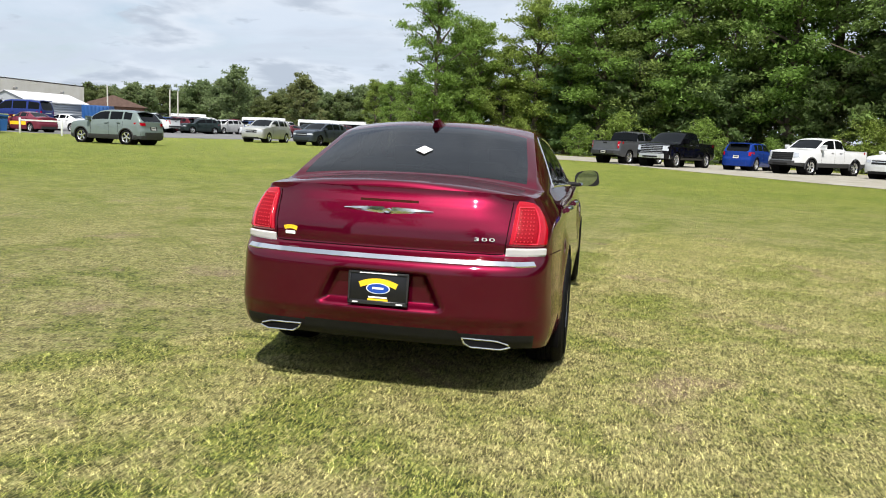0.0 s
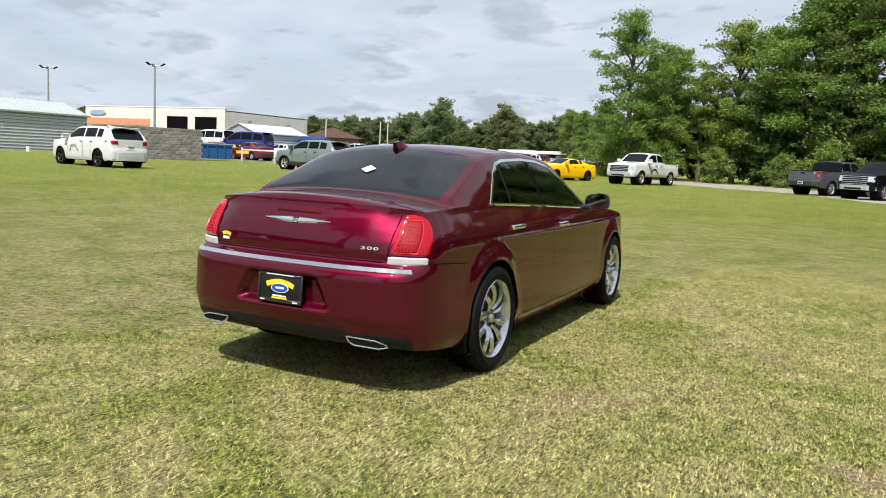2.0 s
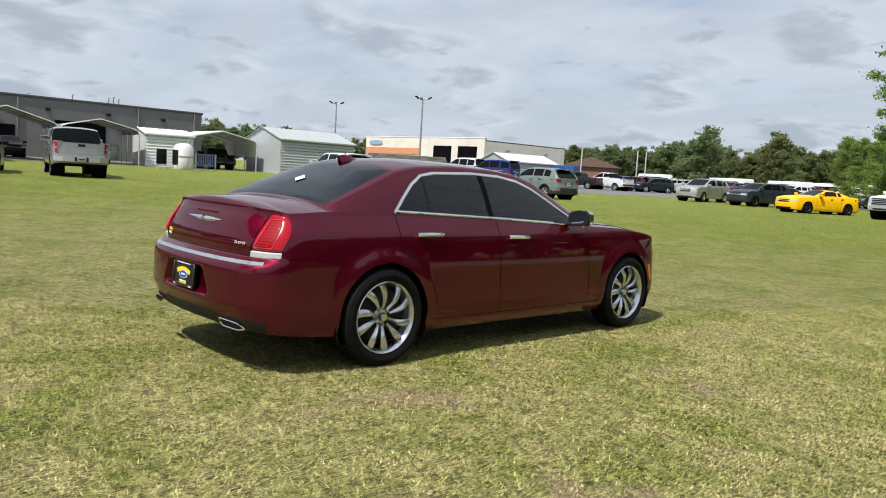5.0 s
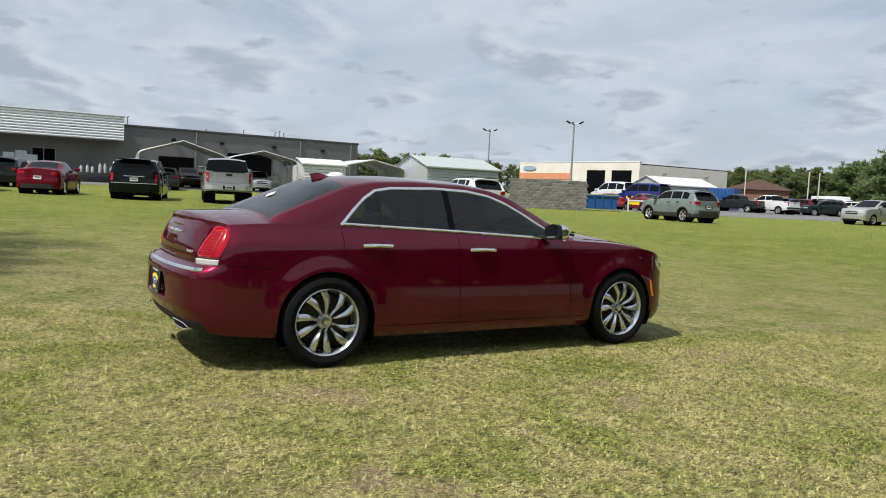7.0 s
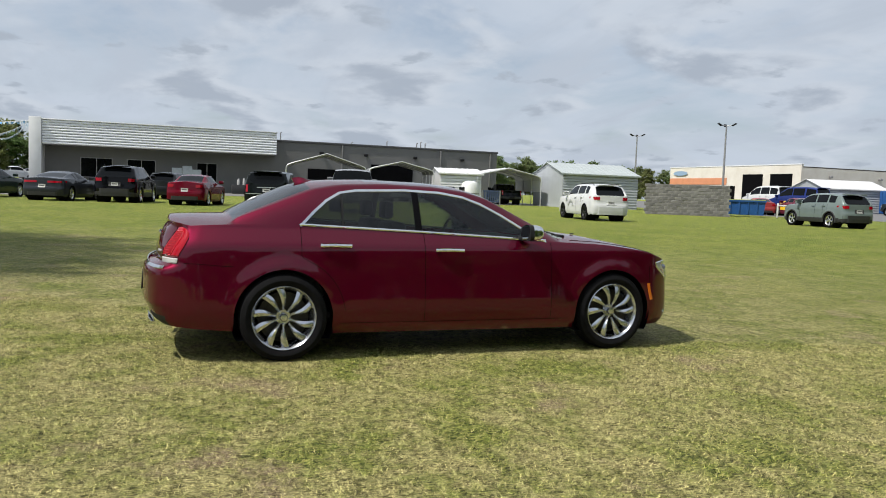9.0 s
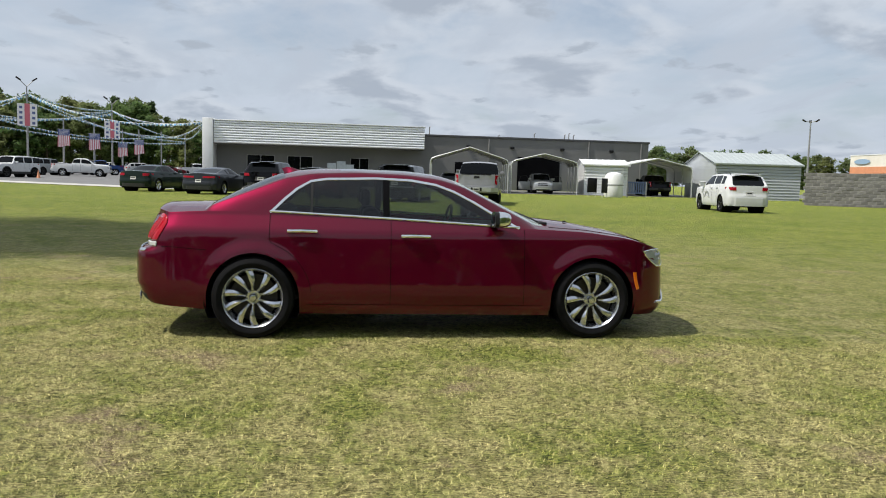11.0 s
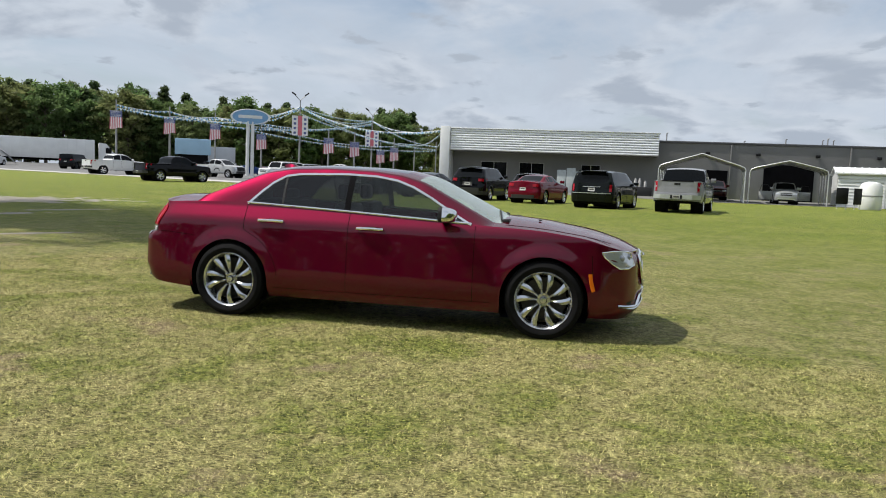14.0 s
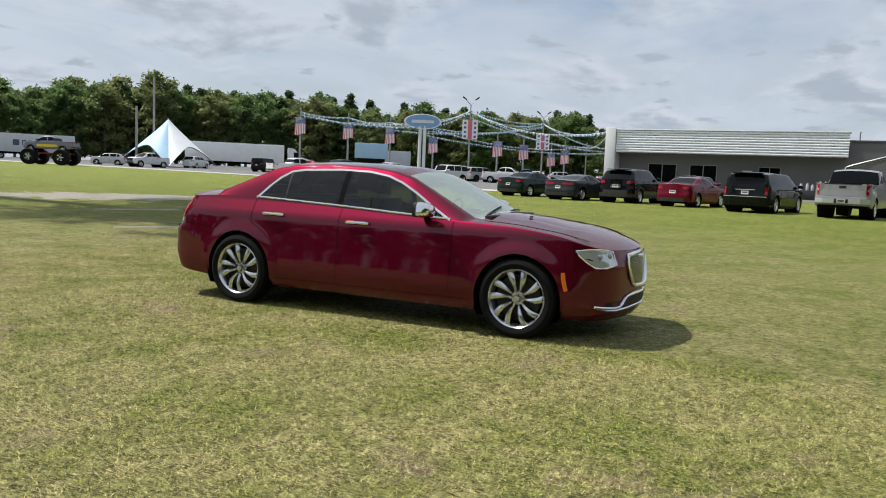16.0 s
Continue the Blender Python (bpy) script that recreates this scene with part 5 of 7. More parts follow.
# short blades where the camera passes near
rng = np.random.default_rng(4)
NA, NB = 240000, 860000
bx, by = rng.uniform(-6.5, 8.5, NA), rng.uniform(-6.5, 9.5, NA)
ba, br = rng.uniform(radians(-130), radians(75), NB - NA), np.sqrt(rng.uniform(.5 ** 2, 6.6 ** 2, NB - NA)) * rng.uniform(.93, 1.07, NB - NA)
bx, by = np.concatenate([bx, br * np.cos(ba)]), np.concatenate([by, 1.5 + br * np.sin(ba)])
ln, wd = rng.uniform(0.014, 0.044, NB), rng.uniform(0.0011, 0.0023, NB)
an, lean = rng.uniform(0, 2 * np.pi, NB), rng.uniform(1.05, 1.5, NB)
tz = 0.40 * np.clip((np.hypot(bx, by - 1.5) - 7) / 23, 0, 1) ** 2 * (3 - 2 * np.clip((np.hypot(bx, by - 1.5) - 7) / 23, 0, 1))
P = np.zeros((NB, 3, 3))
dx, dy = np.cos(an), np.sin(an)
P[:, 0] = np.stack([bx - dy * wd, by + dx * wd, tz], 1)
P[:, 1] = np.stack([bx + dy * wd, by - dx * wd, tz], 1)
P[:, 2] = np.stack([bx + dx * ln * np.sin(lean), by + dy * ln * np.sin(lean), tz + ln * np.cos(lean) + 0.004], 1)
me = bpy.data.meshes.new("grass")
me.vertices.add(NB * 3)
me.vertices.foreach_set("co", P.reshape(-1))
me.loops.add(NB * 3)
me.loops.foreach_set("vertex_index", np.arange(NB * 3))
me.polygons.add(NB)
me.polygons.foreach_set("loop_start", np.arange(0, NB * 3, 3))
me.update(calc_edges=True)
me.materials.append(M_BLADE)
tagged(new("grass", me), "short mown grass blades, green and straw coloured", "grass", kind="stuff")

M_GRAVEL = mat("pale_gravel", (0.31, 0.29, 0.25), 0.9, var=0.35, var_scale=1.2, var_color=(0.21, 0.195, 0.15), grain=0.6, grain_scale=30)
M_CONC = mat("concrete", (0.46, 0.44, 0.41), 0.85, var=0.22, var_scale=0.8, grain=0.3, grain_scale=25)
M_ASPH = mat("lot_asphalt", (0.16, 0.16, 0.16), 0.9, var=0.3, var_scale=0.7, grain=0.4, grain_scale=30)


def strip(name, near, far, m, label, category, lift=0.012, n=10, across=6):
    """A paved sheet between two lines, laid on the ground."""
    a, b = [Vector((*p, 0)) for p in near], [Vector((*p, 0)) for p in far]
    pa, pb = spline(a, n), spline(b, n)
    vs, fs = [], []
    for p, q in zip(pa, pb):
        for k in range(across + 1):
            c = p.lerp(q, k / across)
            vs.append((c.x, c.y, terrain(c.x, c.y) + lift))
    for i in range(len(pa) - 1):
        for k in range(across):
            o = i * (across + 1) + k
            fs.append((o, o + 1, o + across + 2, o + across + 1))
    me = bpy.data.meshes.new(name)
    me.from_pydata(vs, [], fs)
    me.materials.append(m)
    me.shade_smooth()
    return tagged(new(name, me), label, category, kind="structure")


strip("gravel_lane", [(-12, 55), (-4, 47), (1, 42.5), (4.7, 33), (8.2, 27), (10.6, 24), (22, 12)], [(-10, 60), (0, 56), (6, 52), (13, 47), (20, 40), (26, 33), (40, 20)], M_GRAVEL, "pale gravel lane along the trees", "lane")
strip("lot_west", [(-46, -7), (-48, -16), (-54, -30), (-57, -50), (-60, -75), (-58, -120)], [(-140, -7), (-140, -18), (-140, -34), (-140, -60), (-140, -90), (-140, -140)], M_ASPH, "grey asphalt sales lot", "pavement", across=10)
strip("driveway", [(-41, -7), (-44, -14), (-50, -29), (-54, -49), (-56, -74), (-54, -120)], [(-46.5, -7), (-48.5, -16), (-54.5, -30), (-58, -50), (-61, -75), (-59, -120)], M_CONC, "pale concrete driveway beside the lawn", "driveway", lift=0.03)
strip("building_apron", [(-57, -12), (-57, 5), (-54, 9), (-54, 20), (-54, 33)], [(-67.5, -12), (-67.5, 5), (-67.5, 9), (-67.5, 20), (-67.5, 33)], mat("apron_concrete", (.17, .165, .155), .9, var=.3, var_scale=.7, grain=.3, grain_scale=25), "worn concrete apron before the grey building", "pavement", lift=0.02)
strip("lot_north", [(-62, 44), (-44, 42), (-34, 46), (-27, 58), (-10, 66)], [(-110, 78), (-90, 120), (-60, 130), (-40, 130), (-18, 110)], M_ASPH, "grey asphalt lot with parked vehicles", "pavement", across=8)

# ---- buildings ----
M_GREYWALL = mat("grey_metal_wall", (0.17, 0.17, 0.165), 0.6, var=0.12, var_scale=0.6, grain=0.1, grain_scale=8)
M_SILVER = mat("corrugated_silver", (0.91, 0.93, 0.95), 0.4, 0.0, var=0.1, var_scale=1.5)
M_WHITEWALL = mat("white_wall", (0.72, 0.69, 0.62), 0.75, var=0.1, var_scale=0.5, var_color=(0.62, 0.58, 0.5))
M_WHITEMETAL = mat("white_sheet_metal", (0.75, 0.76, 0.76), 0.45, 0.1, var=0.08, var_scale=1.0)
M_TEALROOF = mat("pale_teal_roof", (0.42, 0.46, 0.46), 0.45, 0.2, var=0.1, var_scale=1.2)
M_ORANGE = mat("orange_band", (0.64, 0.27, 0.14), 0.6, var=0.15, var_scale=1.0)
# near-black: the shade inside open bays as a colour
M_OPENSHADE = mat("opening_shade", (0.004, 0.004, 0.005), 0.8, spec=0.05, var=.3, var_scale=1.5)
M_BLOCK = mat("split_face_block", (0.20, 0.195, 0.185), 0.9, var=0.35, var_scale=2.5, grain=0.8, grain_scale=6, obj=0.22)
M_GALV = mat("galvanised_steel", (0.66, 0.67, 0.68), 0.4, 0.6, var=0.15, var_scale=3)
M_POLE = mat("steel_pole", (0.36, 0.36, 0.36), 0.5, 0.6, var=0.2, var_scale=2)
G67 = terrain(-67, 8) - 0.1


def panelled_wall(parent, x0, x1, y0, y1, z0, z1, m, rib=1.0, face="x", name="wall"):
    """A sheet wall with upright ribs."""
    bm = box(x0, x1, y0, y1, z0, z1)
    if rib:
        if face == "x":
            for y in np.arange(y0 + rib / 2, y1, rib):
                box(x1 - .002, x1 + .03, y - .03, y + .03, z0, z1 - .05, bm=bm)
        else:
            for x in np.arange(x0 + rib / 2, x1, rib):
                box(x - .03, x + .03, y0 - .03, y0 + .002, z0, z1 - .05, bm=bm)
    return part(name, bm, m, parent, smooth=False)


showroom = thing("showroom_building", "long grey metal dealership building with a silver corrugated fascia", "building", pose(0, 0, 0))
panelled_wall(showroom, -69.2, -69.0, -11, 32.4, G67, 5.75, M_GREYWALL, 0)
panelled_wall(showroom, -90, -69.2, 32.2, 32.4, G67, 5.75, M_GREYWALL, 0)
panelled_wall(showroom, -90, -69.2, -11.2, -11, G67, 5.75, M_GREYWALL, 0)
part("roof", box(-90, -68.9, -11.2, 32.5, 5.75, 5.95, .03), mat("roof_edge", (.10, .10, .105), .5, .3, var=.1), showroom)
# ribs and downpipes on the long wall
for y in (15.6, 26.0, 31.6):
    part("downpipe", box(-69.0, -68.88, y - .06, y + .06, G67, 5.72, .02), M_GREYWALL, showroom)
for y in (13.5, 18.0, 23.2, 28.4):
    lamp = part("wall_lamp", box(-69.0, -68.75, y - .2, y + .2, 4.75, 5.0, .05), M_BLACK, showroom)
# corrugated fascia
fascia = part("fascia", box(-68.9, -67.0, -10.95, 8.85, 4.30, 6.42), M_GREYWALL, showroom, "silver corrugated fascia", smooth=False)
for k in range(9):
    z = 4.46 + k * .23
    part("corrugation", tube([(-66.95, -10.9, z), (-66.95, 8.85, z)], .106, 8, flat=1.0), M_SILVER, fascia)
part("fascia_cap", box(-69, -66.8, -11, 8.95, 6.42, 6.52, .02), M_WHITEMETAL, showroom)
part("end_column", box(-68.9, -66.6, -11.9, -10.95, G67, 6.62, .03), M_WHITEMETAL, showroom, "white end column")
for y0, y1 in ((-8.1, -5.5), (-4.25, -1.85), (1.8, 3.6)):
    z0, z1 = (1.65, 3.38) if y0 < 0 else (G67, 3.35)
    wn_ = part("window", box(-69.0, -68.93, y0, y1, z0, z1), M_SHADE, showroom, smooth=False)
    bm = bmesh.new()
    for yy_ in (y0, (y0 + y1) / 2, y1):
        box(-68.95, -68.88, yy_ - .03, yy_ + .03, z0, z1, bm=bm)
    for zz in (z0, z1):
        box(-68.95, -68.885, y0, y1, zz - .03, zz + .03, bm=bm)
    part("frame", bm, M_POLE, wn_, smooth=False)
# flat dark sheets on the wall paint the shade within the bays
for y0, y1, z1 in ((12.2, 15.4, 3.3), (18.6, 23.0, 4.0)):
    part("bay_door", box(-69.0, -68.95, y0, y1, G67, z1), M_OPENSHADE, showroom, smooth=False)
for y, h in ((9.9, .9), (17.2, .3), (21.0, .6), (24.3, .6), (24.75, .75), (25.25, .6)):
    part("roof_vent", tube([(-72, y, 5.9), (-72, y, 5.95 + h), (-72, y + .12, 6.0 + h)], .06, 6), M_POLE, showroom)

# white service building with an orange band
depot = thing("service_building", "white masonry service building with an orange band and open bays", "building", pose(0, 0, 0))
gz = terrain(-75, 80) - .2
part("wall", box(-102.5, -74, 79.0, 79.3, gz, 6.9), M_WHITEWALL, depot, smooth=False)
part("wall", box(-74.3, -74.0, 79.3, 98, gz, 6.7), M_WHITEWALL, depot, smooth=False)
part("roof", box(-102.5, -74, 79.3, 98, 6.55, 6.68), M_WHITEMETAL, depot, smooth=False)
part("parapet", box(-102.6, -73.95, 78.95, 79.35, 6.9, 7.05, .02), M_WHITEMETAL, depot)
part("colour_band", box(-102.4, -88.5, 78.92, 79.0, 4.2, 5.2), M_ORANGE, depot, smooth=False)
# thin black boxes before the wall, painted shade in place of open bays
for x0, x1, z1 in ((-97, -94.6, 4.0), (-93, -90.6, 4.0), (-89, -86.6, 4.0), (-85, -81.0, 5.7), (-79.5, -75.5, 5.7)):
    part("bay_opening", box(x0, x1, 78.9, 79.02, gz, z1), M_OPENSHADE, depot, smooth=False)
bm = lathe([(0, .001), (0, 1.0)], 24, "y", centre=(-99.6, 78.85, 6.0))
for v in bm.verts:
    v.co.z = 6.0 + (v.co.z - 6.0) * .38
    v.co.x = -99.6 + (v.co.x + 99.6) * 1.8
part("sign_oval", bm, mat("sign_blue", (.25, .36, .5), .5), depot, smooth=False)
for y in (84, 93):
    part("wall_lamp", box(-74.0, -73.6, y - .2, y + .2, 5.3, 5.6, .05), M_POLE, depot)


def shed(name, label, corner, ang, wdt, dep, eave, ridge, wall, roof, door=False):
    """A sheet-metal shed; its eave side faces local -y, gables on local x."""
    x, y = corner
    root = thing(name, label, "shed", pose(x, y, terrain(x, y) - .05, 0, 0, ang))
    n = int(eave / .23)
    h = eave / n
    for k in range(n):
        for c in (0, dep):
            bm = box(0, wdt, c - .022, c + .022, k * h, k * h + h - .020)
            for v in bm.verts:
                if v.co.z < k * h + .01:
                    v.co.y += .05 if c else -.05
            part("siding_board", bm, wall, root, smooth=False)
    for gx in (0, wdt):
        bm = bmesh.new()
        rows = []
        n2 = 14
        for k in range(n2 + 1):
            z = ridge * k / n2
            hf = dep / 2 if z <= eave else dep / 2 * max(0.02, 1 - (z - eave) / (ridge - eave))
            for s in ((.03, 0) if 0 < k < n2 else (.03,)):
                e = -s if gx == 0 else s
                rows.append((bm.verts.new((gx + e, dep / 2 - hf, z)), bm.verts.new((gx + e, dep / 2 + hf, z))))
        for p, q in zip(rows, rows[1:]):
            bm.faces.new((p[0], p[1], q[1], q[0]))
        part("gable", bm, wall, root, smooth=False)
    for sgn in (0, 1):
        y0 = -.2 if sgn == 0 else dep + .2
        for k in range(int(wdt / .5) + 1):
            x0, x1 = -.2 + k * .5, min(wdt + .2, -.2 + (k + 1) * .5)
            bm = bmesh.new()
            vs = [[bm.verts.new((x, y, z + e)) for x, e in ((x0, 0), (x0 + .03, .04), (x0 + .07, .04), (x0 + .10, 0), (x1, 0))] for y, z in ((y0, eave - .05), (dep / 2, ridge + .06))]
            for q in range(4):
                bm.faces.new((vs[0][q], vs[0][q + 1], vs[1][q + 1], vs[1][q]))
            part("roof_sheet", bm, roof, root, smooth=False)
        part("gutter", box(-.2, wdt + .2, y0 - .03, y0 + .03, eave - .16, eave - .04, .01), roof, root, smooth=False)
    return root


M_SIDING = mat("pale_blue_grey_siding", (0.43, 0.455, 0.48), 0.5, 0.1, var=0.08, var_scale=1.0)
shed("storage_shed", "pale grey storage shed with horizontal siding and teal roof", (-50.95, 30.67), 84.8, 7.0, 6.7, 3.0, 3.9, M_SIDING, M_TEALROOF)
shed("small_shed", "pale grey shed with a white sheet roof beside the service yard", (-56.5, 65.0), 78, 7.5, 6.0, 2.7, 3.6, M_SIDING, mat("dull_white_roof", (.55, .56, .57), .5, var=.1, var_scale=1.0))
shed("white_shed", "low white sheet-metal shed between the carports", (-55.6, 21.3), 78, 3.6, 6, 2.7, 3.1, M_WHITEMETAL, M_WHITEMETAL)


M_SHEET = mat("dull_zinc_sheet", (.30, .31, .32), .5, .5, var=.2, var_scale=2)


def carport(label, c, ang, wdt, dep, leg, peak, skirt=0.0, m=M_GALV):
    """Bent-tube carport; the open end faces local -y."""
    root = thing("carport", label, "carport", pose(c[0], c[1], terrain(*c), 0, 0, ang), "carports")
    h = wdt / 2
    for k in range(4):
        y = dep * k / 3 - .12 * (k == 0)
        pts = [(-h, y, -.05), (-h, y, leg * .6), (-h, y, leg - .35), (-h + .10, y, leg - .1), (-h + .45, y, leg + .05), (0, y, peak), (h - .45, y, leg + .05), (h - .10, y, leg - .1), (h, y, leg - .35), (h, y, leg * .6), (h, y, -.05)]
        part("frame", tube(pts, .035 if k else .05, 6), m, root)
    bm = bmesh.new()
    prof = [(-h - .03, leg - .35 - skirt), (-h - .03, leg - .35), (-h + .09, leg - .04), (-h + .45, leg + .11), (0, peak + .06), (h - .45, leg + .11), (h - .09, leg - .04), (h + .03, leg - .35), (h + .03, leg - .35 - skirt)]
    n = 16
    for k in range(n):
        y0, y1 = -.1 + (dep + .2) * k / n, -.1 + (dep + .2) * (k + 1) / n
        for (xa, za), (xb, zb_) in zip(prof, prof[1:]):
            e = .012 * (k % 2)
            vs = [bm.verts.new(p) for p in ((xa, y0, za + e), (xb, y0, zb_ + e), (xb, y1, zb_ + .012 - e), (xa, y1, za + .012 - e))]
            bm.faces.new(vs)
    part("roof_sheet", bm, M_WHITEMETAL if skirt else M_SHEET, root)
    return root


carport("open carport of bent white tube with a sheet roof", (-55.0, 11.3), 82, 6.4, 6.5, 2.8, 3.7)
carport("open carport of bent white tube over a silver vehicle", (-55.2, 17.7), 80, 5.5, 6.5, 2.75, 3.35)
carport("white carport with sheeted sides over a dark vehicle", (-54.5, 27.3), 82, 5.8, 7.5, 2.6, 3.2, skirt=1.0)

# block wall with its courses
wall_root = thing("block_wall", "grey split-face concrete block yard wall", "wall", pose(-39.9, 31.4, terrain(-39.9, 31.4) - .05, 0, 0, 54), kind="structure")
BW, BH = .44, .22
bme = mesh_from("block", box(-BW / 2 + .006, BW / 2 - .006, -.1, .1, -BH / 2 + .006, BH / 2 - .006, .012, seg=1), M_BLOCK, smooth=False)
part("mortar", box(0, 5.6, -.085, .085, 0, 2.2), mat("mortar", (.26, .25, .23), .9, var=.2), wall_root, smooth=False)
for r in range(10):
    for c in range(13):
        ob = part("block", bme, None, wall_root)
        xx = BW / 2 + c * BW - (BW / 2 if r % 2 else 0)
        ob.location = (min(max(xx, .1), 5.55), random.uniform(-.012, .012), BH / 2 + r * BH)


def dumpster(at, ang, L, m, label):
    root = thing("waste_container", label, "dumpster", pose(at[0], at[1], terrain(*at), 0, 0, ang))
    part("tub", prism([(0, .15), (L, .15), (L + .12, 1.15), (-.12, 1.15)], 1.5), m, root, smooth=False)
    bm = bmesh.new()
    for x in np.arange(.15, L, .6):
        box(x - .04, x + .04, -.07, .0, .2, 1.1, bm=bm)
    box(-.16, L + .16, -.08, 0, 1.08, 1.2, bm=bm)
    part("rib", bm, m, root, smooth=False)
    part("lid", box(-.1, L + .1, 0, 1.5, 1.17, 1.25, .03), mat("olive_lid", (.30, .32, .06), .6, var=.2), root)
    return root


M_DUMP = mat("blue_container", (0.010, 0.075, 0.25), 0.45, var=0.2, var_scale=2)
dumpster((-38.3, 37.3), 52, 2.4, M_DUMP, "blue waste container with olive lid")
dumpster((-40.2, 36.6), 52, 1.6, M_DUMP, "small blue waste container by the block wall")


def light_pole(at, h, label, heads=3):
    root = thing("street_lamp", label, "lamp post", pose(at[0], at[1], terrain(*at)), "lamp posts")
    part("pole", tube([(0, 0, -.1), (0, 0, h * .5), (0, 0, h)], .1, 8, radii=[.17, .13, .09]), M_POLE, root)
    for k in range(heads):
        a = 2 * math.pi * k / heads + .5
        d = Vector((math.cos(a), math.sin(a), 0))
        part("arm", tube([Vector((0, 0, h)), Vector((0, 0, h + .1)) + d * .8], .05, 6), M_POLE, root)
        hd = part("lamp_head", box(-.3, .3, -.18, .18, -.06, .08, .04), M_BLACK, root)
        hd.matrix_basis = Matrix.Translation(Vector((0, 0, h + .15)) + d * 1.0) @ pose(0, 0, 0, 0, -28, math.degrees(a))
    return root


light_pole((-72.9, 65.4), 10.2, "tall steel lot lamp with three floodlights")
light_pole((-95, 67.1), 10.1, "tall steel lot lamp with floodlights")

# ---- parked vehicles ----
WHITE, BLACK, SILVER, GREY = (.60, .61, .62), (.004, .004, .0055), (.42, .42, .41), (.09, .095, .10)
M_BLACKRIM = mat("dark_wheel", (.03, .03, .032), .4, .6)
vehicle("suv_car", "sage grey compact suv with black cladding parked on grass", "car", (-22.9, 30.4), 83, 4.6, 1.86, 1.70, "suv", (.17, .21, .205), clad=True, lamp="suv")
vehicle("suv_car", "silver three-row suv parked at the lawn's edge", "car", (-24.5, 52.0), 178, 5.17, 2.0, 1.77, "suv", (.46, .46, .44), metal=.6)
vehicle("suv_car", "dark slate sporty suv at the lawn's edge", "car", (-19.6, 50.9), 165, 5.0, 1.97, 1.68, "suv", (.045, .055, .07), metal=.5, rim=M_BLACKRIM)
vehicle("coupe_car", "bright yellow muscle coupe with dark wheels on grass", "car", (-13.3, 44.9), 155, 5.02, 1.92, 1.45, "coupe", (.85, .47, .01), rim=M_BLACKRIM, lamp="wide", metal=0)
vehicle("pickup_truck", "white lifted pickup truck with a door decal on grass", "truck", (-7.9, 44.6), 164, 6.1, 2.03, 1.98, "pickup", WHITE, metal=0, lamp="truck", decal=M_BLACK, tyre=.42, lift=.08, chrome=True)
vehicle("pickup_truck", "grey pickup truck on the gravel lane", "truck", (2.9, 43.9), -32, 5.9, 2.03, 1.93, "pickup", (.10, .105, .115), metal=.4, lamp="truck")
vehicle("pickup_truck", "black pickup truck with a chrome grille on the gravel lane", "truck", (5.3, 40.3), 148, 5.9, 2.03, 1.96, "pickup", BLACK, chrome=True, lamp="truck")
vehicle("hatchback_car", "bright blue small hatchback on the gravel lane", "car", (9.3, 40.7), -31, 4.06, 1.7, 1.53, "suv", (.008, .035, .22), lamp="hatch")
vehicle("pickup_truck", "older white extended-cab pickup truck on gravel", "truck", (12.2, 38.4), 131, 5.85, 1.98, 1.88, "pickup", WHITE, metal=0, lamp="truck", clad=True)
vehicle("suv_car", "white suv at the end of the row on gravel", "car", (15.9, 36.0), 127, 5.0, 2.0, 1.78, "suv", (.66, .67, .66), metal=.2)
vehicle("suv_car", "white crossover with roof rails and a round door decal on grass", "car", (-25.3, 18.3), 81, 4.89, 1.83, 1.69, "suv", WHITE, metal=0, rack=True, rim=M_BLACKRIM, lamp="suv", decal=M_GALVB)
vehicle("pickup_truck", "silver crew-cab pickup truck seen from behind on grass", "truck", (-28.8, 7.4), 77, 5.9, 2.03, 1.96, "pickup", (.25, .255, .265), metal=.2, chrome=True, lamp="truck")
vehicle("minivan_car", "black minivan with chrome tailgate strip on grass", "car", (-29.6, 3.9), 74, 5.15, 2.0, 1.72, "van", (.005, .007, .007), lamp="tall", metal=0)
vehicle("sedan_car", "bright red compact sedan on grass", "car", (-32.2, .55), 73, 4.65, 1.78, 1.455, "sedan", (.13, .005, .016), lamp="sedan")
vehicle("suv_car", "black suv with red tail lamps on grass", "car", (-34.0, -2.7), 79, 4.82, 1.94, 1.76, "suv", BLACK, lamp="suv", clad=True)
vehicle("coupe_car", "charcoal fastback coupe on grass", "car", (-34.1, -5.5), 73, 4.78, 1.92, 1.38, "coupe", (.035, .038, .045), lamp="wide", metal=.4)
vehicle("sedan_car", "dark green sedan beside the charcoal coupe", "car", (-37.0, -9.3), 73, 4.8, 1.85, 1.45, "sedan", (.012, .022, .018), lamp="sedan")
vehicle("pickup_truck", "black pickup truck with a bed cap on the driveway", "truck", (-44.5, -27.4), 62, 5.6, 2.0, 1.85, "pickup", BLACK, lamp="truck", cap=False)
vehicle("pickup_truck", "grey wrapped pickup truck in the sales lot", "truck", (-67.5, -35.6), -13, 5.6, 2.0, 1.9, "pickup", (.45, .46, .47), lamp="truck", decal=M_BLACK)
vehicle("jeep_car", "white off-road car with black flares in the sales lot", "car", (-65.5, -28.0), 247, 4.8, 1.9, 1.9, "jeep", WHITE, metal=0, tyre=.43, rim=M_BLACKRIM, clad=True)
vehicle("jeep_car", "grey off-road car in the sales lot", "car", (-84.0, -31.6), 60, 4.5, 1.9, 1.85, "jeep", (.3, .32, .33), tyre=.42, rim=M_BLACKRIM)
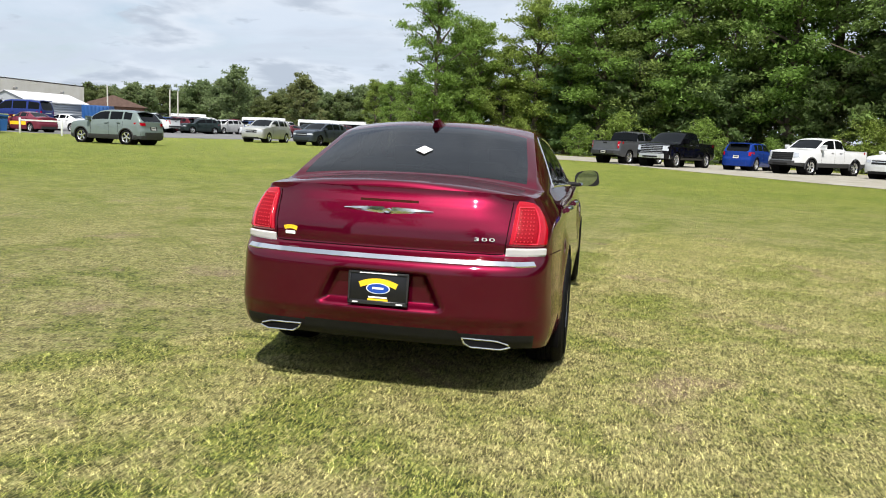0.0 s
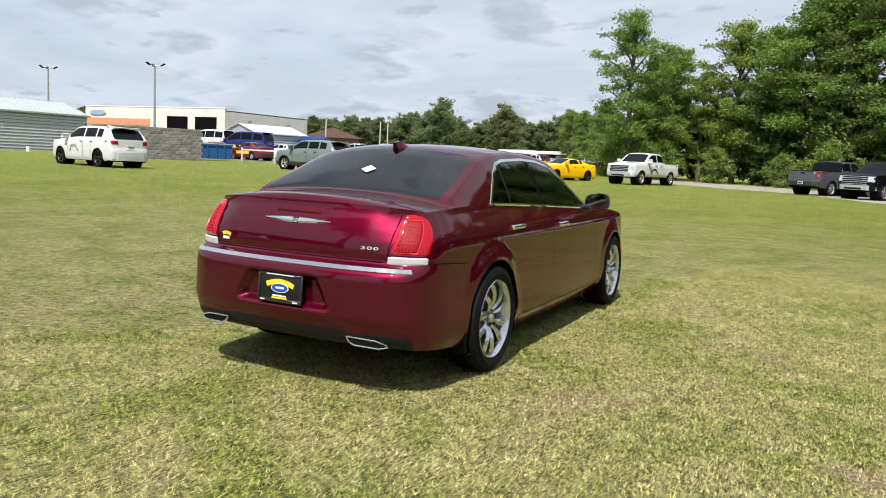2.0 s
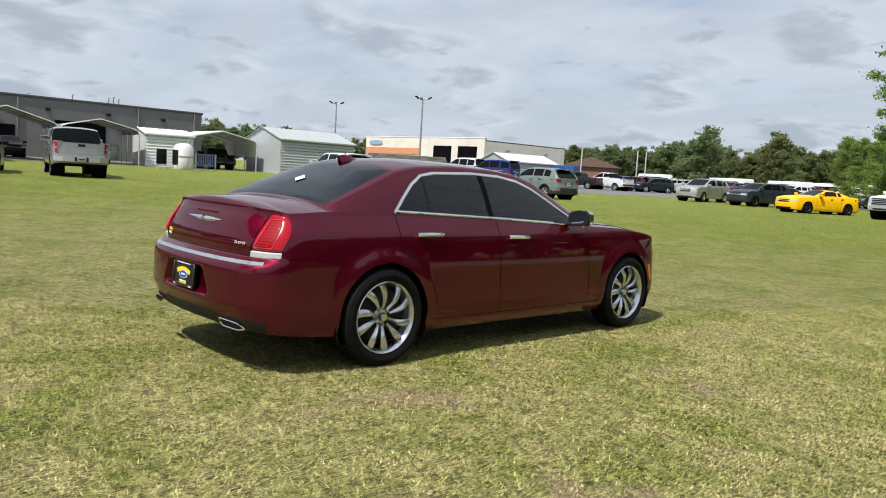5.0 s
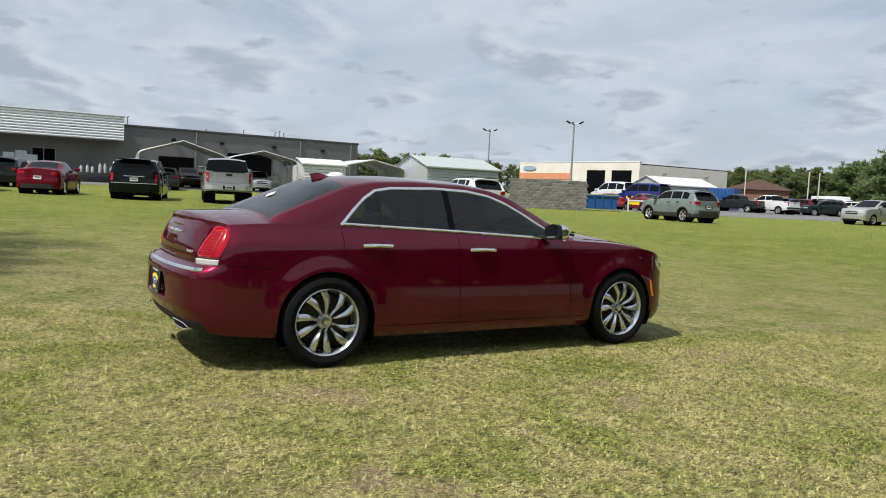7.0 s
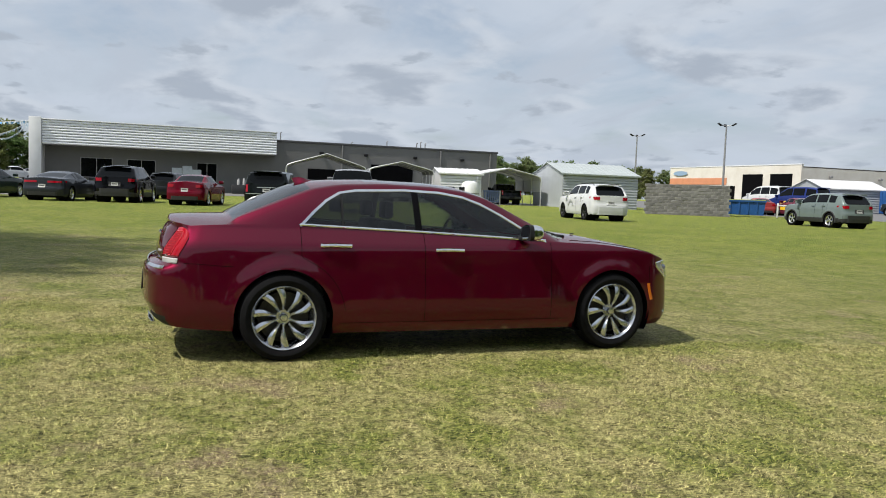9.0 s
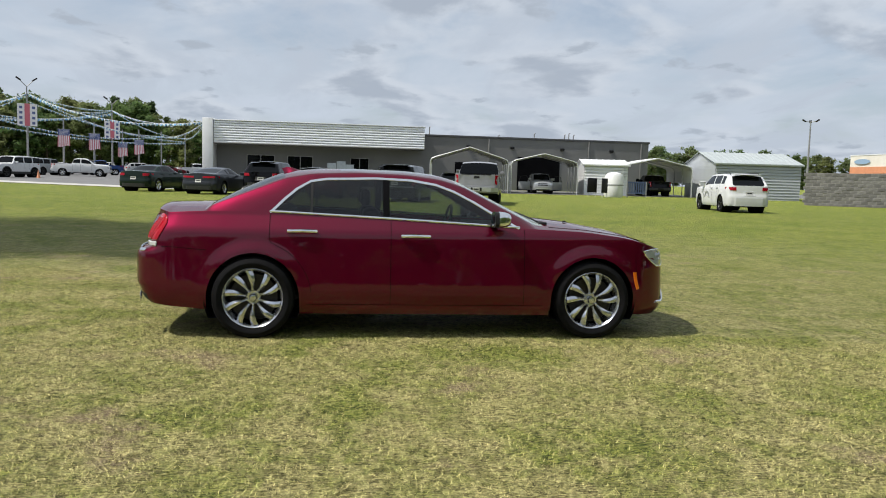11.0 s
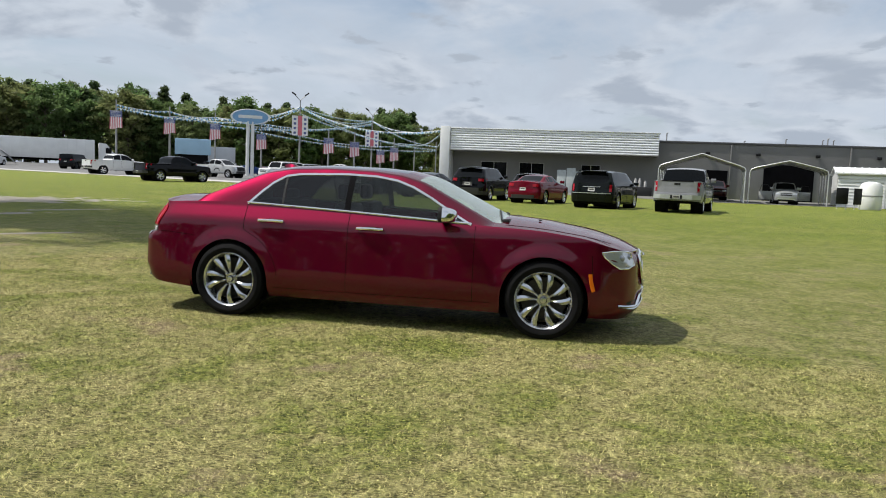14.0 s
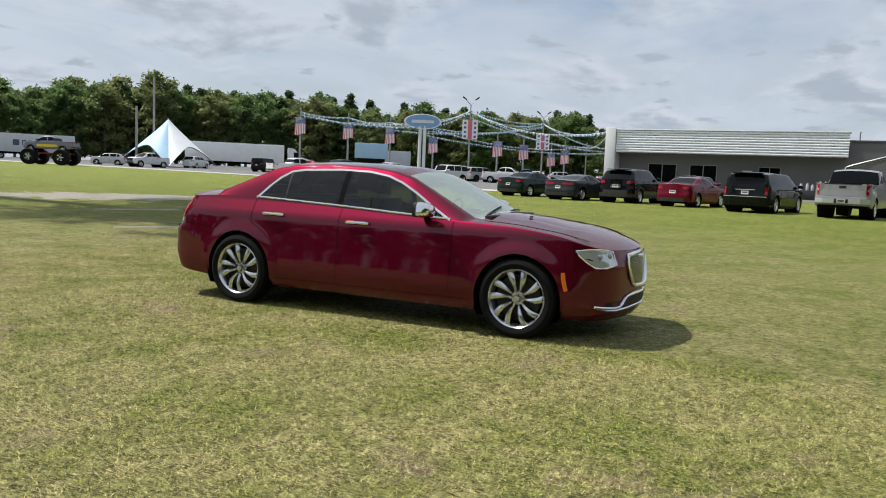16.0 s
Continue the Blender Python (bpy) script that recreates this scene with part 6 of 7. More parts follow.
vehicle("pickup_truck", "white heavy-duty pickup truck in the sales lot", "truck", (-81.3, -27.1), 7, 6.0, 2.03, 1.95, "pickup", WHITE, metal=0, chrome=True, lamp="truck")
vehicle("pickup_truck", "white crew-cab pickup truck on the driveway behind the black pickup", "truck", (-57.0, -40.7), 62, 5.8, 2.0, 1.92, "pickup", WHITE, metal=0, lamp="truck")
vehicle("suv_car", "silver small suv beside the tent", "car", (-68.6, -79.5), 216, 4.5, 1.82, 1.6, "suv", (.5, .5, .5), metal=.4)
vehicle("pickup_truck", "white pickup truck under the tent", "truck", (-66.5, -70.2), 261, 5.4, 1.95, 1.85, "pickup", WHITE, metal=0, lamp="truck")
vehicle("suv_car", "white suv parked beside the tent", "car", (-78.5, -73.3), 102, 4.6, 1.85, 1.7, "suv", WHITE, metal=0, lamp="suv")
vehicle("jeep_car", "black off-road pickup on the far driveway", "car", (-77.0, -59.9), 98, 4.8, 1.9, 1.85, "jeep", BLACK, tyre=.42, rim=M_BLACKRIM)

# ---- sales lot: flags, strings of pennants, sign ----
M_FLAGRED = mat("flag_red", (.66, .17, .21), .7, var=.1)
M_FLAGBLUE = mat("flag_blue", (.12, .15, .32), .7, var=.1)
M_FLAGWHITE = mat("flag_white", (.84, .82, .82), .7, var=.05)
M_PENBLUE = mat("pennant_foil", (.16, .38, .62), .35, .3, var=.2, island=.4)
M_PENWHITE = mat("pennant_pale", (.66, .76, .72), .4, .2, var=.1, island=.3)
M_SIGNBLUE = mat("sign_face_blue", (.20, .38, .62), .3, var=.1)


def flag_cloth(root, w0, z0, z1, arm):
    """A flag that hangs from a short arm: blue field above, stripes below."""
    zm = z1 - (z1 - z0) * .36
    bm = bmesh.new()
    n = 14
    for k in range(n):
        y0, y1 = -w0 / 2 + w0 * k / n, -w0 / 2 + w0 * (k + 1) / n
        f = lambda y: .09 * math.sin(y * 5.5) + .16
        vs = [bm.verts.new(p) for p in ((f(y0), y0, zm), (f(y1), y1, zm), (f(y1), y1, z1), (f(y0), y0, z1))]
        bm.faces.new(vs)
    part("flag_field", bm, M_FLAGBLUE, root)
    for m, off in ((M_FLAGRED, 0), (M_FLAGWHITE, 1)):
        bm = bmesh.new()
        for k in range(off, 13, 2):
            y0, y1 = -w0 / 2 + w0 * k / 13, -w0 / 2 + w0 * (k + 1) / 13
            f = lambda y: .09 * math.sin(y * 5.5) + .16
            vs = [bm.verts.new(p) for p in ((f(y0) + .08, y0 * 1.08, z0 + .1 * math.sin(y0 * 4)), (f(y1) + .08, y1 * 1.08, z0 + .1 * math.sin(y1 * 4)), (f(y1), y1, zm), (f(y0), y0, zm))]
            bm.faces.new(vs)
        part("flag_stripe", bm, m, root)
    bm = bmesh.new()
    for k in range(5):
        box(.27, .275, -w0 * .42, w0 * .42, zm + (z1 - zm) * (k + .3) / 5, zm + (z1 - zm) * (k + .5) / 5, bm=bm)
    part("flag_star_row", bm, M_FLAGWHITE, root, smooth=False)
    part("arm", tube([(.12, -w0 / 2 - .1, z1 + .02), (.12, w0 / 2 + .1, z1 + .02)], .03, 5), M_POLE, root)


def flag_pole(at, h, fz, size, label, banner=False, floods=False):
    root = thing("flag_pole", label, "flag pole", pose(at[0], at[1], terrain(*at), 0, 0, 26), "flag poles")
    part("pole", tube([(0, 0, -.1), (0, 0, h * .5), (0, 0, h)], .1, 7, radii=[.15, .12, .07]), M_POLE, root)
    if banner:
        for s in (-1, 1):
            part("banner", box(.10, .13, s * .28 - .0 if s > 0 else -1.05, 1.05 if s > 0 else -.28, fz - 2.6, fz), M_FLAGWHITE, root, smooth=False)
            for k in range(4):
                z = fz - .45 - k * .6
                part("banner_bar", box(.132, .136, s * .67 - .16, s * .67 + .16, z - .15, z + .15), M_FLAGBLUE, root, smooth=False)
        part("banner_centre", box(.11, .14, -.28, .28, fz - 2.6, fz), M_FLAGRED, root, smooth=False)
    else:
        flag_cloth(root, size, fz - size * 1.55, fz, .3)
    if floods:
        for s in (-1, 1):
            part("lamp_arm", tube([(0, 0, h), (0, s * .7, h + .7)], .05, 5), M_POLE, root)
            hd = part("lamp_head", box(-.2, .2, -.32, .32, -.07, .09, .04), M_BLACK, root)
            hd.matrix_basis = pose(0, s * .85, h + .85, s * 35, 0, 0)
    return root


FL = "flag pole with a hanging striped flag in the sales lot"
POLES = [((-73.3, -51.8), 8.3, 7.0), ((-80.2, -49.1), 8.2, 6.9), ((-86.9, -46.5), 8.1, 6.6), ((-91.3, -32.3), 6.7, 5.4), ((-96.7, -30.4), 6.7, 5.2), ((-109.6, -28.1), 6.5, 5.0), ((-90.5, -41.6), 6.8, 5.6), ((-112, -31), 6.5, 4.6)]
for at, h, fz in POLES:
    flag_pole(at, h, fz, 1.3, FL)
flag_pole((-90.0, -35.9), 10.2, 8.2, 1.7, "tall lot lamp pole with white banners and floodlights", banner=True, floods=True)
flag_pole((-110.4, -32.0), 10.0, 7.6, 1.7, "tall lot lamp pole with white banners", banner=True, floods=True)
for at in ((-117, -26.6), (-122, -24.0)):
    root = thing("steel_pole", "plain steel pole at the lot's edge", "pole", pose(at[0], at[1], terrain(*at)))
    part("pole", tube([(0, 0, -.1), (0, 0, 6.6)], .09, 6), M_POLE, root)

sign = thing("oval_sign", "large blue oval sign on two white posts", "sign", pose(-85.8, -41.0, terrain(-85.8, -41), 0, 0, 26))
for y in (-.30, .30):
    part("post", tube([(0, y, -.1), (0, y, 7.0)], .22, 8), M_WHITEMETAL, sign)
bm = lathe([(-.18, .001), (-.18, 1.0), (.18, 1.0), (.18, .001)], 36, "x")
for v in bm.verts:
    v.co.y *= 2.5
    v.co.z = v.co.z * 1.0 + 7.6
part("sign_face", bm, M_SIGNBLUE, sign)
bm = lathe([(.19, .90), (.22, .95), (.19, 1.0)], 36, "x")
for v in bm.verts:
    v.co.y *= 2.5
    v.co.z = v.co.z * 1.0 + 7.6
part("sign_rim", bm, M_WHITEMETAL, sign)
part("sign_bar", box(.19, .21, -1.5, 1.5, 7.40, 7.8, .05), M_WHITEMETAL, sign)


def pennants(a, b, sag, name_label):
    """A string of small pennants between two points."""
    a, b = Vector(a), Vector(b)
    L = (b - a).length
    n = max(6, int(L / .36))
    pts = [a.lerp(b, k / n) - Vector((0, 0, sag * 4 * (k / n) * (1 - k / n))) for k in range(n + 1)]
    root = thing("pennant_string", name_label, "pennants", group="pennant strings")
    part("cord", tube(pts[::2] if len(pts) % 2 else pts[::2] + [pts[-1]], .018, 4), M_WHITE, root)
    for m, off in ((M_PENBLUE, 0), (M_PENWHITE, 1)):
        bm = bmesh.new()
        for k in range(off, n, 2):
            p, q = pts[k], pts[k + 1]
            d = (q - p) * .9
            lean = Vector((random.uniform(-.15, .15), random.uniform(-.15, .15), -.26))
            vs = [bm.verts.new(v) for v in (p, p + d, p + d * .5 + lean)]
            bm.faces.new(vs)
        tagged(part("pennant", bm, m, root, smooth=False), kind="stuff")


LP = "string of blue and pale foil pennants over the sales lot"
tops = {"c": (-73.3, -51.8, 8.6), "d": (-80.2, -49.1, 8.5), "e": (-86.9, -46.5, 8.4), "o": (-85.8, -41.0, 8.0), "f": (-90, -35.9, 10.3), "g": (-110.4, -32, 10.2), "h": (-69, -12, 6.4), "i": (-117, -26.6, 7.0), "j": (-122, -24, 7.0)}
for a, b, sag in (("c", "d", .5), ("d", "e", .6), ("e", "o", .4), ("c", "e", 1.4), ("d", "o", 1.2), ("o", "f", .6), ("o", "f", 1.3), ("o", "g", 2.2), ("e", "f", 1.6), ("f", "g", 1.0), ("f", "g", 2.0), ("f", "i", 2.2), ("g", "h", 1.6),
                  ("f", "h", 2.6), ("g", "j", 1.5), ("i", "h", 1.2), ("j", "h", 1.0), ("o", "i", 2.6)):
    pennants(tops[a], tops[b], sag * .55, LP)
for a, b, sag, dz in (("c", "o", .5, -.4), ("o", "g", .7, -.7), ("f", "j", .9, -.9), ("d", "f", .8, -.6), ("o", "j", .9, -1.2), ("e", "g", .8, -1.0)):
    pa, pb = Vector(tops[a]), Vector(tops[b])
    pennants(pa + Vector((0, 0, dz)), pb + Vector((0, 0, dz * .6)), sag, LP)

# ---- star tent ----
tent = thing("star_tent", "white and pale blue star-shaped event tent with an arched opening", "tent", pose(-78, -78.1, terrain(-78, -78), 0, 0, 45))
M_TENT = mat("tent_white", (.74, .76, .78), .6, var=.06, var_scale=.6)
M_TENTB = mat("tent_blue", (.36, .55, .70), .6, var=.08, var_scale=.6)
A = 7.0
ARMS = 4
for k in range(ARMS):
    a0, a1 = 2 * math.pi * k / ARMS, 2 * math.pi * (k + 1) / ARMS
    bm = bmesh.new()
    rows = []
    for j in range(11):
        u = j / 10
        a = a0 + (a1 - a0) * u
        arch = math.sin(math.pi * u)
        R_ = A * (1 - .42 * arch)
        zl = .1 + 2.9 * arch ** .8
        row = []
        for q in range(9):
            t = q / 8
            r_ = R_ * t
            z_ = 6.9 + (zl - 6.9) * (t ** .92)
            row.append(bm.verts.new((math.cos(a) * r_, math.sin(a) * r_, z_)))
        rows.append(row)
    for r0, r1 in zip(rows, rows[1:]):
        for q in range(8):
            bm.faces.new((r0[q], r0[q + 1], r1[q + 1], r1[q]))
    bmesh.ops.remove_doubles(bm, verts=bm.verts, dist=.001)
    part("canopy_panel", bm, M_TENTB if k in (2, 3) else M_TENT, tent)
part("mast", tube([(0, 0, 0), (0, 0, 7.0)], .09, 6), M_POLE, tent)

def box_trailer(at, ang, L, label, m, tractor=False, mark=False):
    root = thing("semi_trailer" if not tractor else "semi_truck", label, "trailer" if not tractor else "truck", pose(at[0], at[1], terrain(*at), 0, 0, ang))
    part("cargo_box", box(-L / 2, L / 2, -1.3, 1.3, 1.15, 4.05, .04), m, root)
    bm = bmesh.new()
    for x in np.arange(-L / 2 + .6, L / 2, 1.2):
        box(x - .03, x + .03, -1.33, -1.29, 1.2, 4.0, bm=bm)
    part("side_rib", bm, m, root, smooth=False)
    part("chassis", box(-L / 2 + .2, L / 2 - .5, -.6, .6, .85, 1.15), M_DARK, root, smooth=False)
    for x in (-L / 2 + 1.2, -L / 2 + 2.4):
        for s in (-1, 1):
            wheel(root, s * 1.1, 0, .5, .3, .3, "five", M_SATIN).matrix_basis = pose(x, s * 1.1, .5, 0, 0, 90 if s > 0 else -90)
    if mark:
        bm = box(-2.4, -1.5, -1.36, -1.33, 2.2, 3.1)
        for k in range(4):
            x = -1.1 + k * .85
            box(x, x + .6, -1.36, -1.33, 2.25, 2.40, bm=bm)
            box(x, x + .6, -1.36, -1.33, 2.9, 3.05, bm=bm)
            box(x, x + .14, -1.36, -1.33, 2.25, 3.05, bm=bm)
        part("side_mark", bm, mat("trailer_mark", (.05, .07, .12), .6), root, smooth=False)
    if tractor:
        part("cab", prism([(L / 2 + .6, .9), (L / 2 + .6, 3.7), (L / 2 + 1.6, 3.6), (L / 2 + 2.6, 2.3), (L / 2 + 4.2, 1.9), (L / 2 + 4.4, .7)], 2.3, m=pose(0, -1.15, 0)), M_WHITEMETAL, root)
        part("cab_window", box(L / 2 + 1.5, L / 2 + 2.3, -1.18, -1.14, 2.2, 3.0, .05), M_SHADE, root)
        for x in (L / 2 + .9, L / 2 + 3.5):
            for s in (-1, 1):
                wheel(root, s * 1.0, 0, .5, .3, .3, "five", M_SATIN).matrix_basis = pose(x, s * 1.0, .5, 0, 0, 90 if s > 0 else -90)
    return root


M_TRAIL = mat("trailer_grey", (.50, .52, .55), .5, .1, var=.1, var_scale=.5)
box_trailer((-106.5, -92.6), 131, 12.2, "grey box trailer with a dark mark parked before the wood", M_TRAIL, mark=True)
box_trailer((-78.5, -108), 143, 13.0, "grey box trailer behind the raised truck", M_TRAIL, mark=True)
box_trailer((-90.2, -76.0), 128, 15.0, "white semi truck with a long white trailer", M_WHITEMETAL, tractor=True)
box_trailer((-108, -58), 118, 7.0, "pale trailer behind the flag poles", M_TRAIL)
root = thing("tilted_panel", "pale blue tilted truck body behind the flag poles", "truck body", pose(-101, -57.6, terrain(-101, -57), 0, 0, 120))
part("panel", box(-2.6, 2.6, -1.0, 1.0, 2.6, 5.0, .05), M_TENTB, root)
part("support", box(-2.2, 2.2, -.8, .8, 0, 2.6), M_DARK, root, smooth=False)
for at, h in (((-80.7, -83.6), 13.2), ((-82.0, -84.9), 12.6), ((-72.1, -78.1), 8.2)):
    root = thing("utility_pole", "grey wooden utility pole by the wood", "pole", pose(at[0], at[1], terrain(*at)))
    part("pole", tube([(0, 0, -.1), (0, 0, h)], .16, 7), M_POLE, root)

# raised truck on huge tyres
mt = vehicle("monster_truck", "raised display truck on huge tyres with wrapped red and blue body", "truck", (-51.6, -69.0), 204, 5.6, 2.0, 1.75, "pickup", (.20, .19, .24), lamp="truck", tyre=.36, stripe=M_YELLOW, bars=False)
mt.location.z += 1.35
big = thing("truck_chassis", "tall axle frame with four huge tyres under the raised truck", "chassis", mt.matrix_basis.copy())
big.location.z = terrain(-51.6, -69)
for y in (0, 3.5):
    for s in (-1, 1):
        wheel(big, s * 1.15, y, .86, .80, .40, "five", M_SATIN)
    part("axle", tube([(-1.1, y, .86), (1.1, y, .86)], .14, 8), M_DARK, big)
bm = bmesh.new()
for s in (-1, 1):
    tube([(s * .5, -.6, 1.25), (s * .5, 4.2, 1.25)], .09, 6, bm)
    for y in (0, 3.5):
        tube([(s * .5, y, .8), (s * .55, y, 1.6)], .1, 6, bm)
part("frame", bm, mat("chassis_red", (.3, .03, .04), .5), big)

# ---- far lots and yards ----
vehicle("van", "dark blue wrapped cargo van in the service yard", "van", (-46.5, 51.8), 95, 5.5, 2.0, 2.5, "van", (.02, .035, .16), stripe=M_YELLOW, lamp="tall", bars=False)
vehicle("van", "white and blue cargo van in the service yard", "van", (-53.6, 54.8), 85, 5.8, 2.0, 2.6, "van", WHITE, metal=0, stripe=M_BLUE, lamp="tall", bars=False)
vehicle("coupe_car", "red wrapped car beside the waste containers", "car", (-44.0, 45.2), 60, 4.5, 1.8, 1.4, "coupe", (.32, .05, .05), stripe=M_WHITE, bars=False)
vehicle("suv_car", "maroon wrapped car in the service yard", "car", (-40.9, 46.2), 75, 4.5, 1.8, 1.5, "sedan", (.16, .03, .05), stripe=M_YELLOW, bars=False)
vehicle("sedan_car", "white sedan in the service yard", "car", (-43.5, 53.5), 90, 4.6, 1.8, 1.45, "sedan", WHITE, metal=0, bars=False)
open_suv = vehicle("suv_car", "silver suv under the carport with its doors open", "car", (-57.6, 18.0), -98, 4.6, 1.85, 1.7, "suv", (.36, .37, .37), metal=.4, chrome=True)
for sd in (1, -1):
    dr = part("open_door", box(-.03, .03, -1.05, 0, .30, .98, .02), paint((.36, .37, .37), metal=.4), open_suv)
    dr.matrix_basis = pose(sd * .92, 2.0, 0, 0, 0, sd * 66)
    part("window_frame", tube([(0, -1.0, .97), (0, -.85, 1.45), (0, -.35, 1.48), (0, -.03, 1.0)], .025, 6), M_BLACK, dr)
vehicle("pickup_truck", "black pickup truck under the white carport", "truck", (-57.6, 28.2), 82, 5.5, 1.98, 1.85, "pickup", BLACK, lamp="truck", bars=False)
vehicle("suv_car", "dark red suv before the workshop bay", "car", (-63.5, 13.6), -95, 4.6, 1.85, 1.7, "suv", (.05, .012, .014), bars=False)
vehicle("suv_car", "charcoal suv beside the carport", "car", (-52.0, 9.4), 80, 4.5, 1.82, 1.6, "suv", (.03, .032, .036), bars=False)
vehicle("suv_car", "dark suv parked behind the red sedan", "car", (-44.0, -.6), 75, 4.6, 1.85, 1.65, "suv", (.02, .022, .024), bars=False)
vehicle("pickup_truck", "dark pickup truck in the far lot", "truck", (-47.6, 67.0), 100, 5.6, 2.0, 1.85, "pickup", (.02, .022, .025), lamp="truck", bars=False)
vehicle("pickup_truck", "white service truck in the far lot", "truck", (-44.9, 68.9), 85, 5.9, 2.0, 1.95, "pickup", WHITE, metal=0, lamp="truck", bars=False, rack=True)
vehicle("suv_car", "dark red suv in the far lot", "car", (-44.5, 73.5), 80, 4.6, 1.85, 1.7, "suv", (.09, .012, .018), bars=False)
vehicle("suv_car", "dark green suv in the far lot", "car", (-41.9, 73.3), 150, 4.6, 1.85, 1.65, "suv", (.02, .03, .03), bars=False)
vehicle("suv_car", "white suv in the far lot", "car", (-43.1, 79.0), 155, 4.6, 1.85, 1.65, "suv", WHITE, metal=0, bars=False)
vehicle("pickup_truck", "white pickup truck behind the yellow coupe", "truck", (-20.7, 72.3), 110, 5.6, 2.0, 1.85, "pickup", WHITE, metal=0, lamp="truck", bars=False)
vehicle("suv_car", "dark suv behind the yellow coupe", "car", (-17.0, 70.5), 120, 4.6, 1.85, 1.65, "suv", (.02, .022, .026), bars=False)
random.seed(21)
FAR_COLS = [(WHITE, "white"), ((.42, .42, .42), "silver"), (BLACK, "black"), ((.10, .10, .11), "grey"), ((.12, .015, .02), "dark red"), ((.02, .05, .16), "blue"), (WHITE, "white")]
MASTERS = {}
for i in range(30):
    col, word = FAR_COLS[(i * 5 + i // 7) % len(FAR_COLS)]
    kd, cat, nm, dims = (("suv", "car", "suv_car", (4.7, 1.88, 1.7)), ("sedan", "car", "sedan_car", (4.7, 1.82, 1.46)), ("pickup", "truck", "pickup_truck", (5.6, 2.0, 1.87)))[(i * 3 + i // 4) % 3]
    row, q = divmod(i, 10)
    x, y = -56 + q * 4.6 + row * 2.2 + random.uniform(-.6, .6), 84 + row * 9 - q * 1.2 + random.uniform(-1, 1)
    hd = random.choice((170, 350, 165, 160))
    key = (kd, word)
    if key not in MASTERS:
        MASTERS[key] = vehicle(nm, f"{word} {'pickup truck' if kd == 'pickup' else kd} in the crowded far lot", cat, (x, y), hd, *dims, kd, col, metal=.2 if word != "white" else 0, ds=.13, bars=False, lamp="truck" if kd == "pickup" else "suv", group="far parked vehicles")
    else:
        copy_thing(MASTERS[key], pose(x, y, terrain(x, y), 0, 0, hd))
# more in the western sales lot
for i in range(14):
    col, word = FAR_COLS[(i * 3 + 2) % len(FAR_COLS)]
    kd = ("suv", "sedan", "pickup")[i % 3]
    x, y = -92 - (i % 7) * 4.2 + random.uniform(-.5, .5), -50 + (i // 7) * 18 + (i % 7) * 2.6
    key = (kd, word)
    hd = random.choice((30, 200, 25))
    if key in MASTERS:
        copy_thing(MASTERS[key], pose(x, y, terrain(x, y), 0, 0, hd))
    else:
        MASTERS[key] = vehicle({"suv": "suv_car", "sedan": "sedan_car", "pickup": "pickup_truck"}[kd], f"{word} {'pickup truck' if kd == 'pickup' else kd} in a far lot", "truck" if kd == "pickup" else "car", (x, y), hd,
                               *{"suv": (4.7, 1.88, 1.7), "sedan": (4.7, 1.82, 1.46), "pickup": (5.6, 2.0, 1.87)}[kd], kd, col, metal=.2, ds=.13, bars=False, lamp="suv" if kd != "pickup" else "truck", group="far parked vehicles")
# white motor homes and buses behind the far lot
for x, y, L in ((-52, 112, 8.5), (-42, 110, 7.0), (-34, 108, 9.5), (-63, 108, 7)):
    root = thing("motor_home", "white motor home behind the far lot", "motor home", pose(x, y, terrain(x, y), 0, 0, -30), "motor homes")
    part("body", box(-L / 2, L / 2, -1.2, 1.2, .4, 2.35, .12), M_WHITEMETAL, root)
    part("window_band", box(-L / 2 + .5, L / 2 - .6, -1.22, -1.19, 1.35, 1.9), M_SHADE, root, smooth=False)
    for wx in (-L / 2 + 1.6, L / 2 - 1.6):
        for s in (-1, 1):
            wheel(root, s, 0, .42, .25, .25, "five", M_SATIN).matrix_basis = pose(wx, s * 1.05, .42, 0, 0, 90 if s > 0 else -90)
root = thing("brick_house", "low brown brick house with a shingle roof", "house", pose(-83, 118, terrain(-83, 118), 0, 0, 36))
part("wall", box(-5, 5, -3, 3, 0, 3.2), mat("brown_brick", (.22, .12, .08), .85, var=.3, var_scale=3), root, smooth=False)
part("roof", prism([(-5.6, 3.1), (5.6, 3.1), (0, 5.0)], 7, m=pose(0, -3.5, 0)), mat("brown_shingle", (.16, .10, .08), .9, var=.3, var_scale=2), root, smooth=False)
root = thing("cargo_container", "short blue cargo container in the far lot", "container", pose(-53.1, 71.7, terrain(-53, 71), 0, 0, 20))
part("body", box(-1.4, 1.4, -1.2, 1.2, .1, 2.5, .03), M_DUMP, root)
bm = bmesh.new()
for x in np.arange(-1.2, 1.3, .4):
    box(x - .08, x + .08, -1.26, -1.19, .2, 2.4, bm=bm)
part("rib", bm, M_DUMP, root, smooth=False)
for at in ((-59.8, 97.5), (-61.4, 102.4), (-66.0, 92.0)):
    root = thing("wooden_pole", "pale wooden pole in the far lot", "pole", pose(at[0], at[1], terrain(*at)))
    part("pole", tube([(0, 0, -.1), (0, 0, 5.6)], .09, 7), mat("pale_wood", (.55, .53, .48), .8, var=.2), root)
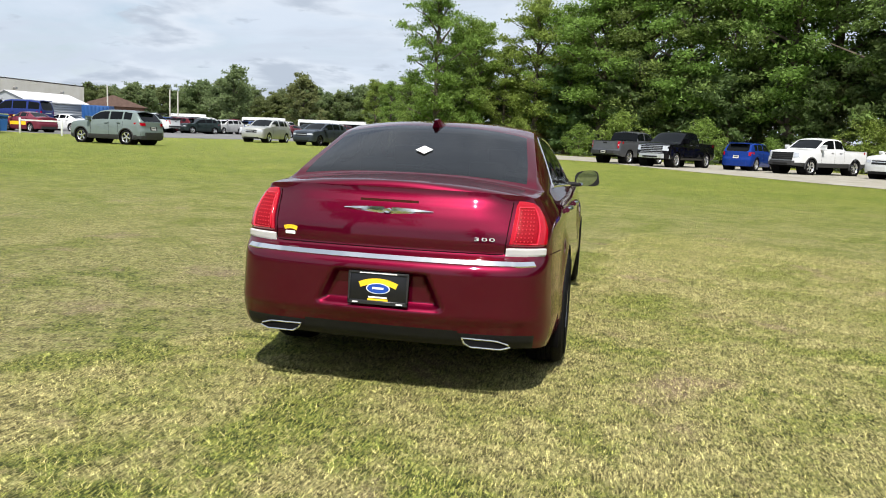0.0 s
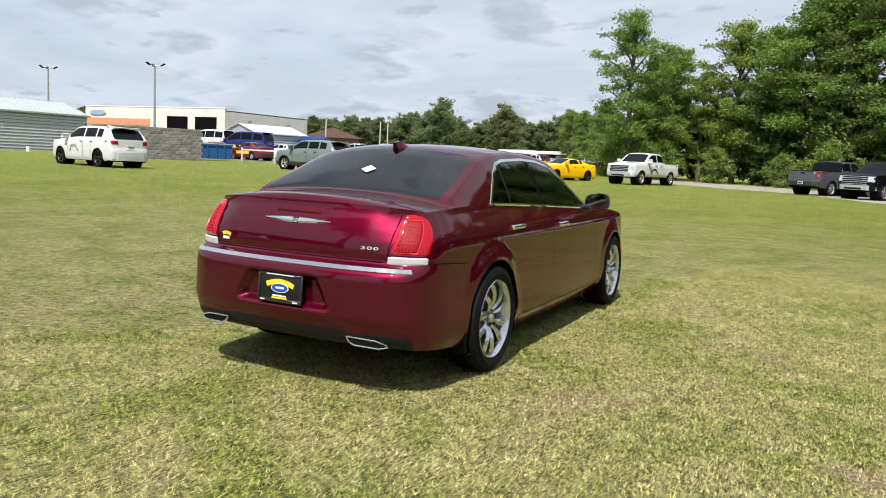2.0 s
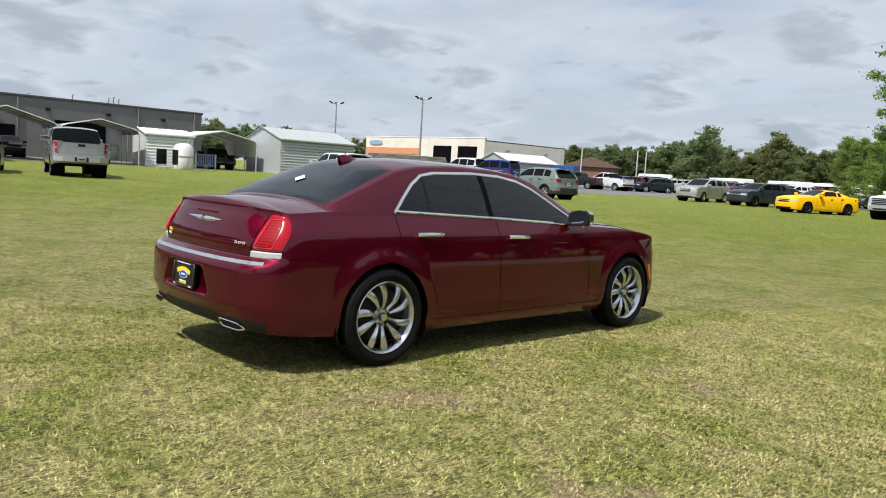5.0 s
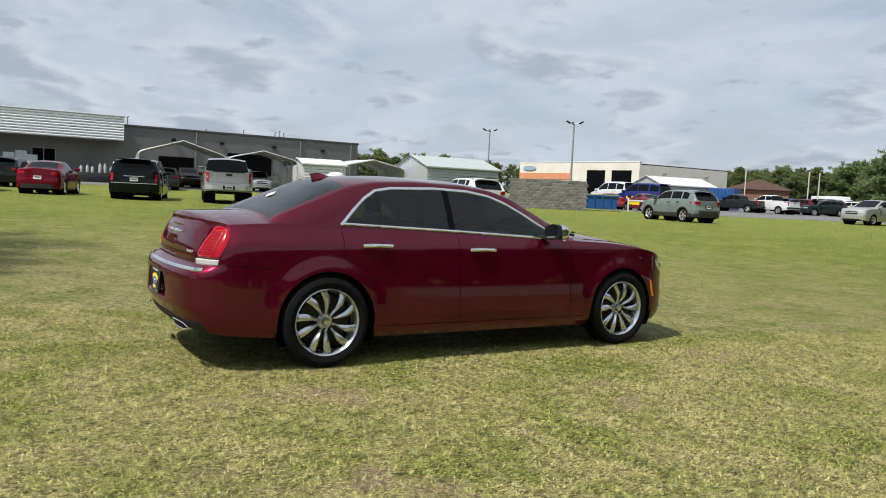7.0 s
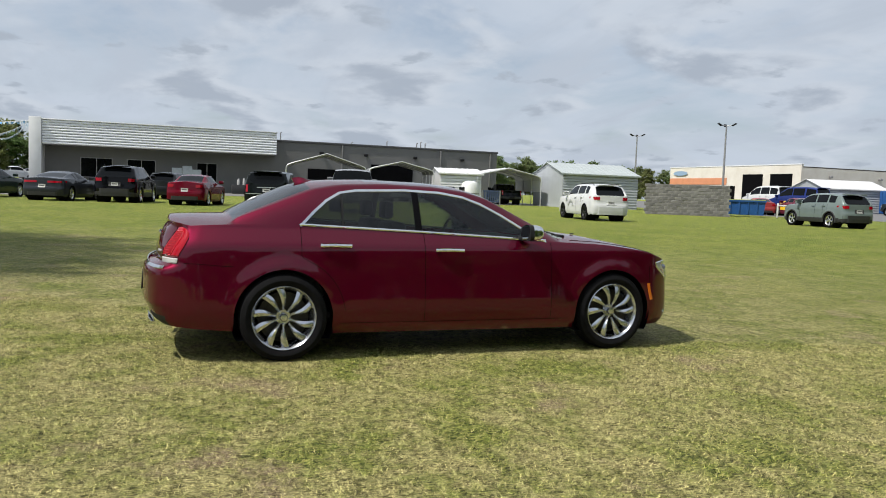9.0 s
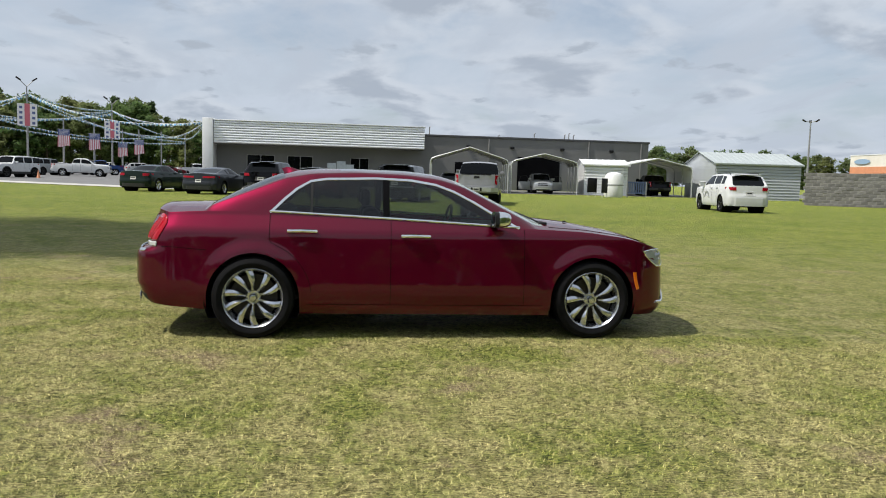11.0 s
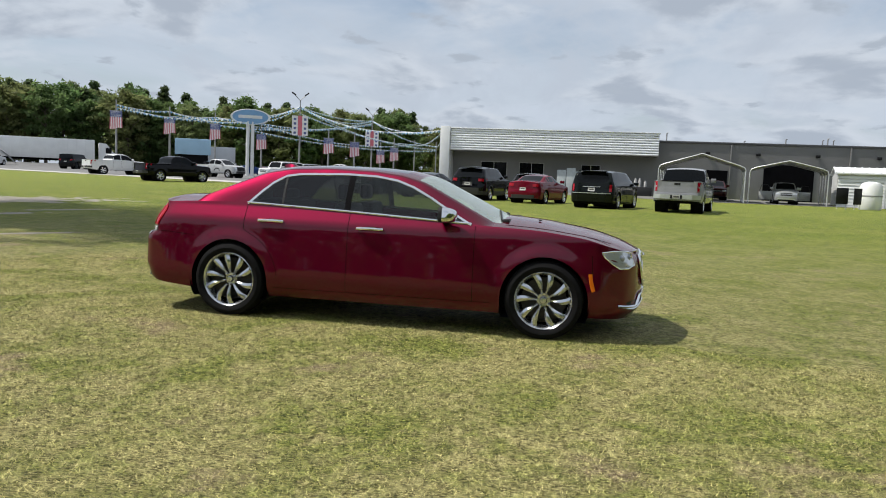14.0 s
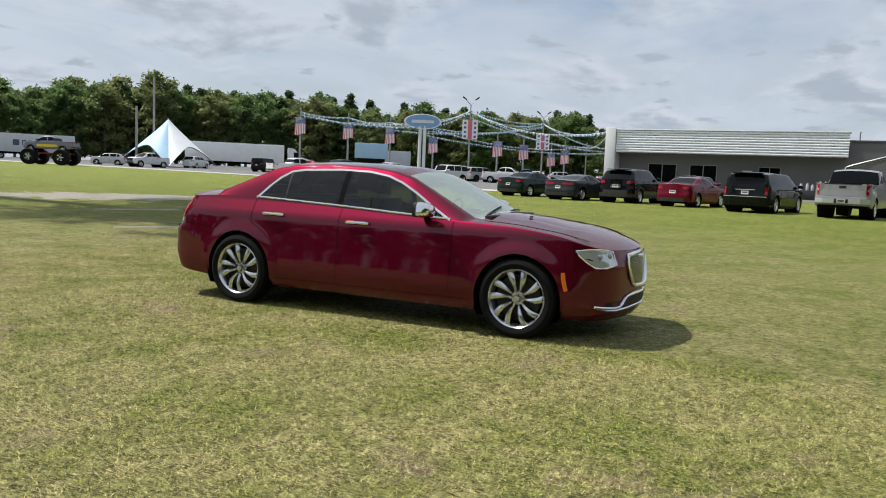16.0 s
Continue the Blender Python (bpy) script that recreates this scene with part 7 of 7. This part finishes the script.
# clutter before the white shed
root = thing("water_tank", "white plastic water tank by the shed", "tank", pose(-50.3, 22.0, terrain(-50, 22)))
bm = lathe([(0, .01), (0, .66), (.15, .72), (1.6, .72), (1.85, .55), (1.95, .2), (1.95, .01)], 24, "z")
part("tank_body", bm, mat("white_plastic", (.72, .73, .72), .45, var=.12, var_scale=2), root)
part("tank_strap", lathe([(.9, .73), (.95, .735), (1.0, .73)], 24, "z"), M_POLE, root)
for dx, ang in ((0, 20), (.9, 50)):
    root = thing("black_panel", "upright black panel on a small stand by the shed", "panel", pose(-49.3 + dx * .3, 19.9 + dx, terrain(-49, 20), 0, 0, 80 + ang))
    part("panel", box(-.4, .4, -.04, .04, .35, 1.45, .02), M_BLACK, root)
    for s in (-.3, .3):
        part("leg", tube([(s, 0, 0), (s, 0, .4)], .03, 5), M_GALV, root)
root = thing("lattice_panel", "faded blue lattice panel standing by the white carport", "panel", pose(-51.2, 24.2, terrain(-51, 24), 0, 0, 75))
M_FADED = mat("faded_blue", (.05, .08, .16), .6, var=.2)
for k in range(9):
    part("slat", box(-.72 + k * .17, -.62 + k * .17, -.02, .02, .28, 1.25), M_FADED, root, smooth=False)
for z in (.34, 1.18):
    part("rail", box(-.76, .80, -.035, .015, z - .05, z + .05), M_FADED, root, smooth=False)
for s in (-.72, .76):
    part("leg", box(s - .04, s + .04, -.06, .04, 0, 1.25), M_POLE, root, smooth=False)
root = thing("bucket", "white plastic bucket on the grass by the shed", "bucket", pose(-48.0, 31.0, terrain(-48, 31)))
part("body", lathe([(0, .01), (0, .13), (.36, .16), (.36, .145), (.05, .12)], 16, "z"), M_WHITEPAPER, root)
# gas bottles and crates along the grey wall
for k, (y, h) in enumerate(((5.4, 1.0), (5.9, 1.1), (6.3, .9), (6.9, 1.4), (7.3, 1.4), (7.8, 1.0))):
    root = thing("gas_bottle", "white gas bottle by the grey wall", "gas bottle", pose(-66.5, y, terrain(-66.5, y) + .85), "gas bottles")
    part("bottle", lathe([(0, .01), (0, .13), (h * .42, .13), (h * .52, .07), (h * .58, .07), (h * .58, .01)], 12, "z"), M_PLATE, root)
root = thing("storage_rack", "dark rack under the gas bottles by the wall", "rack", pose(-66.5, 6.6, terrain(-66.5, 6.6), 0, 0, 0))
part("rack", box(-.5, .5, -1.8, 1.8, 0, .85, .03), M_CLAD, root)
for y, hh in ((-1.2, 2.2), (-.3, 2.4), (.5, 2.1)):
    root = thing("sheet_panel", "pale translucent sheet leaning by the wall", "panel", pose(-66.9, y + 1.2, terrain(-67, y), 0, -8, 0))
    part("sheet", box(-.02, .02, -.42, .42, 0, hh, .01), mat("pale_sheet", (.42, .46, .46), .4, var=.2), root)
# low rail fence by the yard
fence = thing("rail_fence", "low white rail fence at the yard's edge", "fence", pose(-37.0, 40.6, terrain(-37, 40), 0, 0, -23))
for k in (0, 3):
    part("post", box(k * 1.7 - .05, k * 1.7 + .05, -.05, .05, 0, 1.05, .01), M_WHITEMETAL, fence)
part("rail", box(0, 5.1, -.03, .03, .85, .95), M_WHITEMETAL, fence, smooth=False)
# traffic cone and sign plate
root = thing("traffic_cone", "orange traffic cone in the sales lot", "cone", pose(-64.5, -25.5, terrain(-64, -25)))
part("cone", lathe([(0, .18), (.04, .16), (.7, .03), (.7, .01)], 12, "z"), M_ORANGE, root)

# ---- trees ----
M_BARK = mat("bark", (0.13, 0.105, 0.08), 0.9, var=0.4, var_scale=3, grain=0.8, grain_scale=14, stretch=(1, 1, .2))


def leaf_mat(name, color, lo=0.6, hi=1.5, thin=0.45):
    m = bpy.data.materials.new(name)
    m.use_nodes = True
    nt = m.node_tree
    b = nt.nodes["Principled BSDF"]
    b.inputs["Roughness"].default_value = 0.6
    b.inputs["Specular IOR Level"].default_value = 0.25
    g = nt.nodes.new("ShaderNodeNewGeometry")
    oi = nt.nodes.new("ShaderNodeObjectInfo")
    h = nt.nodes.new("ShaderNodeHueSaturation")
    h.inputs["Color"].default_value = (*color, 1)
    r = nt.nodes.new("ShaderNodeMapRange")
    r.inputs["To Min"].default_value, r.inputs["To Max"].default_value = lo, hi
    nt.links.new(g.outputs["Random Per Island"], r.inputs["Value"])
    r2 = nt.nodes.new("ShaderNodeMapRange")
    r2.inputs["To Min"].default_value, r2.inputs["To Max"].default_value = 0.488, 0.522
    nt.links.new(oi.outputs["Random"], r2.inputs["Value"])
    nt.links.new(r.outputs[0], h.inputs["Value"])
    nt.links.new(r2.outputs[0], h.inputs["Hue"])
    tl = nt.nodes.new("ShaderNodeBsdfTranslucent")
    ad = nt.nodes.new("ShaderNodeMixShader")
    ad.inputs[0].default_value = thin
    nt.links.new(h.outputs[0], b.inputs["Base Color"])
    nt.links.new(h.outputs[0], tl.inputs["Color"])
    out = nt.nodes["Material Output"]
    nt.links.new(b.outputs[0], ad.inputs[1])
    nt.links.new(tl.outputs[0], ad.inputs[2])
    nt.links.new(ad.outputs[0], out.inputs[0])
    return m


M_LEAF = leaf_mat("spring_leaves", (0.185, 0.262, 0.055))
M_LEAF2 = leaf_mat("deep_green_leaves", (0.145, 0.21, 0.055))
# wood leaves: low contrast and extra translucency stand in for distance haze
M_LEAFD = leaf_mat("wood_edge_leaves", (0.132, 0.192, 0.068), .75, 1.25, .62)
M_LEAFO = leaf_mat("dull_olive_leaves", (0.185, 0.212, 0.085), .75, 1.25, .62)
# lifted and greyed, so that the haze of distance is in the colour
M_LEAFH = leaf_mat("haze_tinted_leaves", (0.190, 0.240, 0.105), .75, 1.25, .62)
M_PINE = leaf_mat("pine_needles", (0.075, 0.105, 0.042))


def crown_mesh(name, lobes, n, size, m, seed, droop=0.3):
    """Many small leaf clumps gathered round the ends of the limbs."""
    r = np.random.default_rng(seed)
    P = []
    lob = np.array(lobes)
    vol = lob[:, 3] * lob[:, 4]
    pick = r.choice(len(lob), n, p=vol / vol.sum())
    d = r.normal(size=(n, 3)) * 0.52
    c = lob[pick, :3] + d * np.stack([lob[pick, 3], lob[pick, 3], lob[pick, 4]], 1)
    for k in range(3):
        a = r.normal(size=(n, 3))
        a[:, 2] = a[:, 2] * .7 - droop * (k == 0)
        a /= np.linalg.norm(a, axis=1)[:, None]
        P.append(c + a * size * r.uniform(.6, 1.4, n)[:, None])
    Q = np.stack(P, 1).reshape(-1)
    me = bpy.data.meshes.new(name)
    me.vertices.add(n * 3)
    me.vertices.foreach_set("co", Q)
    me.loops.add(n * 3)
    me.loops.foreach_set("vertex_index", np.arange(n * 3))
    me.polygons.add(n)
    me.polygons.foreach_set("loop_start", np.arange(0, n * 3, 3))
    me.update(calc_edges=True)
    me.materials.append(m)
    return me


def tree(kind, h, spread, low, leaves, size, m, seed, label):
    """A tapered trunk with limbs and a ragged crown, at the origin."""
    r = random.Random(seed)
    root = thing("tree", label, "tree", group="trees")
    bm = bmesh.new()
    bend = [(r.uniform(-.02, .02) * h * t, r.uniform(-.02, .02) * h * t, h * .95 * t) for t in (0, .2, .4, .6, .8, 1)]
    bend[0] = (0, 0, -.3)
    tube(bend, 1, 8, bm, radii=[.022 * h * (1 - .9 * t) + .02 for t in (0, .2, .4, .6, .8, 1)])
    lobes = []
    n = 22 if kind == "broad" else 12
    for k in range(n):
        t = low + (1 - low) * (k + .5) / n
        a = k * 2.4 + r.uniform(-.5, .5)
        if kind == "broad":
            reach = spread * (math.sin(math.pi * min(1, .18 + .80 * (t - low) / (1 - low))) ** .7) * r.uniform(.45, 1)
        else:
            reach = spread * (1.05 - (t - low) / (1 - low)) * r.uniform(.5, 1)
        z = h * t
        e = Vector((math.cos(a) * reach, math.sin(a) * reach, z + reach * .25))
        tube([(0, 0, z * .86), e * .5 + Vector((0, 0, z * .45)), e], .03, 5, bm, radii=[.008 * h, .005 * h, .002 * h])
        for q in range(7 if kind == "broad" else 3):
            f = r.uniform(.35, 1.08)
            g = Vector((e.x * f, e.y * f, z * .9 + (e.z - z * .9) * f)) + Vector((r.gauss(0, 1), r.gauss(0, 1), r.gauss(0, .7))) * spread * .13
            s = spread * (r.uniform(.09, .23) if kind == "broad" else r.uniform(.10, .2))
            lobes.append((g.x, g.y, max(g.z, .04 * h), s, s * r.uniform(.35, .6)))
            if q < 2:
                tube([e * .6 + Vector((0, 0, z * .36)), g], .02, 4, bm, radii=[.003 * h, .0012 * h])
    lobes.append((0, 0, h * .95, spread * .18, spread * .26))
    part("trunk", bm, M_BARK, root)
    part("crown", crown_mesh("crown", lobes, leaves, size, m, seed), None, root)
    return root


T_NEAR = [tree("broad", 17, 5.2, .14, 30000, .165, M_LEAF, 11, "tall leafy broadleaf tree in fresh green"),
          tree("broad", 20, 6.0, .12, 34000, .18, M_LEAF2, 12, "tall dense broadleaf tree in deep green"),
          tree("broad", 14, 4.2, .18, 26000, .145, M_LEAF, 13, "leafy broadleaf tree in bright green")]
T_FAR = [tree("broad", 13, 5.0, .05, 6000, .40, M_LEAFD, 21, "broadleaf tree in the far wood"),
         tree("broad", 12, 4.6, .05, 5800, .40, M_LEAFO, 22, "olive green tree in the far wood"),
         tree("broad", 11, 4.6, .05, 5800, .39, M_LEAFH, 23, "far wood tree, its green paled with painted haze")]
T_PINE = [tree("pine", 20, 3.4, .55, 2600, .5, M_PINE, 31, "tall pine with a high ragged crown"),
          tree("pine", 17, 3.2, .45, 2600, .5, M_PINE, 32, "pine with a ragged crown")]
T_BUSH = [tree("broad", 4.2, 2.6, .02, 6000, .13, M_LEAF, 41, "low leafy bush at the wood's edge")]
used = set()


def plant(src, x, y, s=1.0, turn=None):
    z = terrain(x, y)
    m = pose(x, y, z, 0, 0, random.uniform(0, 360) if turn is None else turn)
    if src.name not in used:
        used.add(src.name)
        src.matrix_world = m @ Matrix.Scale(s, 4)
        return src
    ob = copy_thing(src, m)
    ob.scale = (s, s, s * random.uniform(.93, 1.07))
    return ob


# the wood along the gravel lane
random.seed(7)
plant(T_NEAR[0], -13.1, 61.4, .80, 40)
T_NEAR[0].scale = (.72, .72, .80)
for x, y, k, s in ((-10.2, 63, 2, .78), (-7.4, 63.5, 2, .62), (-4.6, 62.5, 0, .74), (-1.8, 62, 2, .92), (1.0, 61, 0, .95), (4.0, 60, 1, .85), (7.5, 58, 0, .98), (10.5, 57, 1, 1.0), (14, 54, 0, 1.05), (17, 55, 1, 1.1),
                   (20, 49, 1, 1.0), (24, 46, 0, 1.1), (28, 43, 1, 1.05), (31, 38, 0, 1.1), (35, 34, 1, 1.1), (24, 55, 1, 1.2), (14, 64, 1, 1.2), (5, 70, 1, 1.05), (38, 28, 1, 1.1), (42, 21, 0, 1.1), (-12, 69, 1, .55),
                   (-13.5, 72, 1, .50)):
    plant(T_NEAR[k], x, y, s)
for i in range(17):
    t = min(1, max(0, (i + random.uniform(-.4, .4)) / 16))
    x, y = -19 + 56 * t, 63.5 - 33 * t ** 1.4 + random.uniform(-1.2, 1.2)
    plant(T_BUSH[0], x, y, random.uniform(.4, .8))


for i in range(36):
    t = i / 35
    x, y = -13 + 58 * t, 68 - 39 * t ** 1.3 + random.uniform(-1.5, 1.5)
    plant(T_FAR[0 if i % 3 else 1], x, y, random.uniform(.42, .68))
for x, y, sc in ((-17.5, 70, .50), (-20.5, 74, .44), (-24, 80, .46)):
    plant(T_NEAR[2], x, y, sc)


def wood(a0, a1, n, tops, r0, r1, kinds, share=1.0, mass=None):
    """A belt of trees round the place; tops: the skyline's height by bearing; mass: the far wood that its crowns belong to."""
    for i in range(n):
        a = a0 + (a1 - a0) * (i + random.uniform(-.4, .4)) / (n - 1)
        rr = random.uniform(r0, r1)
        top = float(np.interp(a, [p[0] for p in tops], [p[1] for p in tops])) * rr / r0
        src = random.choice(kinds)
        h = {T_FAR[0]: 13.6, T_FAR[1]: 12.6, T_FAR[2]: 11.6, T_PINE[0]: 20.5, T_PINE[1]: 17.5}[src]
        x, y, sc = rr * math.cos(radians(a)), 1.5 + rr * math.sin(radians(a)), top * share * random.uniform(.80, 1.0) / h
        if mass is None:
            plant(src, x, y, sc)
            continue
        for ch in src.children:
            ob = ch.copy()
            scene.collection.objects.link(ob)
            ob.parent = mass
            ob.matrix_basis = pose(x, y, terrain(x, y), 0, 0, random.uniform(0, 360)) @ Matrix.Scale(sc, 4)


NORTH = [(100, 11.5), (105, 11.5), (107.4, 11.4), (109, 9.6), (111, 10.4), (113, 11), (115.3, 8.5), (116, 9.6), (117.4, 10.8), (119, 10.4), (120, 9.6), (123, 9.0), (127, 8.2), (135, 7.4), (142, 8.2), (150, 9.0), (156, 9.6), (162, 9.0), (168, 9.5)]
WEST = [(168, 8), (188, 8.6), (191, 11), (193, 12), (194.6, 14.5), (197.6, 13.6), (202, 14.8), (205, 16), (208.5, 14.3), (213, 15.5), (215.2, 16.8), (221.6, 16.6), (223.4, 15.4), (224, 17.4), (227, 18.6), (230.5, 17.8), (234, 15), (250, 14)]
far_wood = thing("far_wood", "mass of far broadleaf trees behind the first belt", "wood", kind="stuff")
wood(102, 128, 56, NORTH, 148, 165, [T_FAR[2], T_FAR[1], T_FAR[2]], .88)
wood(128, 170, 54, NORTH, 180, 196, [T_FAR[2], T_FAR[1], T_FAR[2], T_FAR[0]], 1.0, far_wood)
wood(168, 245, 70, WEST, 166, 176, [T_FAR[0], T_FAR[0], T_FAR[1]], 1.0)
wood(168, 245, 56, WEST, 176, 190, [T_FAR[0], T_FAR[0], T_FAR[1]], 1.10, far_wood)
wood(186, 224, 30, WEST, 182, 194, T_PINE, 1.22)
plant(T_FAR[2], -62, 122, .92)
plant(T_FAR[1], -50, 124, .78)
# behind the camera's start: one tree shades the western lawn, one serves reflections
plant(tree("broad", 22, 6.8, .50, 15000, .26, M_LEAF2, 51, "tall high-crowned tree that shades the lawn"), -7.6, -17.8)
plant(T_NEAR[2], 5.0, -27.0, 1.0)
# added ring of unseen trees and bushes, sized to shape the car's reflections
for i in range(36):
    a = radians(-84 + 128 * i / 35)
    near, tall = sstep(radians(-40), radians(0), a), .9 + .8 * sstep(radians(8), radians(35), a)
    rr = 46 + 4 * (i % 2) + 44 * (1 - near)
    plant(T_FAR[0 if i % 3 else 1], 8 + rr * math.cos(a), rr * math.sin(a), tall * random.uniform(.88, 1.05))
    plant(T_BUSH[0], 8 + (rr - 3) * math.cos(a + .035), (rr - 3) * math.sin(a + .035), tall * random.uniform(.9, 1.3))
